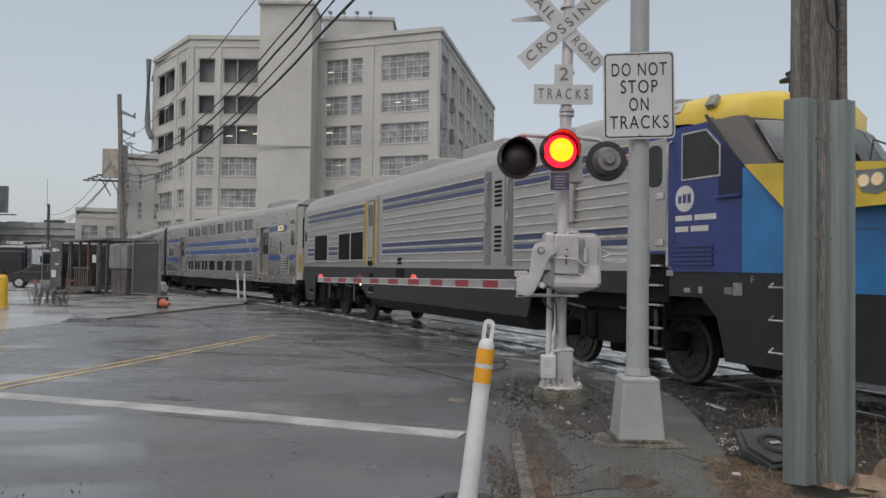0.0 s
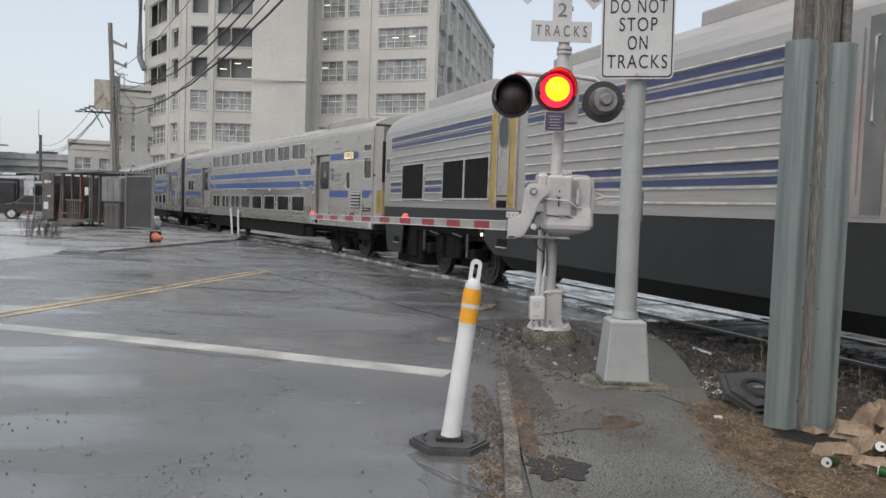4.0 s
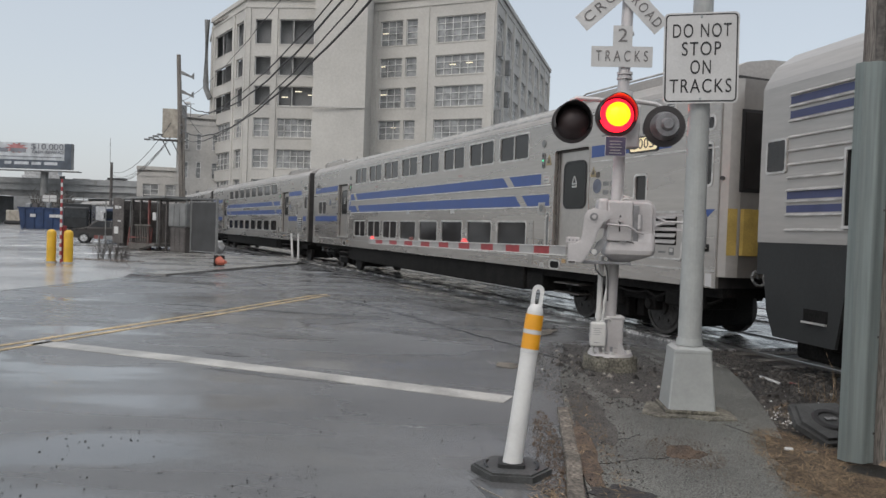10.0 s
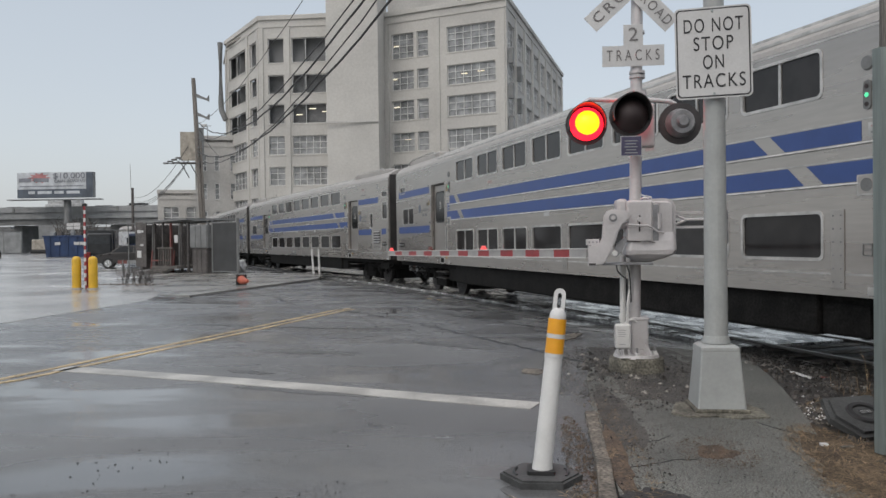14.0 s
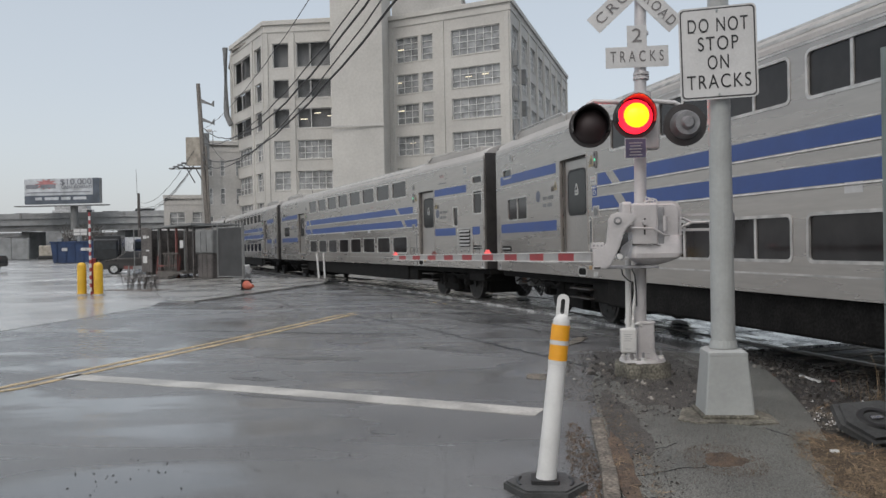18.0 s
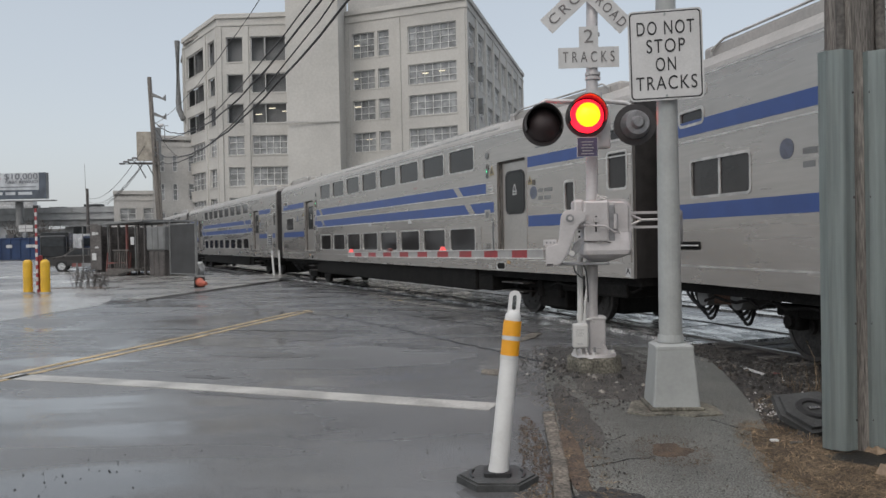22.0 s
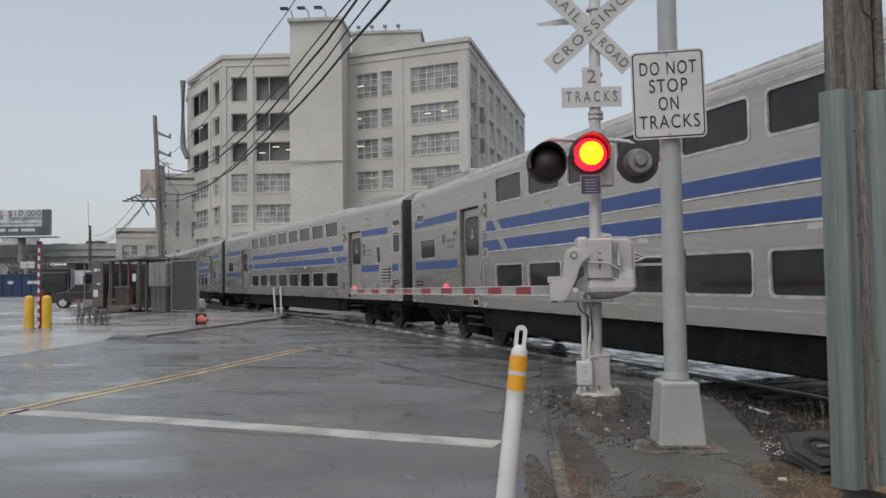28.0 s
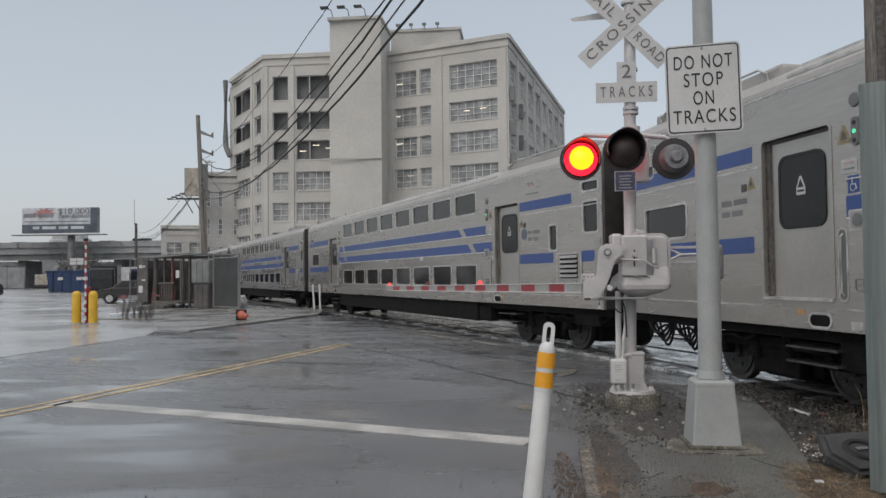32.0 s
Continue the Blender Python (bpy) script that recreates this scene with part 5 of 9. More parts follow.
    dr = part("cab_door", slab_x(NB(), rounded(5.34, 5.84, 1.80, 3.40, 0.03), X - 0.012, X + 0.002), "steel_end", lo, "silver cab door with rounded pane")
    part("pane", slab_x(NB(), rounded(5.43, 5.73, 2.72, 3.32, 0.11), X - 0.02, X - 0.006), "dark_glass", dr)
    for z in (2.58, 1.92):
        part("door_latch", box(NB(), X - 0.035, X - 0.01, 5.38, 5.56, z - 0.05, z + 0.05, 0.015), "gasket", dr)
    for y in (5.25, 5.97):
        bm = pipe(NB(), [(X, y, 1.56), (X - 0.07, y, 1.58), (X - 0.07, y, 3.30), (X, y, 3.33)], 0.02, 6)
        part("grab_iron", bm, "gasket", lo)
    for z in (0.40, 0.69, 1.02, 1.30, 1.58):
        part("step", box(NB(), -1.56, -1.45, 5.40, 5.84, z, z + 0.025), "gasket", lo)
    for ys in (5.39, 5.85):
        part("step_side", box(NB(), -1.50, -1.45, ys - 0.012, ys + 0.012, 0.38, 1.62), "under", lo)
    part("step_well", box(NB(), -1.502, -1.2, 5.3, 5.9, 1.08, 1.76), "under", lo)
    for z in (0.57, 0.95, 1.34):
        part("step", pipe(NB(), [(-1.46, 3.5, z + 0.06), (-1.56, 3.5, z), (-1.56, 2.9, z), (-1.46, 2.9, z + 0.06)], 0.014, 6), "gasket", lo)
    for y, z, w, h, mt in ((4.93, 1.26, 0.11, 0.06, "arm_white"), (4.68, 1.27, 0.06, 0.09, "arm_white"), (4.19, 1.275, 0.13, 0.09, "grey_box"), (4.04, 1.30, 0.14, 0.16, "lamp_back"), (5.27, 1.49, 0.13, 0.08, "arm_white")):
        part("notice", box(NB(), -1.505, -1.487, y - w / 2, y + w / 2, z - h / 2, z + h / 2), mt, lo)
    lettering("end_letter", "F", 0.13, lo, Matrix.Translation((-1.496, 3.81, 1.42)) @ pose(0, 0, 0, 0, 0, -90), "arm_white")
    part("nose_skirt", slab_x(NB(), [(1.62, 1.30), (3.10, 1.30), (3.25, 1.53), (1.62, 1.53)], -1.497, -1.46), "loco_sky", lo)
    part("body_seam", box(NB(), -1.475, -1.44, 1.95, 2.9, 1.985, 2.0), "stripe_navy", lo)
    part("number_plate", box(NB(), -1.505, -1.487, 7.92, 8.18, 1.30, 1.36), "lamp_back", lo)
    for y in (8.78, 9.04):
        part("notice", box(NB(), -1.505, -1.487, y - 0.035, y + 0.035, 1.21, 1.29), "sign_white", lo)
    bm = NB()
    box(bm, -1.3, 1.3, 1.5, 1.75, 0.4, 1.5, 0.03)
    part("pilot", bm, "skirt", lo)
    gl = part("ground_light", tube(NB(), (-1.53, 18.64, 1.00), (-1.47, 18.64, 1.00), 0.035, seg=14), "headlamp", lo, "small lit ground light")
    part("light_guard", box(NB(), -1.50, -1.44, 18.64 - 0.06, 18.64 + 0.06, 0.94, 1.10, 0.01), "under", gl)
    # dark masses added to close the bright opening under the rear end
    part("rear_equipment", box(NB(), -1.22, 1.22, 22.95, 24.9, 0.02, 1.15, 0.06), "under", lo)
    part("battery_box", box(NB(), -1.30, -0.7, 23.2, 24.2, 0.22, 1.0, 0.04), "under", lo)
    part("coupler", box(NB(), -0.20, 0.20, 24.9, 25.9, 0.45, 0.85, 0.03), "under", lo)
    for k in range(4):
        part("hose", pipe(NB(), [(-0.75 + 0.22 * k, 24.92 + 0.9 * i / 8, 0.62 - (0.30 + 0.06 * k) * math.sin(math.pi * i / 8)) for i in range(9)], 0.028, 6), "rubber", lo)
    for y in (6.98, 21.0):
        loco_truck(lo, y, 0.50, 2.70)
    return lo


loco = locomotive()
first = coach("double-deck stainless passenger coach with two blue bands, next to the locomotive")
coaches = [first]
for n in range(4):
    c = copy_thing(first, Matrix())
    tagged(c, "double-deck stainless passenger coach with two blue bands")
    coaches.append(c)
# the next coaches have undivided panes
plain_bars = {}
for o in coaches[1].children + coaches[2].children:
    if o.name.startswith("window"):
        ys = [v.co.y for v in o.data.vertices]
        y0, y1 = min(ys), max(ys)
        if y1 - y0 > 1.1:
            zs_ = [v.co.z for v in o.data.vertices]
            low = round(min(zs_), 2)
            a, b, c, d = y0 + 0.028, y1 - 0.028, min(zs_) + 0.028, max(zs_) - 0.028
            if low not in plain_bars:
                bm = ring_x(NB(), rounded(0.012, b - a - 0.012, c + 0.012, d - 0.012, 0.06), rounded(-0.028, b - a + 0.028, c - 0.028, d + 0.028, 0.09), -HALF - 0.008, -HALF + 0.035)
                me = bpy.data.meshes.new("window")
                bm.to_mesh(me)
                bm.free()
                me.materials.append(M["gasket"])
                plain_bars[low] = me
            pane = [k for k in o.children][0]
            o.data = plain_bars[low]
            o.location.y = a
            pane.location.y = -a
# the coach next to the locomotive has air tanks by its coupler, its amber reflector behind the step light
for ya, yb in ((23.86, 24.16), (24.68, 24.97)):
    part("air_tank", tube(NB(), (-1.22, (ya + yb) / 2, 0.60), (-0.6, (ya + yb) / 2, 0.60), 0.145, seg=18), "grey_box", first, "grey air tank")
part("valve_box", box(NB(), -1.16, -0.7, 24.18, 24.66, 0.50, 0.70, 0.03), "rust", first, "rusty valve box")
for o in first.children:
    if o.name.startswith("amber_reflector") and min(v.co.y for v in o.data.vertices) > 15:
        o.location.y = -0.72
# the first coach carries a lit number board and yellow end posts
lm = Matrix.Translation((-HALF - 0.022, 2.40, 3.075)) @ pose(0, 0, 0, 0, 0, -90)
nb = part("number_board", slab_x(NB(), rounded(2.02, 2.78, 2.94, 3.21, 0.05), -HALF - 0.02, -HALF), "black", first, "lit number board with dark figures")
part("glow_panel", slab_x(NB(), rounded(2.05, 2.75, 2.965, 3.185, 0.04), -HALF - 0.022, -HALF - 0.01), mat("lit_amber_panel", (0.7, 0.6, 0.4), 0.5, emit=((1.0, 0.80, 0.48), 0.45), bump=0), nb)
for k, digit in enumerate("5003"):
    lettering("digit", digit, 0.24, nb, lm @ Matrix.Translation((-0.2175 + 0.145 * k, 0, 0)), width=0.118)
# its cab end closes towards the locomotive: rounded steel front, windscreen, yellow lower panel
for o in list(first.children):
    if o.name.startswith(("corner_strip", "end_letter")) and o.data.vertices[0].co.y < 5:
        for c in list(o.children):
            bpy.data.objects.remove(c)
        bpy.data.objects.remove(o)
cf = NB()
front = [(-1.515, 0.80), (-1.50, 0.62), (-1.45, 0.52), (-1.30, 0.44), (-0.78, 0.40), (0.78, 0.40), (1.30, 0.44), (1.45, 0.52), (1.50, 0.62), (1.515, 0.80)]
prism(cf, front, 0.98, 3.86)
cab = part("cab_front", cf, "steel_end", first, "rounded steel cab front")
for nm, x0, x1, z0, z1, dy, mt in (("yellow_panel", -1.455, -0.80, 1.30, 1.98, 0.006, "cab_yellow"), ("windscreen_frame", -1.33, -0.60, 2.22, 3.42, 0.012, "rubber"), ("windscreen", -1.28, -0.65, 2.27, 3.37, 0.018, "dark_glass")):
    bm = NB()
    lo_, hi_ = [], []
    for x in (x0, (2 * x0 + x1) / 3, (x0 + 2 * x1) / 3, x1):
        yy = 0.44 - 0.04 * (x + 1.30) / 0.52 if x > -1.30 else 0.44 - 0.08 * (x + 1.30) / 0.15
        lo_.append((x, yy - dy, z0))
        hi_.append((x, yy - dy, z1))
    for i in range(3):
        bm.faces.new([bm.verts.new(v) for v in (lo_[i], lo_[i + 1], hi_[i + 1], hi_[i])])
    bmesh.ops.remove_doubles(bm, verts=bm.verts[:], dist=0.0005)
    bmesh.ops.solidify(bm, geom=bm.faces[:], thickness=-0.01)
    part(nm, bm, mt, cab)
part("marker_lamp", tube(NB(), (-1.49, 0.60, 2.42), (-1.53, 0.585, 2.42), 0.03, seg=10), "hood_grey", cab)
for x, z in ((-1.1, 0.98), (-0.88, 0.96)):
    part("hose", pipe(NB(), [(x + 0.10 * math.cos(a * 0.7), 0.34 - 0.02 * a, z + 0.10 * math.sin(a * 0.7)) for a in range(9)], 0.022, 6), "grey_box", cab)

# ---- road surface: markings, kerb, path, ballast, rails ----
def thick_line(name, pts, w, material, label, rnd=None, z=0.006):
    bm = ribbon(NB(), pts, w, z - 0.01, z, rnd)
    return tagged(lower(part(name, bm, material)), label, "road marking", kind="structure")


rnd = random.Random(4)
YEL = [(-8.2, 4.3), (-5.7, 8.03), (-4.75, 12.3), (-3.95, 16.3), (-2.25, 20.1)]
for off in (-0.125, 0.125):
    thick_line("centre_line", [(x + off, y) for x, y in YEL], 0.095, "yellow_line", "worn double yellow centre line on wet asphalt")
thick_line("stop_line", [(-5.55, 8.80), (-3.15, 8.10), (0.14, 6.98)], 0.30, "white_line", "worn white stop line painted across the wet road")


def crack(pts, w, seed):
    r = random.Random(seed)
    out = []
    for (x0, y0), (x1, y1) in zip(pts, pts[1:]):
        n = max(2, int(math.hypot(x1 - x0, y1 - y0) / 0.18))
        for i in range(n):
            k = i / n
            out.append((x0 + (x1 - x0) * k + r.uniform(-0.05, 0.05), y0 + (y1 - y0) * k + r.uniform(-0.05, 0.05)))
    bm = ribbon(NB(), out, w, -0.002, 0.004, r)
    return tagged(lower(part("road_crack", bm, "tar")), "dark line in wet asphalt: cracks, and painted shade by the island", "crack", kind="structure")


crack([(-4.0, 16.6), (-2.4, 14.6), (-0.9, 12.2), (0.2, 10.4), (0.9, 9.2)], 0.07, 1)
crack([(-6.2, 13.6), (-4.2, 13.2), (-2.3, 12.8)], 0.05, 2)
crack([(-3.2, 18.2), (-0.8, 14.4), (0.9, 12.5)], 0.05, 3)
crack([(-8.5, 22.5), (-6.8, 20.5), (-5.2, 17.5)], 0.06, 4)

def road_patch(cx, cy, rx, ry, material, label, category, seed, rot=0.0, z=0.004):
    r = random.Random(seed)
    pts = []
    n = 34
    for k in range(n):
        a = k * 2 * math.pi / n
        f = 0.75 + 0.22 * math.sin(3 * a + seed) * math.sin(2 * a + 1.7 * seed) + r.uniform(-0.12, 0.12)
        x, y = rx * f * math.cos(a), ry * f * math.sin(a)
        pts.append((cx + x * math.cos(rot) - y * math.sin(rot), cy + x * math.sin(rot) + y * math.cos(rot)))
    return sheet("road_patch", pts, z, material, label, category, 0.008)


for cx, cy, rx, ry, rot, sd in ((-2.75, 11.95, 0.55, 0.42, 0.2, 1), (-2.9, 10.2, 0.95, 0.20, -0.15, 2), (-3.1, 8.62, 0.40, 0.12, -0.3, 3), (-3.45, 8.15, 0.7, 0.10, -0.25, 4), (-0.9, 10.9, 0.9, 0.22, -0.5, 5), (-2.2, 7.55, 0.9, 0.10, -0.3, 6), (-1.6, 15.9, 1.2, 0.5, -0.9, 7), (0.5, 13.2, 0.5, 0.9, 0.3, 8)):
    road_patch(cx, cy, rx, ry, "asphalt_dark", "dark worn patch in the wet asphalt", "patch", sd, rot)
for cx, cy, rx, ry, rot, sd in ((0.16, 8.75, 0.17, 0.26, 0.3, 21), (0.75, 11.8, 0.12, 0.7, -0.35, 22)):
    road_patch(cx, cy, rx, ry, "kerb", "pale broken concrete at the road edge", "patch", sd, rot, 0.008)

road_patch(0.20, 4.40, 0.30, 0.75, "puddle", "shallow rainwater standing in the gutter", "puddle", 31, 0.05, 0.003)
# kerb: separate worn stones along the path
kerb = thing("kerb", None, "worn concrete kerb stones half sunk along the path", "kerb", kind="structure")
kp = [(0.46, 1.6), (0.46, 3.9), (0.55, 5.2), (0.60, 6.65)]
for (x0, y0), (x1, y1) in zip(kp, kp[1:]):
    n = max(1, round((y1 - y0) / 1.3))
    for i in range(n):
        a, b = i / n, (i + 1) / n
        bm = NB()
        box(bm, -0.050, 0.050, 0.002, (y1 - y0) / n - 0.002, -0.05, 0.045 + rnd.uniform(-0.012, 0.012), 0.012)
        st = part("kerb_stone", bm, "kerb", kerb)
        st.matrix_basis = pose(x0 + (x1 - x0) * a, y0 + (y1 - y0) * a, 0, rnd.uniform(-0.6, 0.6), rnd.uniform(-2, 2), math.degrees(-math.atan2(x1 - x0, y1 - y0)))
bm = NB()
prism(bm, [(0.50, 1.0), (1.62, 1.0), (1.90, 3.96), (2.14, 5.56), (2.42, 7.1), (0.64, 7.1), (0.62, 6.7)], -0.03, 0.03)
rows = []
for y, x0, x1 in ((7.1, 0.64, 2.42), (7.7, 0.67, 2.52), (8.3, 0.70, 2.62), (8.9, 0.80, 2.73), (9.4, 0.93, 2.83), (9.9, 1.07, 2.94), (10.4, 1.20, 3.05), (10.9, 1.85, 2.90), (11.4, 2.50, 2.75)):
    pts = [(x0 + (x1 - x0) * i / 8, y) for i in range(9)]
    rows.append([bm.verts.new((x, y, dip(x, y) + 0.03)) for x, y in pts])
for a, b in zip(rows, rows[1:]):
    for i in range(8):
        bm.faces.new((a[i], a[i + 1], b[i + 1], b[i]))
bmesh.ops.recalc_face_normals(bm, faces=bm.faces[:])
tagged(part("path", bm, "asphalt_old"), "cracked wet asphalt path beside the crossing signal", "path", kind="structure")
sheet("verge", [(1.60, 0.6)] + [(p.x, p.y) for p in [on_track(s, -3.45)[0] for s in (-7.6, -5, -2.5, 0)]] + [(2.42, 7.7), (2.35, 7.1), (2.10, 5.56), (1.88, 3.96)], 0.012, "dirt", "dark wet dirt verge with ballast and straw", "verge", thick=0.03)
for track_n, off0 in (("near", 0.0), ("far", 4.1)):
    tr = thing("track_" + ("1" if off0 == 0 else "2"), None, "wet railway track set in ballast and crossing panels", "railway track", kind="structure")
    for off in (-0.755, 0.755):
        bm = NB()
        rows = []
        for i in range(-60, 260):
            p, th = on_track(i * 0.5 if i < 200 else 100 + (i - 200) * 0.5, off0 + off)
            n = V(math.cos(th), math.sin(th), 0)
            rows.append([bm.verts.new(p + n * a + V(0, 0, z)) for a, z in ((-0.07, -0.21), (-0.035, -0.17), (-0.035, RAIL_Z), (0.035, RAIL_Z), (0.035, -0.17), (0.07, -0.21))])
        for a, b in zip(rows, rows[1:]):
            for i in range(5):
                bm.faces.new((a[i], a[i + 1], b[i + 1], b[i]))
        part("rail", bm, "rail_steel", tr)
    for i in range(14):
        s = 4.6 + i * 1.86
        for off, w in ((-1.08, 0.5), (0.0, 1.36), (1.08, 0.5)):
            p, th = on_track(s, off0 + off)
            bm = box(NB(), -w / 2, w / 2, -0.915, 0.915, -0.22, -0.146 + rnd.uniform(-0.006, 0.004), 0.008)
            q = part("crossing_panel", bm, "panel", tr)
            q.matrix_basis = pose(p.x, p.y, 0, 0, 0, math.degrees(th))
    for i in range(-40, 8):
        p, th = on_track(i * 0.56, off0)
        q = part("tie", box(NB(), -1.3, 1.3, -0.11, 0.11, -0.24, -0.168 + rnd.uniform(0, 0.008)), "wood", tr)
        q.matrix_basis = pose(p.x, p.y, 0, 0, 0, math.degrees(th))


# ballast bed under and beyond the rails, off the road
bed = [on_track(s, -1.70)[0] for s in (-24, -16, -8, -2, 3.6)] + [on_track(s, 6.6)[0] for s in (3.6, -2, -8, -16, -24)]
far_bed = [on_track(s, 9.2)[0] for s in (-24, -16, -8, -2, 3.6)] + [on_track(s, 26.0)[0] for s in (3.6, -2, -8, -16, -24)]
# far dirt sheet also paints the darkness seen beneath the train
sheet("trackbed", [(p.x, p.y) for p in far_bed], 0.014, "dirt", "dark wet dirt sheet beyond the tracks, standing in for train shade", "ballast", thick=0.03)
sheet("trackbed", [(p.x, p.y) for p in bed], -0.178, "dirt", "dark wet ballast bed under the rails", "ballast", thick=0.03)


def stones(name, count, where, size, material, label, category, seed, flat=0.7):
    """Loose angular stones scattered over a region, one mesh."""
    r = random.Random(seed)
    verts, faces = [], []
    for _ in range(count):
        x, y = where(r)
        s = size * r.uniform(0.45, 1.5)
        a = r.uniform(0, 6.28)
        base = len(verts)
        ring = [(math.cos(a + k * 1.257) * s * r.uniform(0.7, 1.2), math.sin(a + k * 1.257) * s * r.uniform(0.7, 1.2)) for k in range(5)]
        verts += [(x + px, y + py, 0.0) for px, py in ring] + [(x + px * 0.6, y + py * 0.6, s * flat * r.uniform(0.6, 1.2) + 0.012) for px, py in ring]
        faces += [(base + k, base + (k + 1) % 5, base + 5 + (k + 1) % 5, base + 5 + k) for k in range(5)] + [tuple(base + 5 + k for k in range(5))]
    me = bpy.data.meshes.new(name)
    me.from_pydata(verts, [], faces)
    me.materials.append(M[material])
    return tagged(lower(new(name, me)), label, category, kind="stuff")


# the verge's slope down to the ballast
bm = NB()
rows = []
for o in (-3.5, -3.2, -2.9, -2.6, -2.3, -2.0, -1.6):
    end = 0.1 + (o + 3.5) * 1.55
    pts = [on_track(-10 + (end + 10) * i / 15, o)[0] for i in range(16)]
    rows.append([bm.verts.new((p.x, p.y, dip(p.x, p.y) + 0.013)) for p in pts])
for a, b in zip(rows, rows[1:]):
    for i in range(15):
        bm.faces.new((a[i], a[i + 1], b[i + 1], b[i]))
bmesh.ops.recalc_face_normals(bm, faces=bm.faces[:])
tagged(part("verge_slope", bm, "dirt"), "dark wet dirt sloping down to the ballast", "verge", kind="structure")


def verge_spot(r):
    while True:
        y = r.uniform(4.5, 15.5)
        left = 2.2 + 0.155 * (y - 5.5) if y > 5.5 else 2.0
        x = r.uniform(left, 6.0 - (y - 9) * 0.36 if y < 10.7 else max(left + 0.05, 3.72 - (y - 11) * 0.365))
        if ((x - 2.7) / 0.85) ** 2 + ((y - 4.8) / 0.95) ** 2 > 1 and ((x - 3.6) / 0.9) ** 2 + ((y - 5.3) / 0.8) ** 2 > 1:
            return x, y


stones("ballast", 5200, verge_spot, 0.030, "ballast", "wet grey and brown ballast stones on the verge", "ballast", 11)


# ---- the crossing signal: mast, lamps, gate and signs ----
SIG = (1.30, 8.70)
LAMPS = {}


def plate_y(bm, poly, y0, y1):
    """A flat plate in a plane of constant y, outline (x, z)."""
    a, b = [bm.verts.new((x, y0, z)) for x, z in poly], [bm.verts.new((x, y1, z)) for x, z in poly]
    n = len(poly)
    bm.faces.new(a[::-1])
    bm.faces.new(b)
    for i in range(n):
        bm.faces.new((a[i], a[(i + 1) % n], b[(i + 1) % n], b[i]))
    bmesh.ops.recalc_face_normals(bm, faces=bm.faces[:])
    return bm


def flasher(sig, x, y, z, facing, name):
    """A round lamp on a black background with a half-turned lens ball: lit on one side, dark on the other."""
    s = -1 if facing else 1
    bm = NB()
    tube(bm, (x, y, z), (x, y + 0.03, z), 0.228, seg=40)
    lamp = part("flashing_light", bm, "lamp_disc", sig, "round black-backed crossing light")
    bm = NB()
    tube(bm, (x, y + 0.015, z), (x, y - s * 0.15, z), 0.165, 0.125, 28)
    if not facing:
        tube(bm, (x, y - 0.15, z), (x, y - 0.20, z), 0.075, 0.05, 20)
    part("housing", bm, "silver_paint" if facing else "lamp_back", lamp)
    bm = NB()
    r, n = 0.205, 24
    rows = []
    for k in range(n + 1):
        a = radians(-20 + 220 * k / n)
        rows.append([bm.verts.new((x + rr * math.cos(a), y + s * yy, z + rr * math.sin(a))) for rr, yy in ((r, 0.0), (r, 0.30 - 0.10 * abs(math.cos(a))), (r - 0.01, 0.30 - 0.10 * abs(math.cos(a))), (r - 0.01, 0.0))])
    for a, b in zip(rows, rows[1:]):
        for i in range(3):
            bm.faces.new((a[i], a[i + 1], b[i + 1], b[i]))
    bmesh.ops.recalc_face_normals(bm, faces=bm.faces[:])
    part("hood", bm, "hood_grey", lamp)
    if facing:
        bm = NB()
        bmesh.ops.create_uvsphere(bm, u_segments=36, v_segments=28, radius=0.185, matrix=Matrix.Rotation(radians(90), 4, "X"))
        lens = part("lens", bm, "lens_lit", lamp)
        for extra in ("lens_dark", "lens_glow"):
            lens.data.materials.append(M[extra])
        for f in lens.data.polygons:
            f.material_index = 1 if f.center.y > -0.012 else 0 if math.hypot(f.center.x, f.center.z) < 0.134 else 2
        lens.location = (x, y - 0.0, z)
        LAMPS[name] = (lens, (x, y, z))
    return lamp


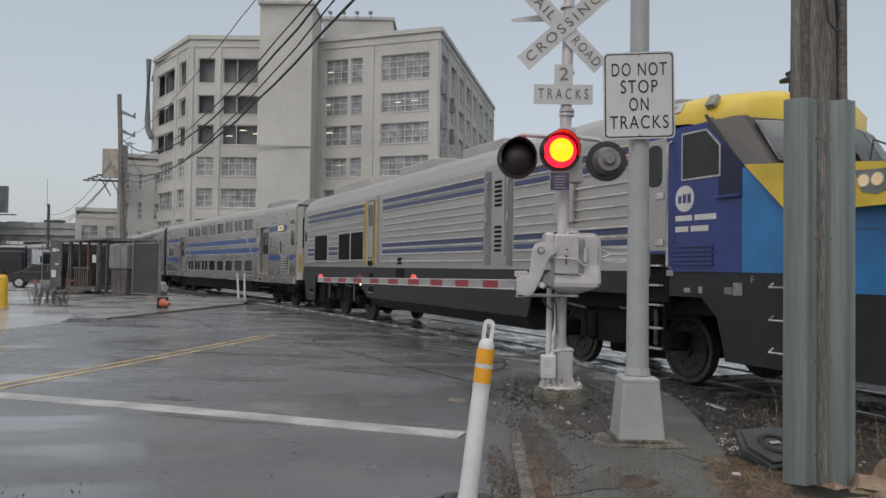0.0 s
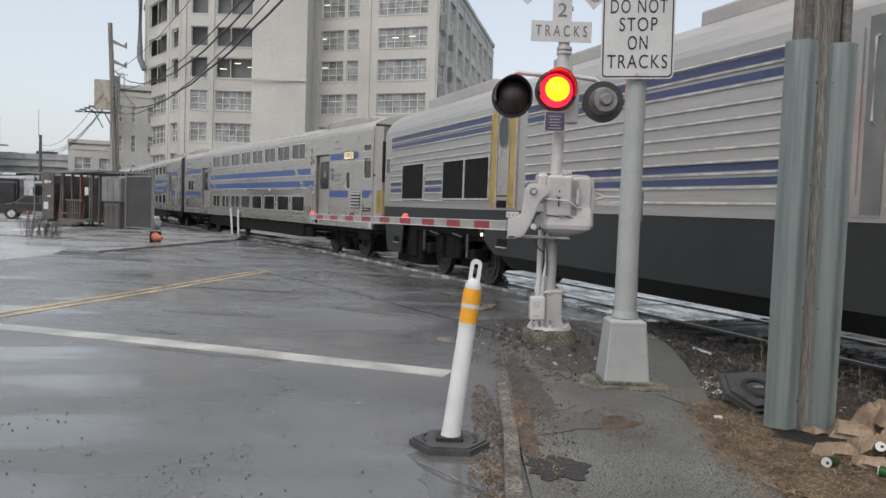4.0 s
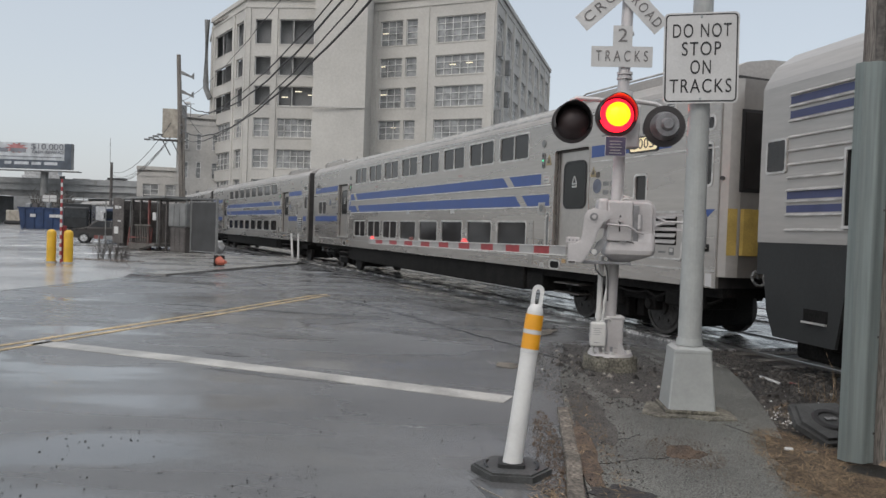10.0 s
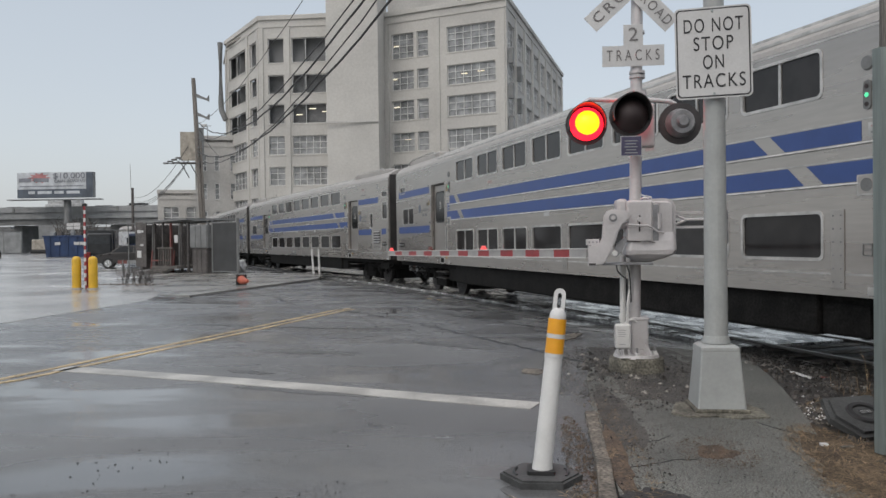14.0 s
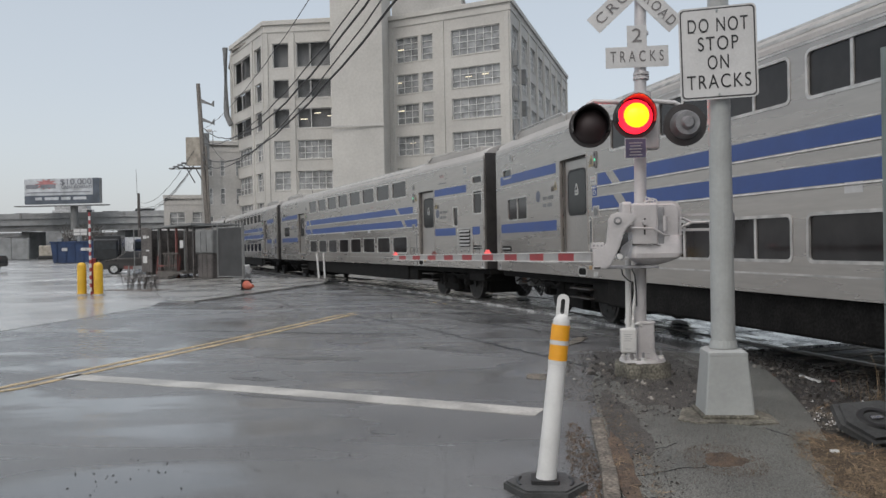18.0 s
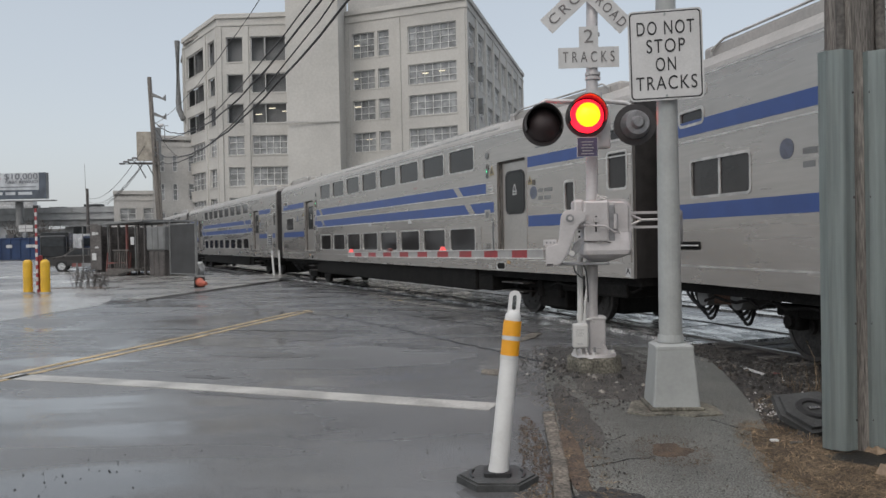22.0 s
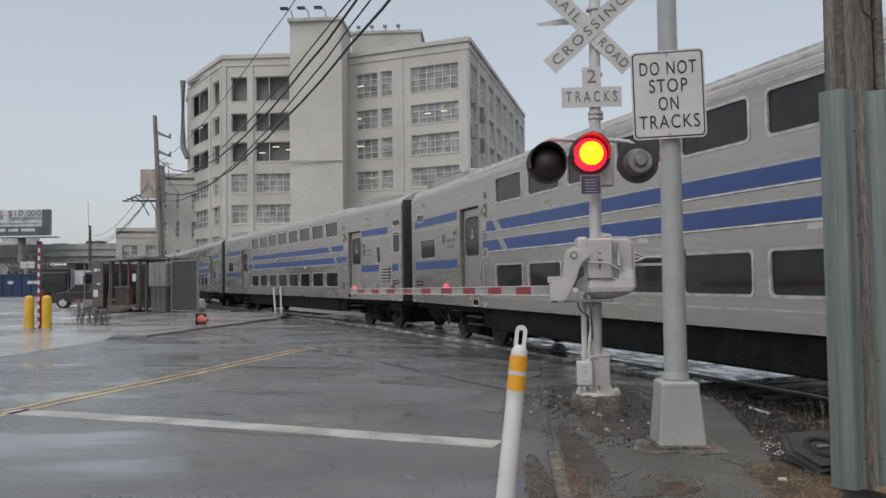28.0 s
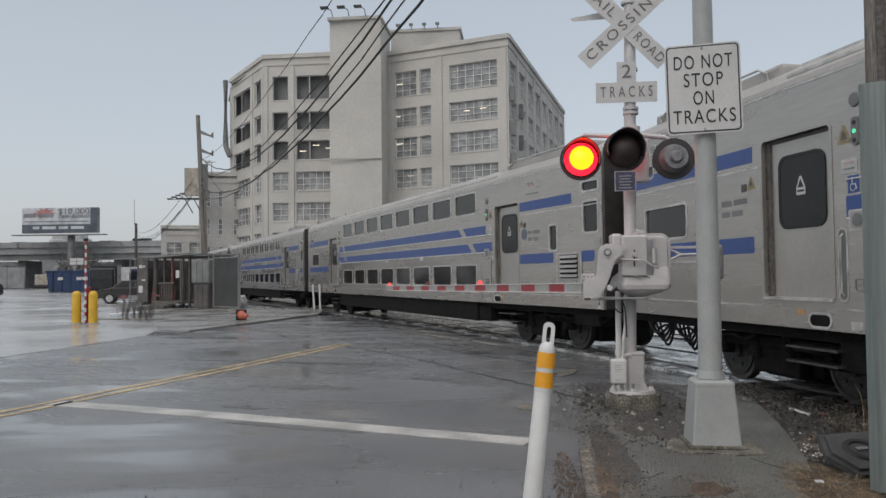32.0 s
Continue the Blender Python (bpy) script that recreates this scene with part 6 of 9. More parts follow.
def crossing_signal():
    sig = thing("crossing_signal", pose(*SIG, 0), "aluminium-painted level crossing signal with crossbuck, flashing lights and lowered gate", "crossing signal")
    rj = random.Random(77)
    bm = NB()
    tube(bm, (-0.015, 0.02, -0.1), (-0.015, 0.02, 0.20), 0.315, 0.295, 22)
    bmesh.ops.bevel(bm, geom=[e for e in bm.edges if all(v.co.z > 0.1 for v in e.verts)], offset=0.02, segments=2, affect="EDGES")
    for v in bm.verts:
        v.co += V(rj.uniform(-0.012, 0.012), rj.uniform(-0.012, 0.012), rj.uniform(-0.012, 0.004))
    part("foundation", bm, "old_concrete", sig, "round concrete foundation")
    bm = tube(NB(), (-0.02, 0, 0.19), (-0.02, 0, 0.225), 0.25, 0.24, 28)
    fl = part("base_flange", bm, "silver_paint", sig)
    for k in range(4):
        a = radians(40 + 90 * k)
        c, n = V(math.cos(a), math.sin(a), 0), V(-math.sin(a), math.cos(a), 0) * 0.012
        bm = NB()
        tri = [c * 0.10 + V(-0.02, 0, 0.225), c * 0.23 + V(-0.02, 0, 0.225), c * 0.10 + V(-0.02, 0, 0.40)]
        lo_, hi_ = [bm.verts.new(p - n) for p in tri], [bm.verts.new(p + n) for p in tri]
        bm.faces.new(lo_)
        bm.faces.new(hi_[::-1])
        for i in range(3):
            bm.faces.new((lo_[i], hi_[i], hi_[(i + 1) % 3], lo_[(i + 1) % 3]))
        bmesh.ops.recalc_face_normals(bm, faces=bm.faces[:])
        part("gusset", bm, "silver_paint", fl)
        b = radians(85 + 90 * k)
        bx, by = 0.20 * math.cos(b) - 0.02, 0.20 * math.sin(b)
        bolt = part("anchor_bolt", tube(NB(), (bx, by, 0.22), (bx, by, 0.31), 0.014, seg=8), "lamp_back", fl)
        part("nut", tube(NB(), (bx, by, 0.225), (bx, by, 0.255), 0.028, seg=6), "white", bolt)
    bm = box(NB(), -0.08, 0.105, -0.10, 0.13, 0.22, 0.62, 0.02)
    jb = part("junction_base", bm, "silver_paint", sig, "cast junction box base")
    part("cap", box(NB(), -0.088, 0.113, -0.108, 0.138, 0.60, 0.63, 0.008), "silver_paint", jb)
    part("door_seam", box(NB(), -0.05, 0.085, -0.103, -0.099, 0.28, 0.284), "lamp_back", jb)
    tb = part("terminal_box", box(NB(), -0.270, -0.098, -0.20, -0.10, 0.30, 0.568, 0.022), "white", sig, "white painted terminal box")
    part("cover_seam", ring_x(NB(), rounded(-0.19, -0.11, 0.33, 0.54, 0.02), rounded(-0.195, -0.105, 0.325, 0.545, 0.024), -0.273, -0.270), "lamp_back", tb)
    for k in range(3):
        part("cable", pipe(NB(), [(-0.235 + 0.055 * k, -0.15, 0.31), (-0.24 + 0.06 * k, -0.165, 0.27), (-0.225 + 0.055 * k, -0.16, 0.235), (-0.20 + 0.05 * k, -0.12, 0.222)], 0.013, 6), "white", tb)
    for k in range(4):
        part("label_line", box(NB(), -0.235, -0.15 - 0.015 * (k % 2), -0.2025, -0.1995, 0.50 - k * 0.022, 0.505 - k * 0.022), "lamp_back", tb)
    part("label_line", box(NB(), -0.225, -0.16, -0.2025, -0.1995, 0.345, 0.351), "lamp_back", tb)
    bm = tube(NB(), (-0.035, 0, 0.6), (0.04, 0, 4.9), 0.067, 0.063, 24)
    part("mast", bm, "silver_paint", sig)
    cd = part("conduit", tube(NB(), (-0.167, -0.05, 0.54), (-0.160, -0.05, 1.30), 0.032, seg=12), "white", sig)
    part("coupling", tube(NB(), (-0.167, -0.05, 0.60), (-0.1665, -0.05, 0.66), 0.040, seg=12), "white", cd)
    part("hose", pipe(NB(), [(-0.125, -0.12, 0.56), (-0.130, -0.14, 0.66), (-0.125, -0.14, 0.78), (-0.100, -0.12, 0.92), (-0.095, -0.10, 1.25)], 0.016, 8), "white", cd)
    part("hose", pipe(NB(), [(-0.15, -0.12, 0.57), (-0.12, -0.13, 0.605), (-0.07, -0.12, 0.61), (-0.03, -0.10, 0.58)], 0.014, 8), "white", cd)
    # gate mechanism: front casting, rounded rear cover, bulging lower shell, swan-neck arm bracket
    bm = box(NB(), -0.145, 0.128, -0.30, 0.02, 1.455, 1.905, 0.022)
    mech = part("gate_mechanism", bm, "silver_paint", sig, "cast gate mechanism housing")
    bm = box(NB(), -0.245, -0.13, -0.25, 0.02, 1.60, 1.925, 0.03)
    part("shaft_housing", bm, "silver_paint", mech)
    bm = plate_y(NB(), rounded(0.02, 0.385, 1.30, 1.925, 0.11, 8), -0.235, 0.20)
    bmesh.ops.bevel(bm, geom=[e for e in bm.edges if abs(e.verts[0].co.y - e.verts[1].co.y) < 1e-4], offset=0.045, segments=3, affect="EDGES")
    part("motor_cover", bm, "silver_paint", mech)
    # lower shell: wider at the front, tapering to the chute
    bm = NB()
    rows = []
    for z, x0, x1, y0 in ((1.56, -0.10, 0.375, -0.262), (1.47, -0.145, 0.38, -0.285), (1.37, -0.155, 0.38, -0.30), (1.325, -0.15, 0.36, -0.295), (1.285, -0.10, 0.27, -0.255), (1.243, -0.04, 0.13, -0.19)):
        cx, cy, hx, hy = (x0 + x1) / 2, (y0 + 0.14) / 2, (x1 - x0) / 2, (0.14 - y0) / 2
        rows.append([bm.verts.new((cx + px, cy + py, z)) for px, py in rounded(-hx, hx, -hy, hy, 0.055, 5)])
    for a, b in zip(rows, rows[1:]):
        for i in range(len(a)):
            bm.faces.new((a[i], a[(i + 1) % len(a)], b[(i + 1) % len(a)], b[i]))
    bm.faces.new(rows[0])
    bm.faces.new(rows[-1])
    bmesh.ops.recalc_face_normals(bm, faces=bm.faces[:])
    part("lower_shell", bm, "silver_paint", mech)
    part("base_plate", box(NB(), -0.525, 0.125, -0.30, -0.02, 1.212, 1.240, 0.006), "lamp_back", mech)
    neck = [(-0.128, 1.700), (-0.128, 1.785), (-0.235, 1.800), (-0.303, 1.812), (-0.362, 1.792), (-0.393, 1.740), (-0.402, 1.66), (-0.418, 1.50), (-0.440, 1.455), (-0.475, 1.434), (-0.562, 1.424), (-0.564, 1.262), (-0.53, 1.225), (-0.43, 1.215), (-0.385, 1.245), (-0.345, 1.315), (-0.283, 1.452), (-0.245, 1.570), (-0.206, 1.640)]
    bm = plate_y(NB(), neck, -0.395, -0.315)
    bmesh.ops.bevel(bm, geom=[e for e in bm.edges if abs(e.verts[0].co.y - e.verts[1].co.y) < 1e-4], offset=0.014, segments=2, affect="EDGES")
    nk = part("arm_bracket", bm, "silver_paint", mech, "swan-neck gate arm bracket")
    part("hub", tube(NB(), (-0.303, -0.402, 1.718), (-0.303, -0.30, 1.718), 0.062, seg=24), "silver_paint", nk)
    part("hub_recess", tube(NB(), (-0.303, -0.406, 1.718), (-0.303, -0.395, 1.718), 0.044, seg=20), "lamp_back", nk)
    part("hub_bolt", tube(NB(), (-0.303, -0.430, 1.718), (-0.303, -0.40, 1.718), 0.024, seg=6), "silver_paint", nk)
    part("socket", box(NB(), -0.566, -0.475, -0.40, -0.30, 1.208, 1.246, 0.004), "silver_paint", nk)
    part("socket_hole", box(NB(), -0.556, -0.487, -0.403, -0.395, 1.216, 1.238), "hood_grey", nk)
    tk = part("arm_saddle", box(NB(), -0.575, -0.44, -0.33, -0.22, 1.43, 1.495, 0.006), "silver_paint", nk)
    for k in range(3):
        part("saddle_hole", tube(NB(), (-0.548 + 0.04 * k, -0.333, 1.462), (-0.548 + 0.04 * k, -0.328, 1.462), 0.010, seg=10), "lamp_back", tk)
    part("stop_knob", tube(NB(), (-0.288, -0.40, 1.345), (-0.288, -0.28, 1.345), 0.030, seg=14), "white", mech)
    part("crank_arm", plate_y(NB(), [(-0.25, 1.45), (-0.16, 1.52), (-0.145, 1.49), (-0.20, 1.36), (-0.26, 1.30), (-0.30, 1.32)], -0.31, -0.28), "lamp_back", mech)
    rod = pipe(NB(), [(-0.205, -0.34, 1.650), (-0.10, -0.345, 1.640), (0.065, -0.345, 1.632), (0.120, -0.335, 1.605), (0.172, -0.325, 1.568), (0.240, -0.30, 1.555)], 0.011, 8)
    part("latch_rod", rod, "silver_paint", mech)
    part("hasp_strip", box(NB(), 0.128, 0.190, -0.285, -0.20, 1.435, 1.858, 0.006), "lamp_back", mech)
    part("hasp", tube(NB(), (0.195, -0.26, 1.60), (0.195, -0.26, 1.76), 0.030, seg=12), "silver_paint", mech)
    part("lock_dot", tube(NB(), (-0.012, -0.306, 1.735), (-0.012, -0.298, 1.735), 0.010, seg=10), "black", mech)
    part("lock_knob", tube(NB(), (-0.015, -0.335, 1.694), (-0.015, -0.298, 1.694), 0.022, 0.026, 14), "silver_paint", mech)
    part("lock_stem", box(NB(), -0.023, -0.008, -0.312, -0.298, 1.57, 1.68), "hood_grey", mech)
    part("seam_strip", pipe(NB(), [(-0.145, -0.308, 1.472), (-0.02, -0.312, 1.462), (0.06, -0.312, 1.468), (0.145, -0.306, 1.450)], 0.006, 6), "hood_grey", mech)
    part("hook", pipe(NB(), [(0.0, -0.312, 1.468), (0.015, -0.325, 1.455), (0.045, -0.325, 1.458), (0.06, -0.312, 1.466)], 0.007, 6), "lamp_back", mech)
    for pts in (((0.02, -0.10, 1.90), (0.03, -0.13, 1.975), (0.07, -0.14, 1.955), (0.085, -0.10, 1.91)), ((0.05, -0.08, 1.90), (0.09, -0.11, 1.96), (0.14, -0.10, 1.945), (0.16, -0.05, 1.91)), ((0.0, -0.12, 1.90), (0.05, -0.16, 1.94), (0.11, -0.16, 1.93))):
        part("cable", pipe(NB(), pts, 0.010, 6), "white", mech)
    part("cable", pipe(NB(), [(-0.255, -0.25, 1.21), (-0.245, -0.25, 1.15), (-0.19, -0.22, 1.09), (-0.14, -0.18, 1.06), (-0.12, -0.15, 0.96)], 0.008, 6), "wire", mech)
    part("cable", pipe(NB(), [(-0.145, -0.22, 1.21), (-0.115, -0.22, 1.14), (-0.10, -0.18, 1.02), (-0.085, -0.12, 0.80)], 0.008, 6), "wire", mech)
    # counterweight frame reaching back past the sign post
    for z in (1.775, 1.615):
        part("counterweight_arm", box(NB(), 0.36, 0.96, -0.03, 0.03, z - 0.014, z + 0.014), "silver_paint", mech)
    for pts in (((0.37, -0.02, 1.765), (0.44, -0.02, 1.735), (0.52, -0.02, 1.700)), ((0.37, -0.02, 1.625), (0.44, -0.02, 1.655), (0.52, -0.02, 1.690)), ((0.50, -0.02, 1.695), (0.92, -0.02, 1.695))):
        part("brace", pipe(NB(), pts, 0.016, 6), "silver_paint", mech)
    part("counterweight", box(NB(), 0.80, 0.97, -0.08, 0.08, 1.42, 1.80, 0.03), "lamp_back", mech)
    # gate arm: red and white, out over the road
    d = Vector((ARM_TIP[0] - (SIG[0] - 0.55), ARM_TIP[1] - (SIG[1] - 0.35), 0))
    n_seg, ln = 19, d.length
    arm = thing("gate_arm", None)
    arm.parent = sig
    arm.matrix_basis = Matrix.Translation((-0.57, -0.35, 1.345)) @ Matrix.Rotation(math.atan2(d.y, d.x), 4, "Z") @ Matrix.Rotation(-math.atan2(ARM_TIP[2] - 1.345, ln), 4, "Y")
    for k in range(n_seg):
        a, b = ln * k / n_seg, ln * (k + 1) / n_seg
        h = 0.044 - 0.012 * k / n_seg
        part("stripe", box(NB(), a, b, -0.02, 0.02, -h, h), "red" if k % 2 else "arm_white", arm)
    for sg in (-1, 1):
        rail = [(0, sg * 0.044), (ln, sg * 0.032), (ln, sg * 0.041), (0, sg * 0.054)]
        part("arm_rail", plate_y(NB(), rail if sg > 0 else rail[::-1], -0.028, 0.028), "white", arm)
    for f, lit in ((0.40, 1), (0.70, 0), (0.985, 1)):
        h = 0.044 - 0.012 * f
        al = part("arm_light", box(NB(), ln * f - 0.050, ln * f + 0.050, -0.03, 0.03, h + 0.008, h + 0.032, 0.008), "arm_lamp" if lit else "faded_red", arm, "small red gate arm light" if lit else "small unlit gate arm light")
        part("lamp_top", box(NB(), ln * f - 0.032, ln * f + 0.032, -0.025, 0.025, h + 0.032, h + 0.062, 0.012), "arm_lamp" if lit else "faded_red", al)
    # lamps on their cross arm
    bm = NB()
    pipe(bm, [(0.0, 0.02, 3.02), (-0.50, 0.02, 3.05), (-0.555, 0.02, 3.02), (-0.56, 0.0, 2.93)], 0.026, 8)
    pipe(bm, [(0.04, 0.02, 3.04), (0.38, 0.02, 3.0), (0.45, 0.02, 2.96), (0.47, 0.02, 2.85)], 0.026, 8)
    tube(bm, (0.02, 0, 2.95), (0.02, 0, 3.12), 0.10, seg=20)
    part("cross_arm", bm, "silver_paint", sig)
    flasher(sig, -0.545, -0.08, 2.76, True, "side")
    flasher(sig, -0.08, -0.18, 2.83, True, "middle")
    flasher(sig, 0.47, -0.04, 2.75, False, "away")
    part("junction_box", box(NB(), -0.08, 0.20, -0.06, 0.10, 2.50, 2.98, 0.02), "silver_paint", sig)
    nt = part("notice_plate", plate_y(NB(), [(-0.195, 2.385), (0.03, 2.385), (0.03, 2.60), (-0.195, 2.60)], -0.23, -0.225), "sign_white", sig, "small blue notice plate")
    part("notice_field", plate_y(NB(), [(-0.188, 2.392), (0.023, 2.392), (0.023, 2.593), (-0.188, 2.593)], -0.2330, -0.2300), "blue_notice", nt)
    part("bracket", box(NB(), -0.10, -0.06, -0.226, -0.02, 2.47, 2.50), "silver_paint", nt)
    for k in range(5):
        part("notice_line", plate_y(NB(), [(-0.15 + 0.01 * (k % 2), 2.415 + k * 0.032), (-0.015 - 0.015 * (k % 2), 2.415 + k * 0.032), (-0.015 - 0.015 * (k % 2), 2.424 + k * 0.032), (-0.15 + 0.01 * (k % 2), 2.424 + k * 0.032)], -0.236, -0.2325), "grey_paint", nt)
    # track count sign
    zc = 3.495
    tc = part("track_sign", plate_y(NB(), [(-0.365, zc - 0.113), (0.30, zc - 0.113), (0.30, zc + 0.113), (0.075, zc + 0.113), (0.075, zc + 0.34), (-0.135, zc + 0.34), (-0.135, zc + 0.113), (-0.365, zc + 0.113)], -0.085, -0.078), "sign_white", sig, "white track count sign")
    lettering("sign_text", "TRACKS", 0.17, tc, Matrix.Translation((-0.033, -0.088, zc)), "sign_grey", width=0.565, gap=1.6)
    lettering("sign_text", "2", 0.21, tc, Matrix.Translation((-0.03, -0.088, zc + 0.225)), "sign_grey", width=0.10)
    for z in (3.26, 3.31, 3.75, 4.15, 4.5):
        part("sign_clamp", tube(NB(), (0.02, 0, z), (0.02, 0, z + 0.03), 0.085, seg=20), "silver_paint", sig)
    # crossbuck
    for ang, txt, y in ((-46, ("RAIL", "ROAD"), -0.092), (42, ("CROSSING",), -0.100)):
        q = Matrix.Translation((-0.04, y, 4.25)) @ Matrix.Rotation(radians(-ang), 4, "Y")
        bm = plate_y(NB(), [(-0.61, -0.102), (0.61, -0.102), (0.61, 0.102), (-0.61, 0.102)], 0.0, 0.006)
        bmesh.ops.transform(bm, matrix=q, verts=bm.verts[:])
        bl = part("crossbuck_blade", bm, "sign_white", sig, "white crossbuck blade with dark letters")
        if len(txt) == 1:
            lettering("sign_text", txt[0], 0.155, bl, q @ Matrix.Translation((0, -0.003, 0)), "sign_grey", width=1.08, gap=1.35)
        else:
            for t, x in ((txt[0], -0.37), (txt[1], 0.37)):
                lettering("sign_text", t, 0.155, bl, q @ Matrix.Translation((x, -0.003, 0)), "sign_grey", width=0.40, gap=1.3)
    for sgn in (-1,):
        bm = plate_y(NB(), [(-0.62, 4.40), (-0.05, 4.49), (-0.05, 4.38), (-0.60, 4.365)], 0.07, 0.076)
        part("crossbuck_back", bm, "sign_white", sig)
    return sig


ARM_TIP = (-2.27, 13.4, 1.285)
crossing_signal()


# ---- the sign post ----
def stop_sign_post():
    st = thing("sign_post", pose(1.675, 6.80, 0), "pale grey steel post carrying a white rectangular traffic sign", "sign post")
    bm = NB()
    prism(bm, [(-0.42, -0.22), (-0.31, -0.33), (-0.06, -0.31), (0.10, -0.38), (0.34, -0.32), (0.36, -0.05), (0.28, 0.22), (0.0, 0.28), (-0.30, 0.22)], -0.05, 0.042)
    part("footing", bm, "old_concrete", st, "rough concrete footing")
    bm = box(NB(), -0.225, 0.225, -0.215, 0.215, 0.04, 0.072, 0.01)
    part("base_plate", bm, "old_concrete", st)
    bm = NB()
    rows = []
    for z, w in ((0.072, 0.197), (0.545, 0.158), (0.552, 0.160), (0.575, 0.158), (0.595, 0.125)):
        rows.append([bm.verts.new((x * w + (0.0 if z > 0.3 else 0), y * w, z)) for x, y in ((-0.93, -1), (0.93, -1), (1, -0.93), (1, 0.93), (0.93, 1), (-0.93, 1), (-1, 0.93), (-1, -0.93))])
    for a, b in zip(rows, rows[1:]):
        for i in range(8):
            bm.faces.new((a[i], a[(i + 1) % 8], b[(i + 1) % 8], b[i]))
    bm.faces.new(rows[-1])
    part("pedestal", bm, "grey_paint", st)
    bm = NB()
    tube(bm, (0, 0, 0.6), (0, 0, 6.2), 0.098, 0.070, 24)
    tube(bm, (0, 0, 0.6), (0, 0, 0.66), 0.115, 0.105, 24)
    part("pole", bm, "grey_paint", st)
    bm = NB()
    for z in (2.85, 3.32):
        tube(bm, (0, 0, z), (0, 0, z + 0.03), 0.10, seg=20)
        box(bm, -0.05, 0.05, -0.125, -0.08, z, z + 0.03)
    part("strap", bm, "galv", st)
    zc, y = 3.043, -0.13
    q = Matrix.Translation((-0.022, 0, zc)) @ Matrix.Rotation(radians(-6), 4, "Z") @ Matrix.Rotation(radians(-1.0), 4, "Y") @ Matrix.Translation((0, 0, -zc))
    def plate(name, w, h, y0, y1, material, parent, label="", r=0.04):
        bm = plate_y(NB(), [(x, z + zc) for x, z in rounded(-w / 2, w / 2, -h / 2, h / 2, r, 5)], y0, y1)
        bmesh.ops.transform(bm, matrix=q, verts=bm.verts[:])
        return part(name, bm, material, parent, label)
    sg = plate("sign", 0.61, 0.762, y, y + 0.004, "sign_white", st, "white rectangular traffic sign with black words")
    plate("border", 0.585, 0.737, y - 0.0015, y, "letter", sg, r=0.034)
    plate("field", 0.562, 0.714, y - 0.003, y - 0.0012, "sign_white", sg, r=0.028)
    for t, z, w in (("DO NOT", 0.222, 0.470), ("STOP", 0.070, 0.315), ("ON", -0.085, 0.165), ("TRACKS", -0.242, 0.50)):
        lettering("sign_text", t, 0.165, sg, q @ Matrix.Translation((0, y - 0.005, zc + z)), width=w, gap=1.18)
    for z in (0.345, -0.345):
        bm = tube(NB(), (0, y - 0.012, zc + z), (0, y, zc + z), 0.010, seg=10)
        bmesh.ops.transform(bm, matrix=q, verts=bm.verts[:])
        part("bolt", bm, "galv", sg)
    return st


stop_sign_post()


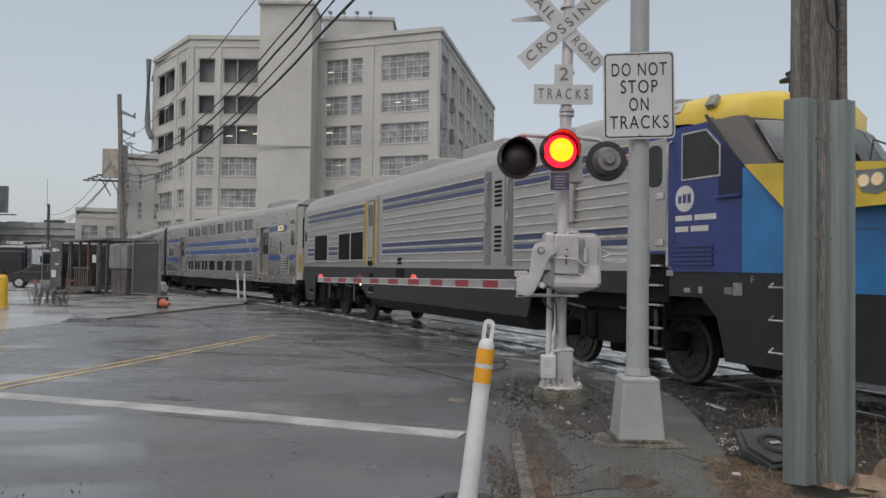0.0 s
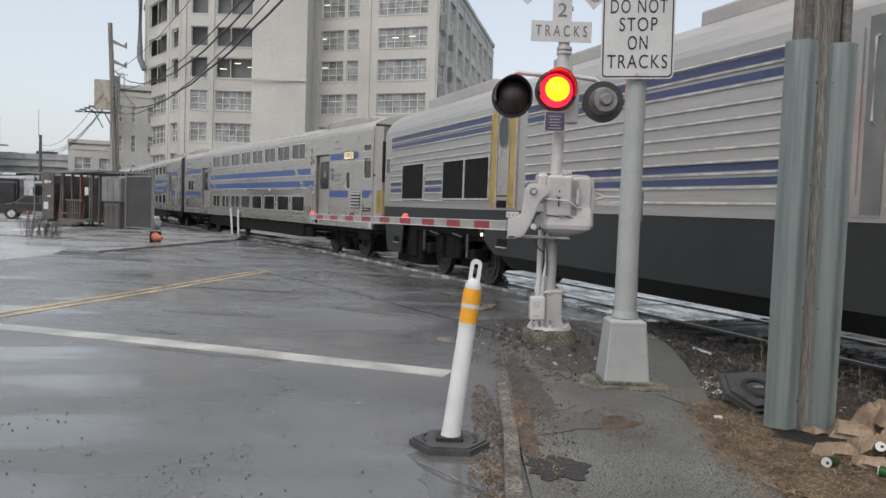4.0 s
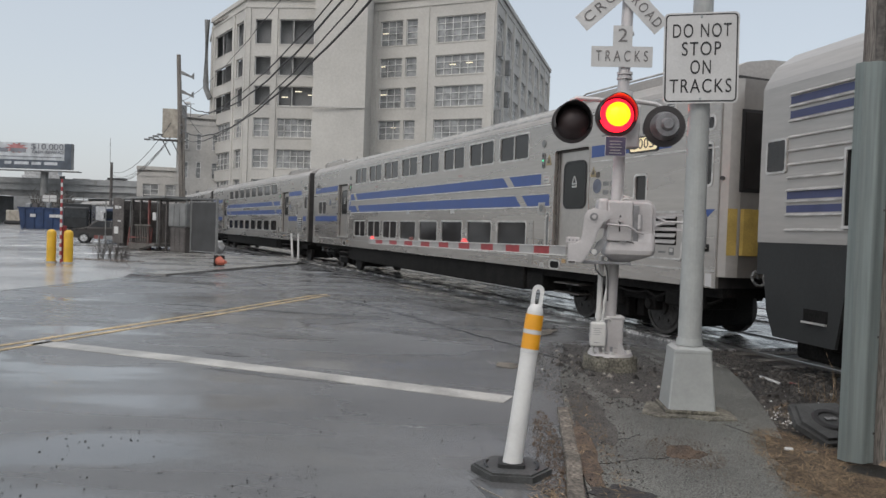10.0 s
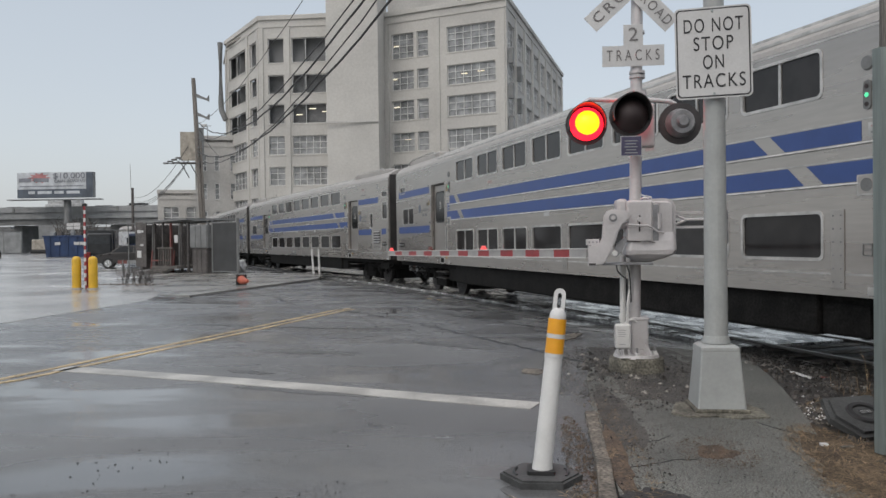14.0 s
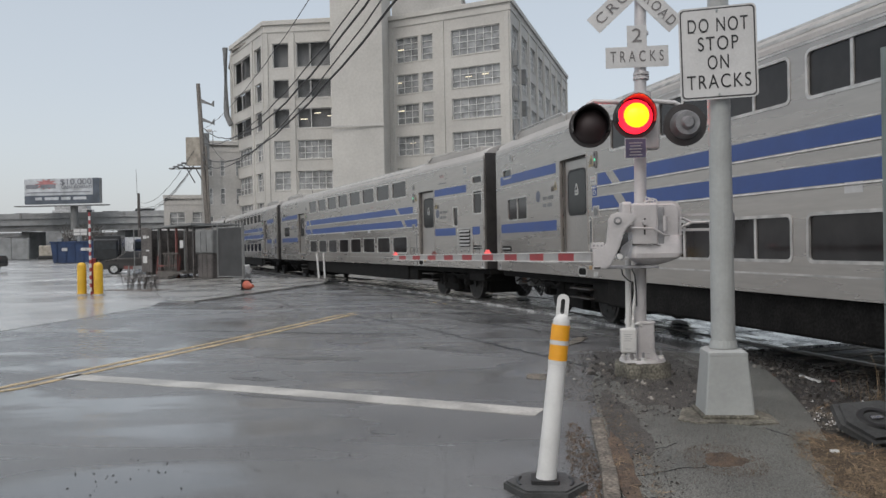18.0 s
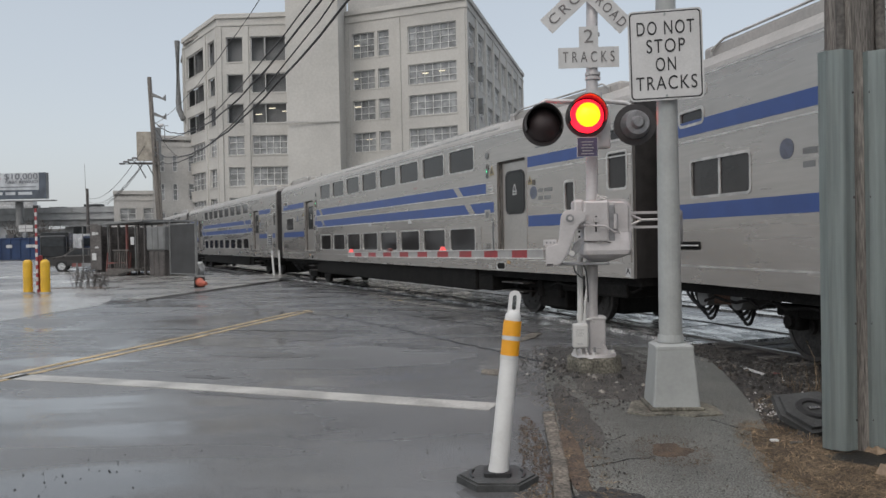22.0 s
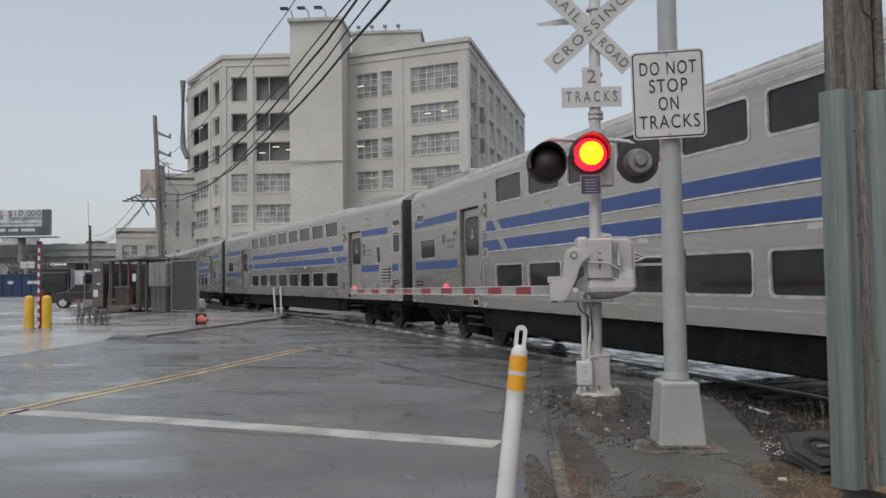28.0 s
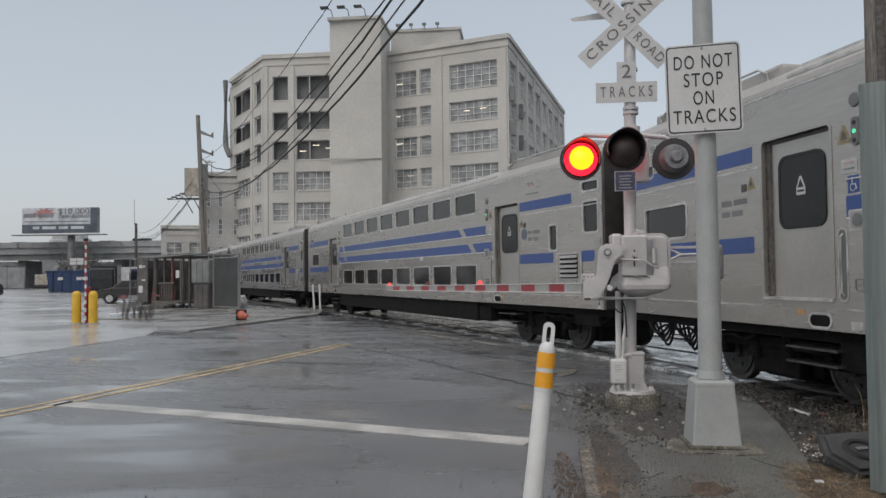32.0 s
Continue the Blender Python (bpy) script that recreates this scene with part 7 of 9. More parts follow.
# ---- the leaning channel post on the road edge ----
def channel_post(m):
    cp = thing("channel_post", m, "leaning white plastic post with orange bands, black rubber base", "traffic post")
    poly = [(0.255 * math.cos(radians(60 * k)), 0.23 * math.sin(radians(60 * k))) for k in range(6)]
    bm = NB()
    prism(bm, poly, 0.0, 0.04)
    prism(bm, [(x * 0.92, y * 0.92) for x, y in poly], 0.04, 0.052)
    base = part("rubber_base", bm, "worn_rubber", cp, "low black rubber base")
    part("socket", prism(NB(), [(x, y) for x, y in rounded(-0.085, 0.085, -0.08, 0.08, 0.02)], 0.052, 0.075), "rubber", base)
    for s in (-1, 1):
        part("lifting_slot", pipe(NB(), [(s * 0.15, -0.08, 0.05), (s * 0.165, -0.03, 0.056), (s * 0.165, 0.03, 0.056), (s * 0.15, 0.08, 0.05)], 0.010, 6), "tar", base)
    lean = Matrix.Rotation(radians(6.5), 4, "Y") @ Matrix.Rotation(radians(-3), 4, "X")
    bm = NB()
    rows = []
    for z, r in ((0.06, 0.066), (0.12, 0.060), (1.02, 0.052), (1.04, 0.050), (1.06, 0.040), (1.075, 0.026)):
        rows.append([bm.verts.new((r * math.cos(k * math.pi / 10), r * math.sin(k * math.pi / 10), z)) for k in range(20)])
    for a, b in zip(rows, rows[1:]):
        for i in range(20):
            bm.faces.new((a[i], a[(i + 1) % 20], b[(i + 1) % 20], b[i]))
    bm.faces.new(rows[-1])
    bmesh.ops.transform(bm, matrix=lean, verts=bm.verts[:])
    tubep = part("tube", bm, "white_plastic", cp, smooth=True)
    for z0, z1 in ((0.793, 0.888), (0.915, 1.010)):
        bm = NB()
        tube(bm, (0, 0, z0), (0, 0, z1), 0.0575, 0.0562, 20, cap=False)
        bmesh.ops.transform(bm, matrix=lean, verts=bm.verts[:])
        part("orange_band", bm, "orange", tubep, smooth=True)
    for z0, z1 in ((0.765, 0.793), (0.888, 0.915)):
        bm = NB()
        tube(bm, (0, 0, z0), (0, 0, z1), 0.0575, 0.057, 20, cap=False)
        bmesh.ops.transform(bm, matrix=lean, verts=bm.verts[:])
        part("reflective_band", bm, "sign_white", tubep, smooth=True)
    bm = NB()
    slot, rim = rounded(-0.013, 0.013, 1.075, 1.170, 0.0129, 5), rounded(-0.037, 0.037, 1.03, 1.200, 0.0365, 5)
    rows = [[bm.verts.new((x, y, z)) for x, z in p] for y, p in ((-0.011, slot), (0.011, slot), (0.011, rim), (-0.011, rim))]
    for a, b in zip(rows, rows[1:] + rows[:1]):
        for i in range(len(a)):
            bm.faces.new((a[i], a[(i + 1) % len(a)], b[(i + 1) % len(a)], b[i]))
    bmesh.ops.recalc_face_normals(bm, faces=bm.faces[:])
    bmesh.ops.transform(bm, matrix=lean, verts=bm.verts[:])
    part("loop_handle", bm, "white_plastic", cp, "flat white loop handle with a slot")
    return cp


channel_post(pose(0.135, 4.87, 0, 0, 0, 0))


# ---- the wooden pole clad with guard rail ----
def guarded_pole():
    po = thing("utility_pole", pose(2.635, 5.57, 0), "weathered wooden utility pole with galvanised guard rail strips bolted round it", "utility pole")
    bm = NB()
    rows = []
    r2 = random.Random(9)
    prof = [r2.uniform(0.97, 1.03) for _ in range(28)]
    for k in range(19):
        z = -0.2 + k * 0.55
        r = 0.172 - 0.003 * k
        rows.append([bm.verts.new((r * prof[i] * math.cos(i * 2 * math.pi / 28), r * prof[i] * math.sin(i * 2 * math.pi / 28), z)) for i in range(28)])
    for a, b in zip(rows, rows[1:]):
        for i in range(28):
            bm.faces.new((a[i], a[(i + 1) % 28], b[(i + 1) % 28], b[i]))
    bm.faces.new(rows[-1])
    part("pole", bm, "wood", po, smooth=True)
    def strip(x0, x1, y, zl, zt, bulge):
        n = 24
        bm = NB()
        rr = []
        for z in (zl, zt):
            row = []
            for k in range(n + 1):
                f = k / n
                x = x0 + (x1 - x0) * f
                row.append(bm.verts.new((x, y - bulge * math.sin(math.pi * f) - 0.010 * math.cos(4 * math.pi * f) + (0.05 * (1 - min(f, 1 - f) / 0.12) if min(f, 1 - f) < 0.12 else 0), z)))
            rr.append(row)
        for i in range(n):
            bm.faces.new((rr[0][i], rr[0][i + 1], rr[1][i + 1], rr[1][i]))
        bmesh.ops.solidify(bm, geom=bm.faces[:], thickness=0.006)
        return bm
    a = part("guard_rail", strip(-0.275, -0.040, -0.17, 0.05, 2.735, 0.05), "galv", po, "bent galvanised guard rail strip")
    b = part("guard_rail", strip(-0.002, 0.228, -0.17, 0.020, 2.725, 0.05), "galv", po, "bent galvanised guard rail strip")
    for s, x in ((a, -0.075), (b, 0.038)):
        for z in (0.25, 0.9, 1.75, 2.45):
            bm = NB()
            tube(bm, (x, -0.19, z), (x, -0.14, z), 0.009, seg=8)
            part("bolt", bm, "wheel", s)
    for x, w in ((-0.115, 0.030), (0.150, 0.032)):
        bm = NB()
        tube(bm, (x, -0.115, 2.4), (x * 0.82, -0.105, 9.4), w, w * 0.9, 10)
        part("cable_guard", bm, "timber_grey", po, "dark cable guard strip")
    part("stub_wire", pipe(NB(), [(0.0, -0.18, 3.65), (-0.01, -0.20, 3.45), (0.01, -0.19, 3.28), (0.07, -0.18, 3.22), (0.11, -0.17, 3.23)], 0.008, 6), "wire", po)
    bm = pipe(NB(), [(0.14, -0.1, 2.6), (0.15, -0.11, 3.2), (0.10, -0.13, 3.5), (0.13, -0.12, 4.0), (0.14, -0.1, 6.0)], 0.012, 6)
    part("ground_wire", bm, "wire", po)
    return po


guarded_pole()


# ---- the warehouse behind the tracks ----
ROWS = [(23.6, 26.6), (19.8, 22.1), (16.1, 18.5), (12.3, 14.6), (8.5, 10.8), (4.8, 7.1)]


def slab_y_ring(a, b, c, e, t, y0, y1):
    """A rectangular frame standing in the xz plane."""
    bm = NB()
    q = [[bm.verts.new((x, y, z)) for x, z in pts] for y in (y0, y1) for pts in (((a, c), (b, c), (b, e), (a, e)), ((a + t, c + t), (b - t, c + t), (b - t, e - t), (a + t, e - t)))]
    for i in range(4):
        k = (i + 1) % 4
        bm.faces.new((q[0][i], q[0][k], q[1][k], q[1][i]))
        bm.faces.new((q[3][i], q[3][k], q[2][k], q[2][i]))
        bm.faces.new((q[2][i], q[2][k], q[0][k], q[0][i]))
        bm.faces.new((q[1][i], q[1][k], q[3][k], q[3][i]))
    bmesh.ops.recalc_face_normals(bm, faces=bm.faces[:])
    return bm


def facade(parent, name, p0, p1, z1, bays, material="cream", dark_rows=(), depth=0.35, z0=0.0, rows=ROWS):
    """A wall from p0 to p1 (left to right from outside) with a grid of windows; bays are (u0, u1, panes across)."""
    p0, p1 = Vector((*p0, 0)), Vector((*p1, 0))
    d = (p1 - p0)
    ln = d.length
    m = Matrix.Translation(p0) @ Matrix.Rotation(math.atan2(d.y, d.x), 4, "Z")
    ops = [(a, b, c, e) for a, b, _ in bays for c, e in rows]
    us, vs, holes = cells_for(ops, 0, ln, z0, z1)
    wall = part(name, wall_cells(NB(), us, vs, holes, m, depth), material, parent)
    for a, b, n in bays:
        for j, (c, e) in enumerate(rows):
            t = 0.07
            broken = j in dark_rows
            back = depth + (0.9 + 0.04 * ((j + int(a * 3)) % 7) if broken else 0.0)
            left, right = (max(a - 5.0, 0.1), min(b + 2.5, ln - 0.1)) if broken else (a, b)
            rise = 0.5 if broken else 0
            bm = box(NB(), left, right, back, back + 0.02, c - rise, e + rise)
            if broken:
                for u in (left, right - 0.04):
                    box(bm, u, u + 0.04, depth + 0.002, back - 0.002, c - rise, e + rise)
            bmesh.ops.transform(bm, matrix=m, verts=bm.verts[:])
            w = part("window", bm, "win_dark" if broken else "win_glass", wall)
            bm = slab_y_ring(a, b, c, e, t, depth - 0.16, depth - 0.04)
            bmesh.ops.transform(bm, matrix=m, verts=bm.verts[:])
            part("frame", bm, "win_frame", w)
            for k in range(1, n):
                u = a + (b - a) * k / n
                if not broken or (k * 7 + j * 3 + int(a)) % 3 == 0:
                    bm = box(NB(), u - 0.035, u + 0.035, depth - 0.13, depth - 0.06, c + t, e - t)
                    bmesh.ops.transform(bm, matrix=m, verts=bm.verts[:])
                    part("mullion", bm, "win_frame", w)
            if not broken:
                for f in ((0.33, 0.66) if e - c < 2.6 else (0.25, 0.5, 0.75)):
                    v = c + (e - c) * f
                    bm = box(NB(), a + t, b - t, depth - 0.125, depth - 0.065, v - 0.03, v + 0.03)
                    bmesh.ops.transform(bm, matrix=m, verts=bm.verts[:])
                    part("transom", bm, "win_frame", w)
            bm = box(NB(), a - 0.1, b + 0.1, -0.06, 0.12, c - 0.14, c - 0.002)
            bmesh.ops.transform(bm, matrix=m, verts=bm.verts[:])
            part("sill", bm, material, w)
    bm = box(NB(), -0.06, ln + 0.06, -0.22, 0.4, z1 - 0.02, z1 + 0.55, 0.05)
    box(bm, -0.03, ln + 0.03, -0.10, 0.1, z1 - 0.9, z1 - 0.65)
    bmesh.ops.transform(bm, matrix=m, verts=bm.verts[:])
    part("cornice", bm, material, parent)
    return wall, m, ln


def warehouse():
    b = thing("warehouse", None, "large cream painted concrete loft warehouse with rows of factory windows", "building")
    A, B, C, D, E2, F = (-40.4, 101.9), (-31.9, 91.3), (-22.5, 91.3), (-16.4, 92.2), (-1.4, 87.0), (7.2, 130.0)
    H = 28.85
    facade(b, "wall", A, B, H, [(1.4, 8.3, 5), (10.0, 12.6, 2)], dark_rows=(0, 1, 2))
    facade(b, "wall", B, C, H, [(1.1, 3.1, 2), (4.1, 9.2, 6)], dark_rows=(0, 1, 2))
    facade(b, "wall", D, E2, H, [(1.0, 4.0, 3), (4.45, 5.95, 1), (8.4, 14.5, 6)])
    ln = math.hypot(F[0] - E2[0], F[1] - E2[1])
    facade(b, "wall", E2, F, H, [(1.0 + 5.4 * k, 4.4 + 5.4 * k, 4) for k in range(8)], "cream_dull")
    # piers standing proud between the window bays
    for p0, p1, us in ((D, E2, (0.3, 7.2, 15.4)), (B, C, (0.25, 3.6)), (A, B, (0.4, 9.2, 13.2)), (E2, F, tuple(5.05 + 5.4 * k for k in range(8)))):
        d = Vector(p1) - Vector(p0)
        m = Matrix.Translation((*p0, 0)) @ Matrix.Rotation(math.atan2(d.y, d.x), 4, "Z")
        for u in us:
            bm = box(NB(), u - 0.3, u + 0.3, -0.16, 0.05, 0, H - 1.0, 0.03)
            bmesh.ops.transform(bm, matrix=m, verts=bm.verts[:])
            part("pier", bm, "cream", b)
    # roof, core and the stair tower
    part("roof", prism(NB(), [(-39.2, 99.6), (-31.6, 92.2), (-22.5, 92.2), (-16.4, 93.1), (-2.0, 88.2), (6.2, 129.0), (-30, 135), (-44, 110)], H - 0.6, H - 0.3), "concrete", b)
    part("tower", prism(NB(), [(-22.6, 88.0), (-16.35, 87.6), (-16.4, 94), (-22.6, 94)], 0, 32.0), "cream", b, "blank stair tower")
    bm = box(NB(), -22.75, -16.2, 87.4, 94.2, 32.0, 32.4, 0.04)
    part("tower_coping", bm, "cream", b)
    bm = NB()
    box(bm, -22.7, -16.25, 87.45, 87.6, 15.4, 15.6)
    part("string_course", bm, "cream_dull", b)
    bm = NB()
    box(bm, -16.6, -7.7, 96, 106, 28.0, 33.0)
    box(bm, -16.8, -7.5, 95.8, 106.2, 33.0, 33.35)
    box(bm, -7.7, -6.4, 96.4, 106, 28.0, 31.6)
    part("penthouse", bm, "cream_dull", b, "rooftop plant room")
    for k in range(4):
        x = -15.6 + 1.7 * k
        bm = pipe(NB(), [(x, 95.9, 33.3), (x + 0.05, 95.6, 33.7)], 0.05, 6)
        box(bm, x - 0.25, x + 0.25, 95.35, 95.65, 33.6, 33.95, 0.05)
        part("floodlight", bm, "grey_box", b)
    for k in range(3):
        x = -22.2 + 2.0 * k
        bm = pipe(NB(), [(x, 88, 32.4), (x, 87.2, 33.1), (x - 0.4, 86.6, 33.2)], 0.05, 6)
        box(bm, x - 1.1, x - 0.2, 86.2, 86.8, 33.1, 33.3)
        part("floodlight", bm, "black", b)
    # duct down the far corner, fire escape fittings on the side wall
    bm = pipe(NB(), [(-40.95, 101.4, 29.1), (-40.95, 101.4, 20.9), (-40.85, 101.3, 19.8), (-40.45, 101.2, 18.9), (-40.2, 101.2, 18.4)], 0.37, 16)
    part("duct", bm, "grey_box", b)
    d = Vector(F) - Vector(E2)
    m = Matrix.Translation((*E2, 0)) @ Matrix.Rotation(math.atan2(d.y, d.x), 4, "Z")
    for u, z in ((0.5, 21.6), (0.5, 17.6), (0.5, 13.8), (5.1, 20.4), (5.1, 16.6), (5.1, 12.6)):
        bm = box(NB(), u - 0.25, u + 0.25, -0.7, -0.15, z, z + 1.8, 0.05)
        bmesh.ops.transform(bm, matrix=m, verts=bm.verts[:])
        part("wall_unit", bm, "grey_box", b)
    # ceiling tubes that show through the panes
    for p0, p1, lamps in ((D, E2, ((1.6, 25.2), (1.2, 21.2), (1.5, 17.8), (3.0, 13.8), (10.5, 21.0), (12.6, 21.1))), (B, C, ((4.9, 17.2), (6.6, 17.9), (8.2, 17.5)))):
        d = Vector(p1) - Vector(p0)
        m = Matrix.Translation((*p0, 0)) @ Matrix.Rotation(math.atan2(d.y, d.x), 4, "Z")
        for u, z in lamps:
            bm = box(NB(), u - 0.40, u + 0.40, 0.24, 0.30, z - 0.045, z + 0.045)
            bmesh.ops.transform(bm, matrix=m, verts=bm.verts[:])
            part("tube_light", bm, "tube", b)
    return b


warehouse()


def block_house(name, p0, p1, deep, h, bays, rows, label, material="cream_dull"):
    b = thing(name, None, label, "building")
    facade(b, "wall", p0, p1, h, bays, material, rows=rows, depth=0.25)
    d = (Vector(p1) - Vector(p0)).normalized()
    n = V(-d.y, d.x) * deep
    part("roof", prism(NB(), [p0, p1, tuple(Vector(p1) + n), tuple(Vector(p0) + n)], h - 0.3, h), "concrete", b)
    part("core", prism(NB(), [tuple(Vector(p0) + n * 0.05), tuple(Vector(p1) + n * 0.05), tuple(Vector(p1) + n), tuple(Vector(p0) + n)], 0, h - 0.4), material, b)
    return b


block_house("neighbour_building", (-43.3, 98.0), (-36.9, 100.6), 14, 15.4, [(0.6, 1.5, 2), (2.5, 3.1, 1), (4.5, 6.7, 3)], [(11.2, 13.4), (7.4, 9.6), (3.6, 5.8)], "cream four-storey building beside the warehouse")
block_house("low_building", (-53.6, 108.0), (-43.2, 112.0), 12, 9.0, [(0.8, 3.0, 2), (4.0, 8.6, 4)], [(4.6, 7.0)], "small grey flat-roofed building beyond the yard")


# ---- the yard: lot, island, gate, shed, vehicles ----
sheet("lot", [(-10.0, 13.0), (-9.8, 19.2), (-11.5, 24.0), (-13.2, 34.0), (-25, 46), (-62, 106), (-170, 140), (-170, 10)], 0.006, "lot", "wet pale concrete yard with puddles", "yard", thick=0.02)
rim = [(-9.26, 20.6, 0.045), (-8.71, 24.0, 0.06), (-7.96, 29.2, 0.06), (-9.0, 34.6, 0.05)]
heel = [(-10.4, 21.2, 0.009), (-13.6, 26.8, 0.009), (-16.6, 33.0, 0.009), (-17.8, 37.2, 0.009)]
wedge = NB()
up, lo_ = [wedge.verts.new(p) for p in rim], [wedge.verts.new(p) for p in heel]
down = [wedge.verts.new((x, y, 0.0)) for x, y, z in rim]
for i in range(3):
    wedge.faces.new((up[i], up[i + 1], lo_[i + 1], lo_[i]))
    wedge.faces.new((down[i], down[i + 1], up[i + 1], up[i]))
wedge.faces.new((down[0], up[0], lo_[0]))
bmesh.ops.recalc_face_normals(wedge, faces=wedge.faces[:])
tagged(part("island", wedge, "lot_dark"), "wet asphalt island rising to a broken edge", "island", kind="structure")
# dark ribbon painting the shadow line at the foot of the island's edge
crack([(-9.6, 19.3), (-9.16, 20.6), (-8.61, 24.0), (-7.9, 29.2)], 0.10, 8)


def bollard(m):
    b = thing("bollard", m, "yellow painted steel bollard with a domed top", "bollard", "yellow bollards at the yard gate")
    bm = NB()
    rows = []
    for z, r in ((0, 0.145), (0.98, 0.145), (1.05, 0.131), (1.09, 0.095), (1.115, 0.045)):
        rows.append([bm.verts.new((r * math.cos(k * math.pi / 12), r * math.sin(k * math.pi / 12), z)) for k in range(24)])
    for a, c in zip(rows, rows[1:]):
        for i in range(24):
            bm.faces.new((a[i], a[(i + 1) % 24], c[(i + 1) % 24], c[i]))
    bm.faces.new(rows[-1])
    part("post", bm, "bollard_yellow", b, smooth=True)
    part("collar", tube(NB(), (0, 0, 0), (0, 0, 0.05), 0.21, 0.19, 20), "concrete", b)
    return b


b1 = bollard(pose(-14.97, 24.42, 0.0))
copy_thing(b1, pose(-14.33, 24.34, 0.0))


def barrier_gate():
    g = thing("barrier_gate", pose(-14.68, 24.62, 0), "raised red and white striped barrier arm on a red stand", "barrier gate")
    part("stand", box(NB(), -0.07, 0.07, -0.08, 0.08, 0, 1.25, 0.02), "red", g)
    arm = thing("arm")
    arm.parent = g
    for k in range(20):
        part("stripe", box(NB(), -0.032, 0.032, -0.17, -0.13, 0.13 + k * 0.134, 0.264 + k * 0.134), "red" if k % 2 else "sign_white", arm)
    part("cap", box(NB(), -0.07, 0.07, -0.18, -0.12, 2.81, 2.90), "black", arm)
    return g


barrier_gate()


def cone():
    c = thing("traffic_cone", pose(-9.42, 25.0, 0.05), "crushed orange traffic cone lying on the island", "traffic cone")
    axis = V(0.62, -0.78, -0.12).normalized()
    q = Matrix.Translation((0, 0, 0.20)) @ axis.to_track_quat("Z", "Y").to_matrix().to_4x4()
    bm = box(NB(), -0.18, 0.18, -0.18, 0.18, -0.03, 0.01, 0.01)
    bmesh.ops.transform(bm, matrix=q, verts=bm.verts[:])
    part("base", bm, "rubber", c, "black rubber base plate")
    bm = NB()
    tube(bm, (0, 0, 0.01), (0.01, 0, 0.26), 0.15, 0.105, 20)
    tube(bm, (0.01, 0, 0.26), (0.07, 0.03, 0.46), 0.105, 0.055, 20)
    bmesh.ops.transform(bm, matrix=q, verts=bm.verts[:])
    for v in bm.verts:
        v.co.z = max(0.012, v.co.z)
    part("body", bm, "safety_orange", c)
    return c


cone()


def delineator(m):
    d = thing("delineator_post", m, "thin white plastic delineator post", "traffic post", "white posts by the track")
    part("post", tube(NB(), (0, 0, 0), (0.02, 0, 1.38), 0.05, 0.045, 12), "white_plastic", d)
    part("foot", tube(NB(), (0, 0, 0), (0, 0, 0.03), 0.12, 0.1, 12), "rubber", d)
    return d


d1 = delineator(pose(-9.50, 34.35, -0.20, 0, -5, 0))
copy_thing(d1, pose(-9.20, 34.25, -0.20, 0, -3, 0))

YARD = Matrix.Translation((-20.8, 40.0, 0)) @ Matrix.Rotation(math.atan2(-4.7, 7.3), 4, "Z")


def gate_shed():
    s = thing("guard_shed", YARD, "dark timber gate shed with a tin roof and posted notices", "shed")
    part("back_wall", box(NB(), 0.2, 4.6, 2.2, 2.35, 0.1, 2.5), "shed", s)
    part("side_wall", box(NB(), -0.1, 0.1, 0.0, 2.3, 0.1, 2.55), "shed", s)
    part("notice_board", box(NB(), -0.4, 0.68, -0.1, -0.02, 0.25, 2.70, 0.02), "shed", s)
    for x, z, w, h in ((0.12, 2.19, 0.26, 0.17), (0.16, 0.95, 0.34, 0.38), (0.42, 2.19, 0.16, 0.12), (0.40, 1.45, 0.25, 0.09)):
        part("notice", box(NB(), x - w, x + w * 0.2, -0.13, -0.098, z - h / 2, z + h / 2), "sign_white", s)
    for x in (1.35, 2.15, 2.9, 3.9, 4.5):
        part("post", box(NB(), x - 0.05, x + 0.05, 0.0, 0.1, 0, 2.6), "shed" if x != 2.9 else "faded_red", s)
    # roof in the paler cabinet grey, which paints haze over its dark edge
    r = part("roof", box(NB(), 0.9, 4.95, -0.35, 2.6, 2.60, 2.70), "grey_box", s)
    r.rotation_euler = (0, radians(-1.2), 0)
    part("deck", box(NB(), 1.9, 4.3, -0.5, 2.1, 0.22, 0.34), "timber_grey", s)
    for k in range(2):
        part("stair_tread", box(NB(), 2.3, 3.9, -0.8 + 0.0 - k * 0.28, -0.5 - k * 0.28, 0.12 - k * 0.08, 0.22 - k * 0.08), "timber_grey", s)
    for k in range(8):
        part("baluster", box(NB(), 2.5 + k * 0.16, 2.55 + k * 0.16, -0.46, -0.42, 0.34, 1.25), "timber_grey", s)
    part("handrail", box(NB(), 2.4, 3.85, -0.48, -0.40, 1.25, 1.32), "timber_grey", s)
    part("notice", box(NB(), 3.35, 3.65, -0.04, -0.01, 1.55, 1.95), "sign_white", s)
    return s


gate_shed()


def safety_fence(x, y):
    f = thing("plastic_barrier", Matrix.Translation((x, y, 0)), "faded orange-red plastic barrier rails", "barrier", "plastic barriers by the shed")
    for u in (0, 0.62):
        part("post", tube(NB(), (u - 0.06, 0, 0), (u + 0.03, 0, 1.15), 0.05, 0.035, 10), "faded_red", f)
    for z in (0.30, 0.62):
        part("board", box(NB(), -0.02, 0.64, -0.025, 0.025, z - 0.045, z + 0.045), "faded_red", f)
    return f


safety_fence(-19.62, 38.9)
safety_fence(-18.98, 38.85)


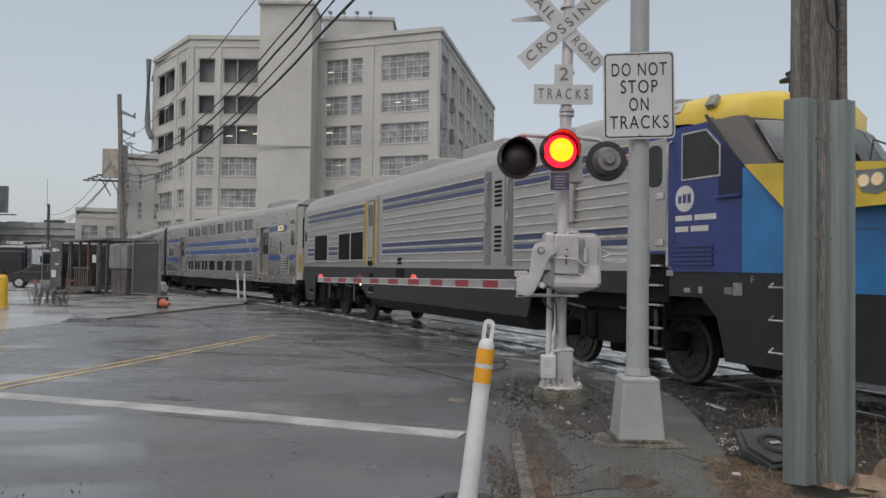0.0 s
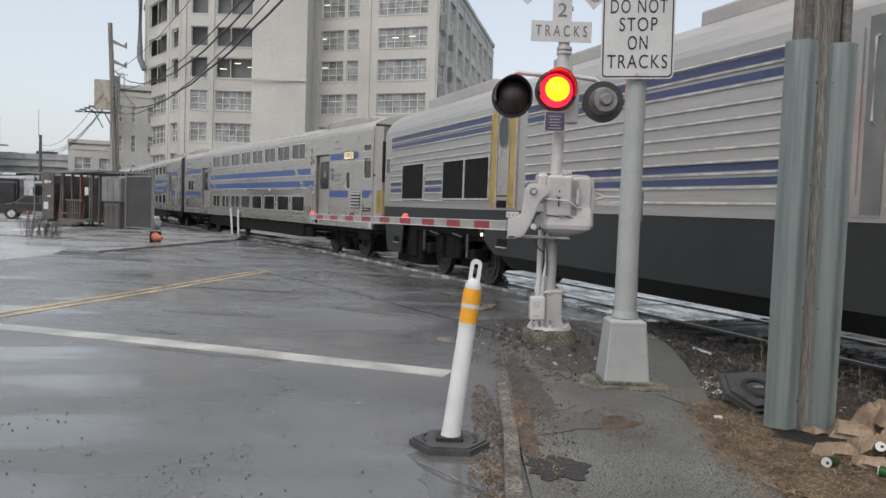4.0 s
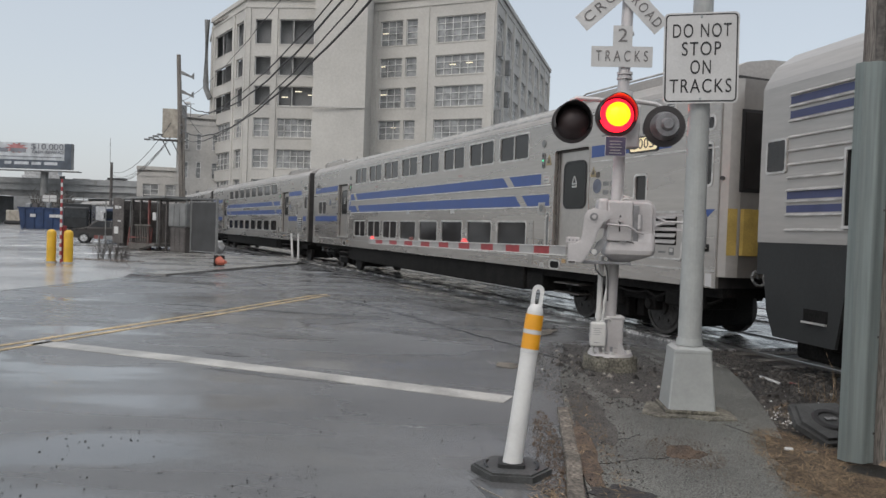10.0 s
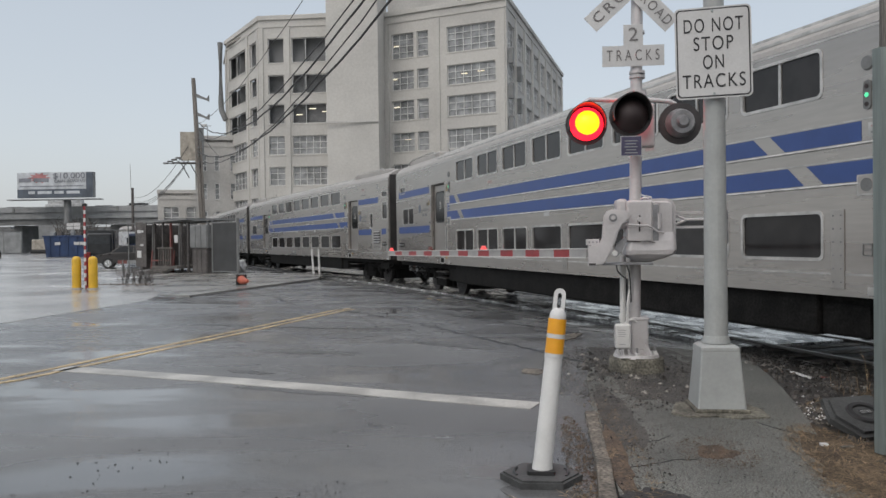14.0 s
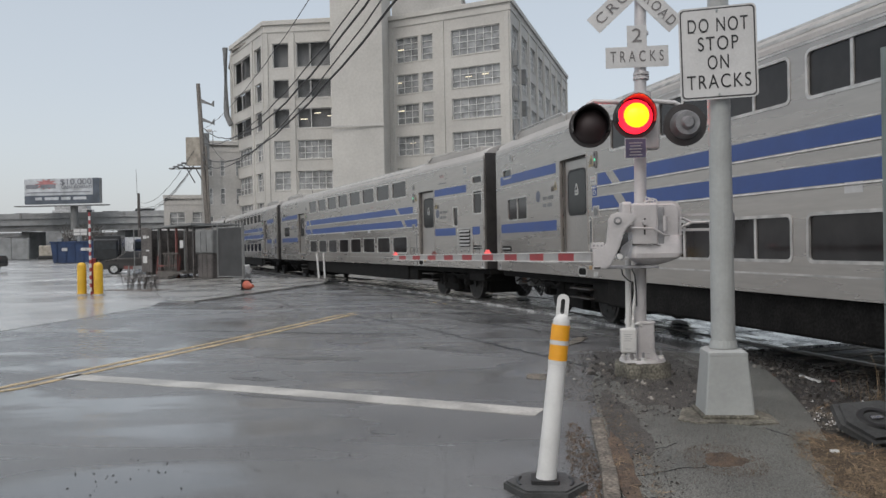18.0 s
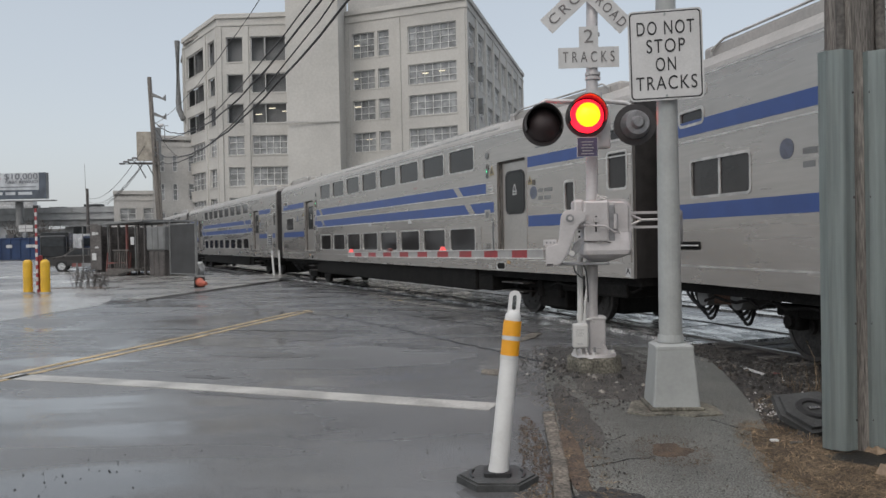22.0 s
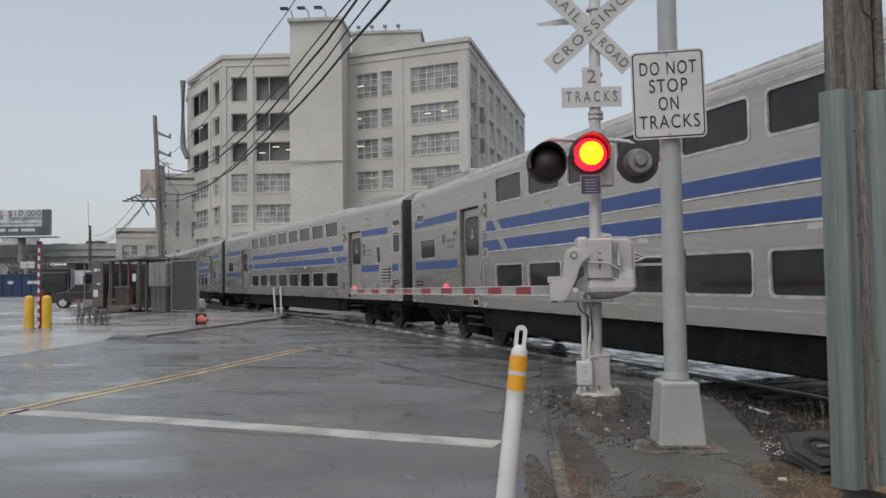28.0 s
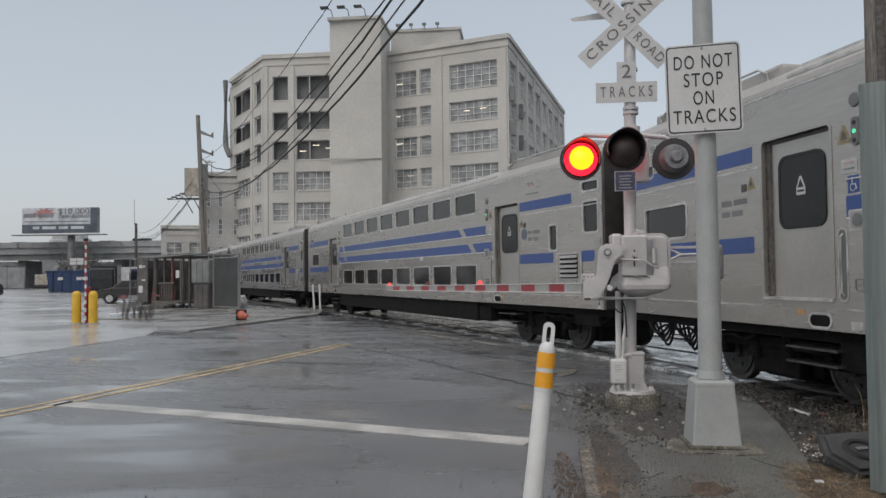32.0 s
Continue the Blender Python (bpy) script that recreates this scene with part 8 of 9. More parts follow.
def board_barrier(m):
    f = thing("board_barrier", m, "low faded red and white board barrier on short legs", "barrier")
    for k in range(6):
        part("board", box(NB(), k * 0.55, k * 0.55 + 0.55, -0.02, 0.02, 0.36, 0.56), "faded_red" if k % 2 == 0 else "container_grey", f)
    for x in (0.3, 3.0):
        part("leg", box(NB(), x - 0.03, x + 0.03, -0.06, 0.06, 0, 0.58), "grey_box", f)
    return f


board_barrier(pose(-23.6, 42.6, 0, 0, 0, 6))


def cabinet():
    c = thing("signal_cabinet", YARD @ Matrix.Translation((5.22, 0.1, 0)), "grey steel railway equipment cabinet on a dark stand", "cabinet")
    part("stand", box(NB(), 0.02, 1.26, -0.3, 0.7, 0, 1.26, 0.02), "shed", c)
    part("housing", box(NB(), -0.10, 1.38, -0.35, 0.75, 1.26, 2.42, 0.03), "grey_box", c)
    for k in range(3):
        part("door", box(NB(), -0.06 + k * 0.48, 0.38 + k * 0.48, -0.385, -0.345, 1.31, 2.36, 0.01), "grey_box", c)
    for k in range(3):
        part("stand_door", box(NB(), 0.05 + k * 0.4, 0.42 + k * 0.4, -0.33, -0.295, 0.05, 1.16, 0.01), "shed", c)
    return c


cabinet()


def screen_fence():
    f = thing("screen_fence", YARD @ Matrix.Translation((6.66, 0.0, 0)), "chain link gate covered with dark privacy screen", "fence")
    part("screen", box(NB(), 0.02, 2.0, 0, 0.03, 0.10, 2.50), "screen", f)
    for x in (0, 2.02):
        part("post", tube(NB(), (x, 0, 0), (x, 0, 2.70), 0.045, seg=10), "grey_box", f)
    for z in (0.1, 2.5):
        part("rail", tube(NB(), (0, 0, z), (2.02, 0, z), 0.03, seg=8), "grey_box", f)
    return f


screen_fence()


def long_fence():
    f = thing("chain_fence", None, "thin steel fence rails and posts along the yard", "fence")
    p, q = Vector((-30.5, 46.4)), Vector((-13.4, 35.2))
    n = 8
    for i in range(4, n + 1):
        a = p + (q - p) * i / n
        part("post", tube(NB(), (a.x, a.y, 0), (a.x, a.y, 2.7), 0.03, seg=8), "grey_box", f)
    for z in (2.65,):
        part("rail", tube(NB(), (p.x, p.y, z), (q.x, q.y, z), 0.018, seg=6), "grey_box", f)
    return f


long_fence()


def sedan(m, paint, label):
    c = thing("parked_car", m, label, "car", "vehicles in the yard")
    side = [(-2.35, 0.35), (-2.35, 0.72), (-2.15, 0.88), (-1.35, 0.98), (-0.75, 1.42), (0.85, 1.44), (1.65, 1.02), (2.25, 0.95), (2.35, 0.6), (2.3, 0.32)]
    bm = NB()
    a, b = [bm.verts.new((x, -0.88 if z < 1.1 else -0.68, z)) for x, z in side], [bm.verts.new((x, 0.88 if z < 1.1 else 0.68, z)) for x, z in side]
    n = len(side)
    for i in range(n):
        bm.faces.new((a[i], a[(i + 1) % n], b[(i + 1) % n], b[i]))
    bm.faces.new(a)
    bm.faces.new(b[::-1])
    bmesh.ops.recalc_face_normals(bm, faces=bm.faces[:])
    bmesh.ops.bevel(bm, geom=bm.edges[:], offset=0.05, segments=2, affect="EDGES")
    part("body", bm, paint, c)
    for sy in (-1, 1):
        for poly in (((-1.2, 1.02), (-0.7, 1.37), (0.0, 1.38), (0.0, 1.02)), ((0.08, 1.02), (0.08, 1.38), (0.8, 1.38), (1.4, 1.03))):
            bm = NB()
            vs = [bm.verts.new((x, sy * (0.90 - (z - 1.0) * 0.48), z)) for x, z in poly]
            bm.faces.new(vs)
            bmesh.ops.solidify(bm, geom=bm.faces[:], thickness=0.02)
            part("side_window", bm, "car_glass", c)
        for x in (-1.45, 1.42):
            w = part("wheel", tube(NB(), (x, sy * 0.70, 0.33), (x, sy * 0.90, 0.33), 0.33, seg=24), "rubber", c)
            part("rim", tube(NB(), (x, sy * 0.885, 0.33), (x, sy * 0.91, 0.33), 0.21, seg=18), "can_end", w)
    part("headlight", box(NB(), -2.36, -2.2, -0.75, -0.45, 0.66, 0.78, 0.02), "can_end", c)
    part("tail_light", box(NB(), 2.22, 2.36, -0.82, -0.5, 0.72, 0.86, 0.02), "red", c)
    return c


sedan(pose(-24.4, 46.0, 0, 0, 0, 24), "car_green", "dark grey saloon car parked behind the fence")
sedan(pose(-42.0, 53.6, 0, 0, 0, 12) @ Matrix.Diagonal((1, 1, 1.3, 1)), "car_black", "dark estate car standing on the wet yard")
sedan(pose(-44.0, 78.0, 0, 0, 0, 70), "car_white", "pale car parked among the trucks")


def truck_lorry(m, paint, label, box_h=2.4):
    t = thing("truck", m, label, "truck", "vehicles in the yard")
    part("cab", box(NB(), -1.0, 1.0, -3.4, -1.8, 0.6, 2.5, 0.15), paint, t)
    part("windscreen", box(NB(), -0.85, 0.85, -3.43, -3.36, 1.55, 2.25, 0.02), "car_glass", t)
    part("body", box(NB(), -1.1, 1.1, -1.7, 3.2, 0.8, 0.8 + box_h, 0.05), "far_dark" if box_h < 2 else paint, t)
    for x in (-0.9, 0.9):
        for y in (-2.6, 2.0):
            part("wheel", tube(NB(), (x - 0.14, y, 0.45), (x + 0.14, y, 0.45), 0.45, seg=20), "rubber", t)
    return t


truck_lorry(pose(-38.0, 66.0, 0, 0, 0, 25), "car_black", "black lorry parked in the yard", 2.0)
truck_lorry(pose(-34.5, 70.0, 0, 0, 0, -10), "car_blue", "blue box lorry parked beyond the fence", 2.0)
truck_lorry(pose(-47.5, 88.0, 0, 0, 0, 40), "car_white", "white lorry parked far back in the yard", 2.2)


def skip_bin():
    d = thing("dumpster", pose(-54.3, 88.6, -0.19, 0, 0, 20), "large dark blue steel dumpster heaped with rubbish", "dumpster")
    bm = NB()
    plate_y(bm, [(-3.3, 0.25), (3.3, 0.25), (3.6, 2.75), (-3.6, 2.75)], -1.2, 1.2)
    part("tub", bm, "dumpster_blue", d)
    for k in range(7):
        part("rib", box(NB(), -3.0 + k, -2.86 + k, -1.32, -1.18, 0.3, 2.7), "dumpster_blue", d)
    part("rim", box(NB(), -3.7, 3.7, -1.3, 1.3, 2.7, 2.86, 0.03), "dumpster_blue", d)
    r = random.Random(3)
    for k in range(9):
        x = -3 + k * 0.75
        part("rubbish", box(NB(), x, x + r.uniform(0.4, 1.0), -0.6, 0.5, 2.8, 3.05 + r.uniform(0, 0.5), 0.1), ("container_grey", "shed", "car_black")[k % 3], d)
    for x in (-2.0, 0.1, 0.75, 2.3):
        part("label_patch", box(NB(), x - 0.3, x + 0.3, -1.34, -1.3, 1.7, 2.05), "sign_white", d)
    return d


skip_bin()
for k in range(5):
    c = thing("storage_container", pose(-129.5 + k * 7.0, 140, 0, 0, 0, 3), "pale grey steel storage container at the yard edge", "container", "containers along the yard")
    part("shell", box(NB(), -3.3, 3.3, -1.2, 1.2, 0, 4.2, 0.04), "container_grey", c)
    for j in range(9):
        part("corrugation", box(NB(), -2.9 + j * 0.7, -2.65 + j * 0.7, -1.26, -1.18, 0.15, 3.25), "container_grey", c)
yf = thing("yard_fence", None, "pale grey steel panel fence along the far yard", "fence")
for k in range(9):
    part("panel", box(NB(), -128 + k * 3.6, -124.5 + k * 3.6, 137.0, 137.2, 0.1, 4.0), "container_grey", yf)
    part("post", box(NB(), -124.5 + k * 3.6, -124.3 + k * 3.6, 136.9, 137.3, 0, 4.2), "far_dark", yf)
dg = thing("digger", pose(-89.4, 134, 0), "small tan digger far across the yard", "machine")
part("body", box(NB(), -1.4, 1.4, -1, 1, 0.6, 2.6, 0.2), "tan_can", dg)
for yt in (-0.95, 0.95):
    part("crawler_belt", box(NB(), -1.6, 1.6, yt - 0.25, yt + 0.25, 0, 0.7, 0.2), "rubber", dg)
part("undercarriage", box(NB(), -1.1, 1.1, -0.69, 0.69, 0.2, 0.7), "under", dg)


def viaduct():
    v = thing("viaduct", pose(-95, 160, 0, 0, 0, 1.5), "grey elevated highway on concrete piers", "viaduct")
    part("deck", box(NB(), -130, 62, -5, 6, 7.2, 8.6), "far", v)
    part("parapet", box(NB(), -130, 62, -5.3, -4.9, 8.6, 9.8), "far", v)
    part("girder", box(NB(), -130, 62, -4.5, -3.8, 5.9, 7.2), "far_dark", v)
    for k in range(9):
        x = -125 + k * 22
        part("pier", box(NB(), x - 0.9, x + 0.9, -3, 3, 0, 5.9), "far_dark", v)
    for k in range(16):
        x = -120 + k * 11.7
        part("panel", box(NB(), x, x + 0.5, -5.45, -5.28, 8.7, 9.7), "far_dark", v)
    return v


viaduct()
for k, (x, ln, h, p) in enumerate(((-113, 4.5, 1.6, "far_dark"), (-101, 9, 3.0, "car_white"), (-92, 4.6, 1.6, "far_dark"), (-84, 5, 2.0, "car_black"), (-73, 4.6, 1.6, "far"), (-63, 8, 2.9, "far_dark"), (-124, 7, 2.4, "car_white"))):
    c = thing("distant_vehicle", pose(x, 160.5, 8.6), "vehicle passing far off on the highway", "vehicle", "vehicles on the viaduct")
    part("body", box(NB(), -ln / 2, ln / 2, -0.9, 0.9, 0.3, 0.3 + h * 0.6, 0.1), p, c)
    part("cabin", box(NB(), -ln / 2 + 0.5, ln / 2 - 0.7, -0.8, 0.8, 0.25 + h * 0.6, h, 0.1), p if h > 2 else "car_glass", c)


def billboard():
    b = thing("billboard", pose(-97, 150, 0, 0, 0, 3), "large roadside billboard offering a cash reward", "billboard")
    part("column", tube(NB(), (2.2, 1, 0), (2.2, 1, 11), 0.75, seg=20), "far_dark", b)
    part("catwalk", box(NB(), -9.6, 10.2, -1.2, 0.6, 10.9, 11.1), "far_dark", b)
    fr = part("frame", box(NB(), -8.0, 8.2, 0.1, 1.2, 11.45, 16.75), "far_dark", b)
    part("poster", box(NB(), -8.0, 6.8, -0.02, 0.1, 13.25, 16.75), "poster", fr, "pale poster with dark words")
    part("side_strip", box(NB(), 6.8, 8.19, 0.0, 0.09, 11.48, 16.72), "poster_navy", fr)
    part("strip", box(NB(), -8.0, 6.79, -0.03, 0.1, 11.45, 13.22), "poster_navy", fr)
    lettering("poster_text", "$10,000", 1.7, fr, Matrix.Translation((3.2, -0.08, 15.95)), "poster_ink", 0.03, width=6.8)
    for word, wx, ww in (("CASH", 1.15, 2.2), ("REWARD", 4.75, 3.7)):
        lettering("poster_text", word, 0.9, fr, Matrix.Translation((wx, -0.08, 14.85)), "poster_ink", 0.03, width=ww)
    burst = [(0.9 * (1 if k % 2 else 1.9) * math.cos(k * math.pi / 10) * 1.5, (1 if k % 2 else 1.5) * 0.75 * math.sin(k * math.pi / 10)) for k in range(20)]
    part("burst", plate_y(NB(), [(-3.2 + x, 15.6 + z) for x, z in burst], -0.08, -0.05), "poster_red", fr, "pale red star burst")
    for x0, x1 in ((-7.6, -5.0), (-4.4, -1.2)):
        part("word_bar", box(NB(), x0, x1, -0.10, -0.06, 14.75, 15.55), "poster_ink", fr)
    part("word_bar", box(NB(), -7.4, 6.2, -0.08, -0.04, 13.75, 13.95), "poster_ink", fr)
    for x0, x1 in ((-5.6, -4.2), (-3.6, -0.6), (0.0, 2.0), (2.6, 5.4)):
        part("word_bar", box(NB(), x0, x1, -0.08, -0.04, 12.25, 12.85), "poster", fr)
    return b


billboard()


def corner_sign():
    """A tan boarded sign on the neighbour's corner, with a catwalk of floodlights below it."""
    b = thing("corner_sign", None, "faded tan hoarding with floodlights on a catwalk", "billboard")
    part("face", prism(NB(), [(-43.9, 94.9), (-42.0, 95.2), (-42.0, 95.5), (-43.9, 95.2)], 12.3, 16.0), "tan_can", b, "blank tan boarded face")
    part("face", prism(NB(), [(-42.0, 95.2), (-41.2, 96.1), (-41.3, 96.3), (-42.0, 95.5)], 12.3, 16.6), "container_grey", b, "pale boarded side face")
    part("catwalk", prism(NB(), [(-44.6, 94.0), (-41.4, 94.4), (-41.2, 96.0), (-44.0, 95.2)], 11.85, 12.0), "shed", b)
    for k in range(4):
        x = -44.7 + k * 0.55
        lm_ = part("floodlight", box(NB(), x - 0.9, x - 0.3, 93.5, 94.0, 11.75 + k * 0.22, 11.95 + k * 0.22, 0.05), "far_dark", b)
        part("bracket", pipe(NB(), [(x - 0.5, 93.8, 11.85 + k * 0.22), (x + 0.3, 94.2, 11.8)], 0.05, 6), "far_dark", lm_)
    for x in (-43.6, -42.4):
        part("strut", pipe(NB(), [(x, 94.4, 11.9), (x + 0.2, 96.3, 10.2)], 0.08, 6), "far_dark", b)
    part("mast", pipe(NB(), [(-41.1, 97, 15.2), (-41.1, 97, 17.0), (-40.6, 97, 17.0)], 0.06, 6), "far_dark", b)
    return b


corner_sign()

# far tree line and rooftops under the viaduct
r = random.Random(21)
for k in range(26):
    x = -170 + k * 5.6
    c = thing("distant_rooftop", pose(x, 176 + r.uniform(0, 8), 0), "hazy low rooftop far beyond the yard", "building", "far rooftops")
    h = r.uniform(5.0, 8.5)
    part("wall_block", box(NB(), -2.8, 2.8, -3, 3, 0, h), "far", c)
    part("roof", box(NB(), -3.0, 3.0, -3.2, 3.2, h, h + 0.5), "far_dark", c)


def bare_tree(m, h, seed, label, n=7, spread=0.7, material="shed"):
    t = thing("bare_shrub", m, label, "shrub")
    r = random.Random(seed)
    for k in range(n):
        bm = NB()
        a = r.uniform(0, 6.28)
        p = V(r.uniform(-0.3, 0.3) * spread, r.uniform(-0.3, 0.3) * spread, 0)
        pts = [p.copy()]
        d = V(math.cos(a) * 0.35, math.sin(a) * 0.35, 1)
        for j in range(4):
            d = d + V(r.uniform(-0.3, 0.3), r.uniform(-0.3, 0.3), 0.1)
            p = p + d.normalized() * h / 4 * r.uniform(0.7, 1.1)
            pts.append(p.copy())
            q = p + V(r.uniform(-0.5, 0.5), r.uniform(-0.5, 0.5), r.uniform(0.1, 0.6)) * h * 0.4
            pipe(bm, [tuple(p), tuple((p + q) / 2 + V(0.02, 0, 0.03)), tuple(q)], 0.008 * h, 5)
        pipe(bm, [tuple(v) for v in pts], 0.014 * h, 6)
        part("branch", bm, material, t)
    return t


bare_tree(pose(-14.22, 26.5, 0.05), 0.66, 2, "leafless brown shrub at the island edge", 30, 1.1)
bare_tree(pose(-13.88, 26.95, 0.05), 0.55, 5, "leafless brown shrub at the island edge", 30, 0.9)
for k, (x, y) in enumerate(((-92, 146), (-89.5, 148), (-87, 145))):
    bare_tree(pose(x, y, 0), 6.5, 30 + k, "leafless dark tree in front of the highway", 14, 3, "timber_grey")


# ---- poles and cables ----
def far_pole():
    p = thing("utility_pole", pose(-20.6, 48.0, 0), "dark wooden utility pole with transformer cans and brackets", "utility pole")
    part("pole", tube(NB(), (0, 0, 0), (-0.60, 0, 12.3), 0.19, 0.13, 14), "wood", p)
    for z in (11.2, 10.0):
        bm = NB()
        plate_y(bm, [(-0.5, z + 0.15), (0.30, z - 0.25), (0.45, z - 0.05), (0.45, z - 0.45), (0.10, z - 0.30), (-0.5, z - 0.12)], -0.06, 0.06)
        part("bracket", bm, "grey_box", p)
    part("insulator", tube(NB(), (-0.1, 0, 9.2), (0.25, 0, 9.2), 0.10, seg=10), "sign_white", p)
    part("riser", tube(NB(), (0.16, -0.1, 0.2), (-0.12, -0.1, 8.2), 0.07, seg=10), "wood", p)
    for z in (7.75, 7.25, 6.7):
        part("insulator", tube(NB(), (-0.22, -0.2, z), (-0.20, -0.34, z), 0.07, 0.05, 8), "grey_box", p)
    return p


far_pole()
sp = thing("utility_pole", pose(-47.9, 90.0, 0), "thin dark pole far across the yard", "utility pole")
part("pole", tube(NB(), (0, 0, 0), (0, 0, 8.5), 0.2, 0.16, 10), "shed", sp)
part("lamp_mast", tube(NB(), (-0.2, 0, 8.3), (-0.25, 0, 11.5), 0.04, 0.03, 6), "far", sp)
lp = thing("street_lamp", pose(-118, 145, 0), "tall thin lamp post beside the highway", "street lamp")
part("pole", tube(NB(), (0, 0, 0), (0, 0, 19), 0.18, 0.10, 8), "grey_box", lp)
part("arm", tube(NB(), (0, 0, 18.8), (2.5, 0, 19.3), 0.08, 0.06, 6), "grey_box", lp)
rs = thing("road_sign", pose(-83, 134, 0), "sign seen from behind on a steel mast", "road sign")
part("mast", tube(NB(), (0, 0, 0), (0, 0, 5.8), 0.16, 0.12, 8), "grey_box", rs)
part("panel", box(NB(), -1.3, 1.3, -0.1, 0.05, 4.4, 5.6), "sign_white", rs)


def cable(p, q, sag, rad, label):
    pts = [(p[0] + (q[0] - p[0]) * k / 28, p[1] + (q[1] - p[1]) * k / 28, p[2] + (q[2] - p[2]) * k / 28 - sag * 4 * (k / 28) * (1 - k / 28) + (0.025 * math.sin(k * 2.3 + sag * 9) if 0 < k < 28 else 0)) for k in range(29)]
    return tagged(part("cable", pipe(NB(), pts, rad, 6), "wire", smooth=True), label, "cable", "overhead cables")


NEAR, FARP = (2.63, 5.57), (-21.0, 48.0)
for za, zb, sag, rad, dx in ((9.26, 9.40, 1.21, 0.013, 0.0), (8.41, 8.26, 1.93, 0.018, 0.05), (9.40, 8.50, 2.82, 0.027, 0.1), (6.98, 8.13, 2.18, 0.018, 0.0), (7.58, 7.55, 2.26, 0.027, -0.05)):
    cable((FARP[0] + dx, FARP[1], za), (NEAR[0] - 0.05, NEAR[1] - 0.1, zb), sag, rad, "black overhead cable sagging between the wooden poles")
for za, zb in ((7.9, 7.4), (7.0, 6.6), (6.9, 6.4), (7.0, 7.0)):
    cable((FARP[0] - 0.6, FARP[1], za), (-47.9, 90.0, zb), 1.2, 0.02, "thin overhead cable running to the far pole")
cable((FARP[0] + 0.2, FARP[1], 8.9), (-38.2, 96.5, 13.0), 0.8, 0.02, "service cable running to the warehouse")


# ---- the verge by the wooden pole: straw, litter, rubber base ----
def patch(name, cx, cy, rx, ry, z, material, label, category, seed, kind="structure"):
    r = random.Random(seed)
    pts = []
    for k in range(26):
        a = k * 2 * math.pi / 26
        f = r.uniform(0.72, 1.12)
        pts.append((cx + rx * f * math.cos(a), cy + ry * f * math.sin(a)))
    return sheet(name, pts, z, material, label, category, 0.012, kind)


patch("asphalt_patch", 0.76, 4.44, 0.20, 0.22, 0.036, "tar_patch", "rough black asphalt repair on the path", "patch", 1)
patch("leaf_patch", 1.34, 5.45, 0.14, 0.19, 0.0330, "leaf_mush", "brown rotted leaves on the path", "leaves", 2)
patch("dirt_patch", 1.5, 9.0, 0.72, 2.1, 0.0345, "gravel_dirt", "gritty dirt spilled round the signal foundation", "dirt", 3)
patch("dirt_patch", 0.80, 6.6, 0.17, 1.2, 0.0350, "gravel_dirt", "gritty dirt along the kerb", "dirt", 4)
patch("dirt_patch", 0.63, 5.3, 0.10, 0.9, 0.0355, "leaf_mush", "leaf litter along the kerb", "dirt", 5)
patch("straw_patch", 2.62, 4.75, 0.72, 0.85, 0.020, "straw_bed", "matted dead straw round the pole", "straw", 6)
patch("straw_patch", 2.22, 4.95, 0.36, 1.25, 0.0335, "straw_bed", "matted dead straw over the path edge", "straw", 8)
patch("dirt_patch", 2.62, 5.25, 0.33, 0.22, 0.034, "black_soil", "dark wet hollow at the foot of the pole", "dirt", 9)
patch("straw_patch", 3.6, 5.3, 0.9, 0.8, 0.018, "straw_bed", "matted dead straw round the pole", "straw", 7)
for pts, w, sd in (([(0.62, 5.0), (1.0, 5.25), (1.25, 5.3)], 0.006, 21), ([(0.72, 5.55), (1.0, 5.75), (1.15, 5.95)], 0.006, 22), ([(1.85, 6.35), (2.05, 6.0), (2.2, 5.9)], 0.009, 23)):
    rr = random.Random(sd)
    out = []
    for (x0, y0), (x1, y1) in zip(pts, pts[1:]):
        for i in range(8):
            out.append((x0 + (x1 - x0) * i / 8 + rr.uniform(-0.015, 0.015), y0 + (y1 - y0) * i / 8 + rr.uniform(-0.015, 0.015)))
    tagged(part("path_crack", ribbon(NB(), out, w, 0.026, 0.0335, rr), "tar"), "thin crack in the path", "crack", kind="structure")


def in_poly_spot(cx, cy, rx, ry):
    def spot(r):
        a, d = r.uniform(0, 6.283), math.sqrt(r.random())
        return cx + rx * d * math.cos(a), cy + ry * d * math.sin(a)
    return spot


def grit(name, count, spot, size, z, material, label, seed):
    r = random.Random(seed)
    verts, faces = [], []
    for _ in range(count):
        x, y = spot(r)
        s = size * r.uniform(0.4, 1.6)
        b = len(verts)
        a = r.uniform(0, 6.28)
        verts += [(x + s * math.cos(a + k * 2.094) * r.uniform(0.6, 1.2), y + s * math.sin(a + k * 2.094) * r.uniform(0.6, 1.2), z) for k in range(3)] + [(x, y, z + s * r.uniform(0.5, 1.0))]
        faces += [(b, b + 1, b + 3), (b + 1, b + 2, b + 3), (b + 2, b, b + 3)]
    me = bpy.data.meshes.new(name)
    me.from_pydata(verts, [], faces)
    me.materials.append(M[material])
    return tagged(lower(new(name, me)), label, "grit", kind="stuff")


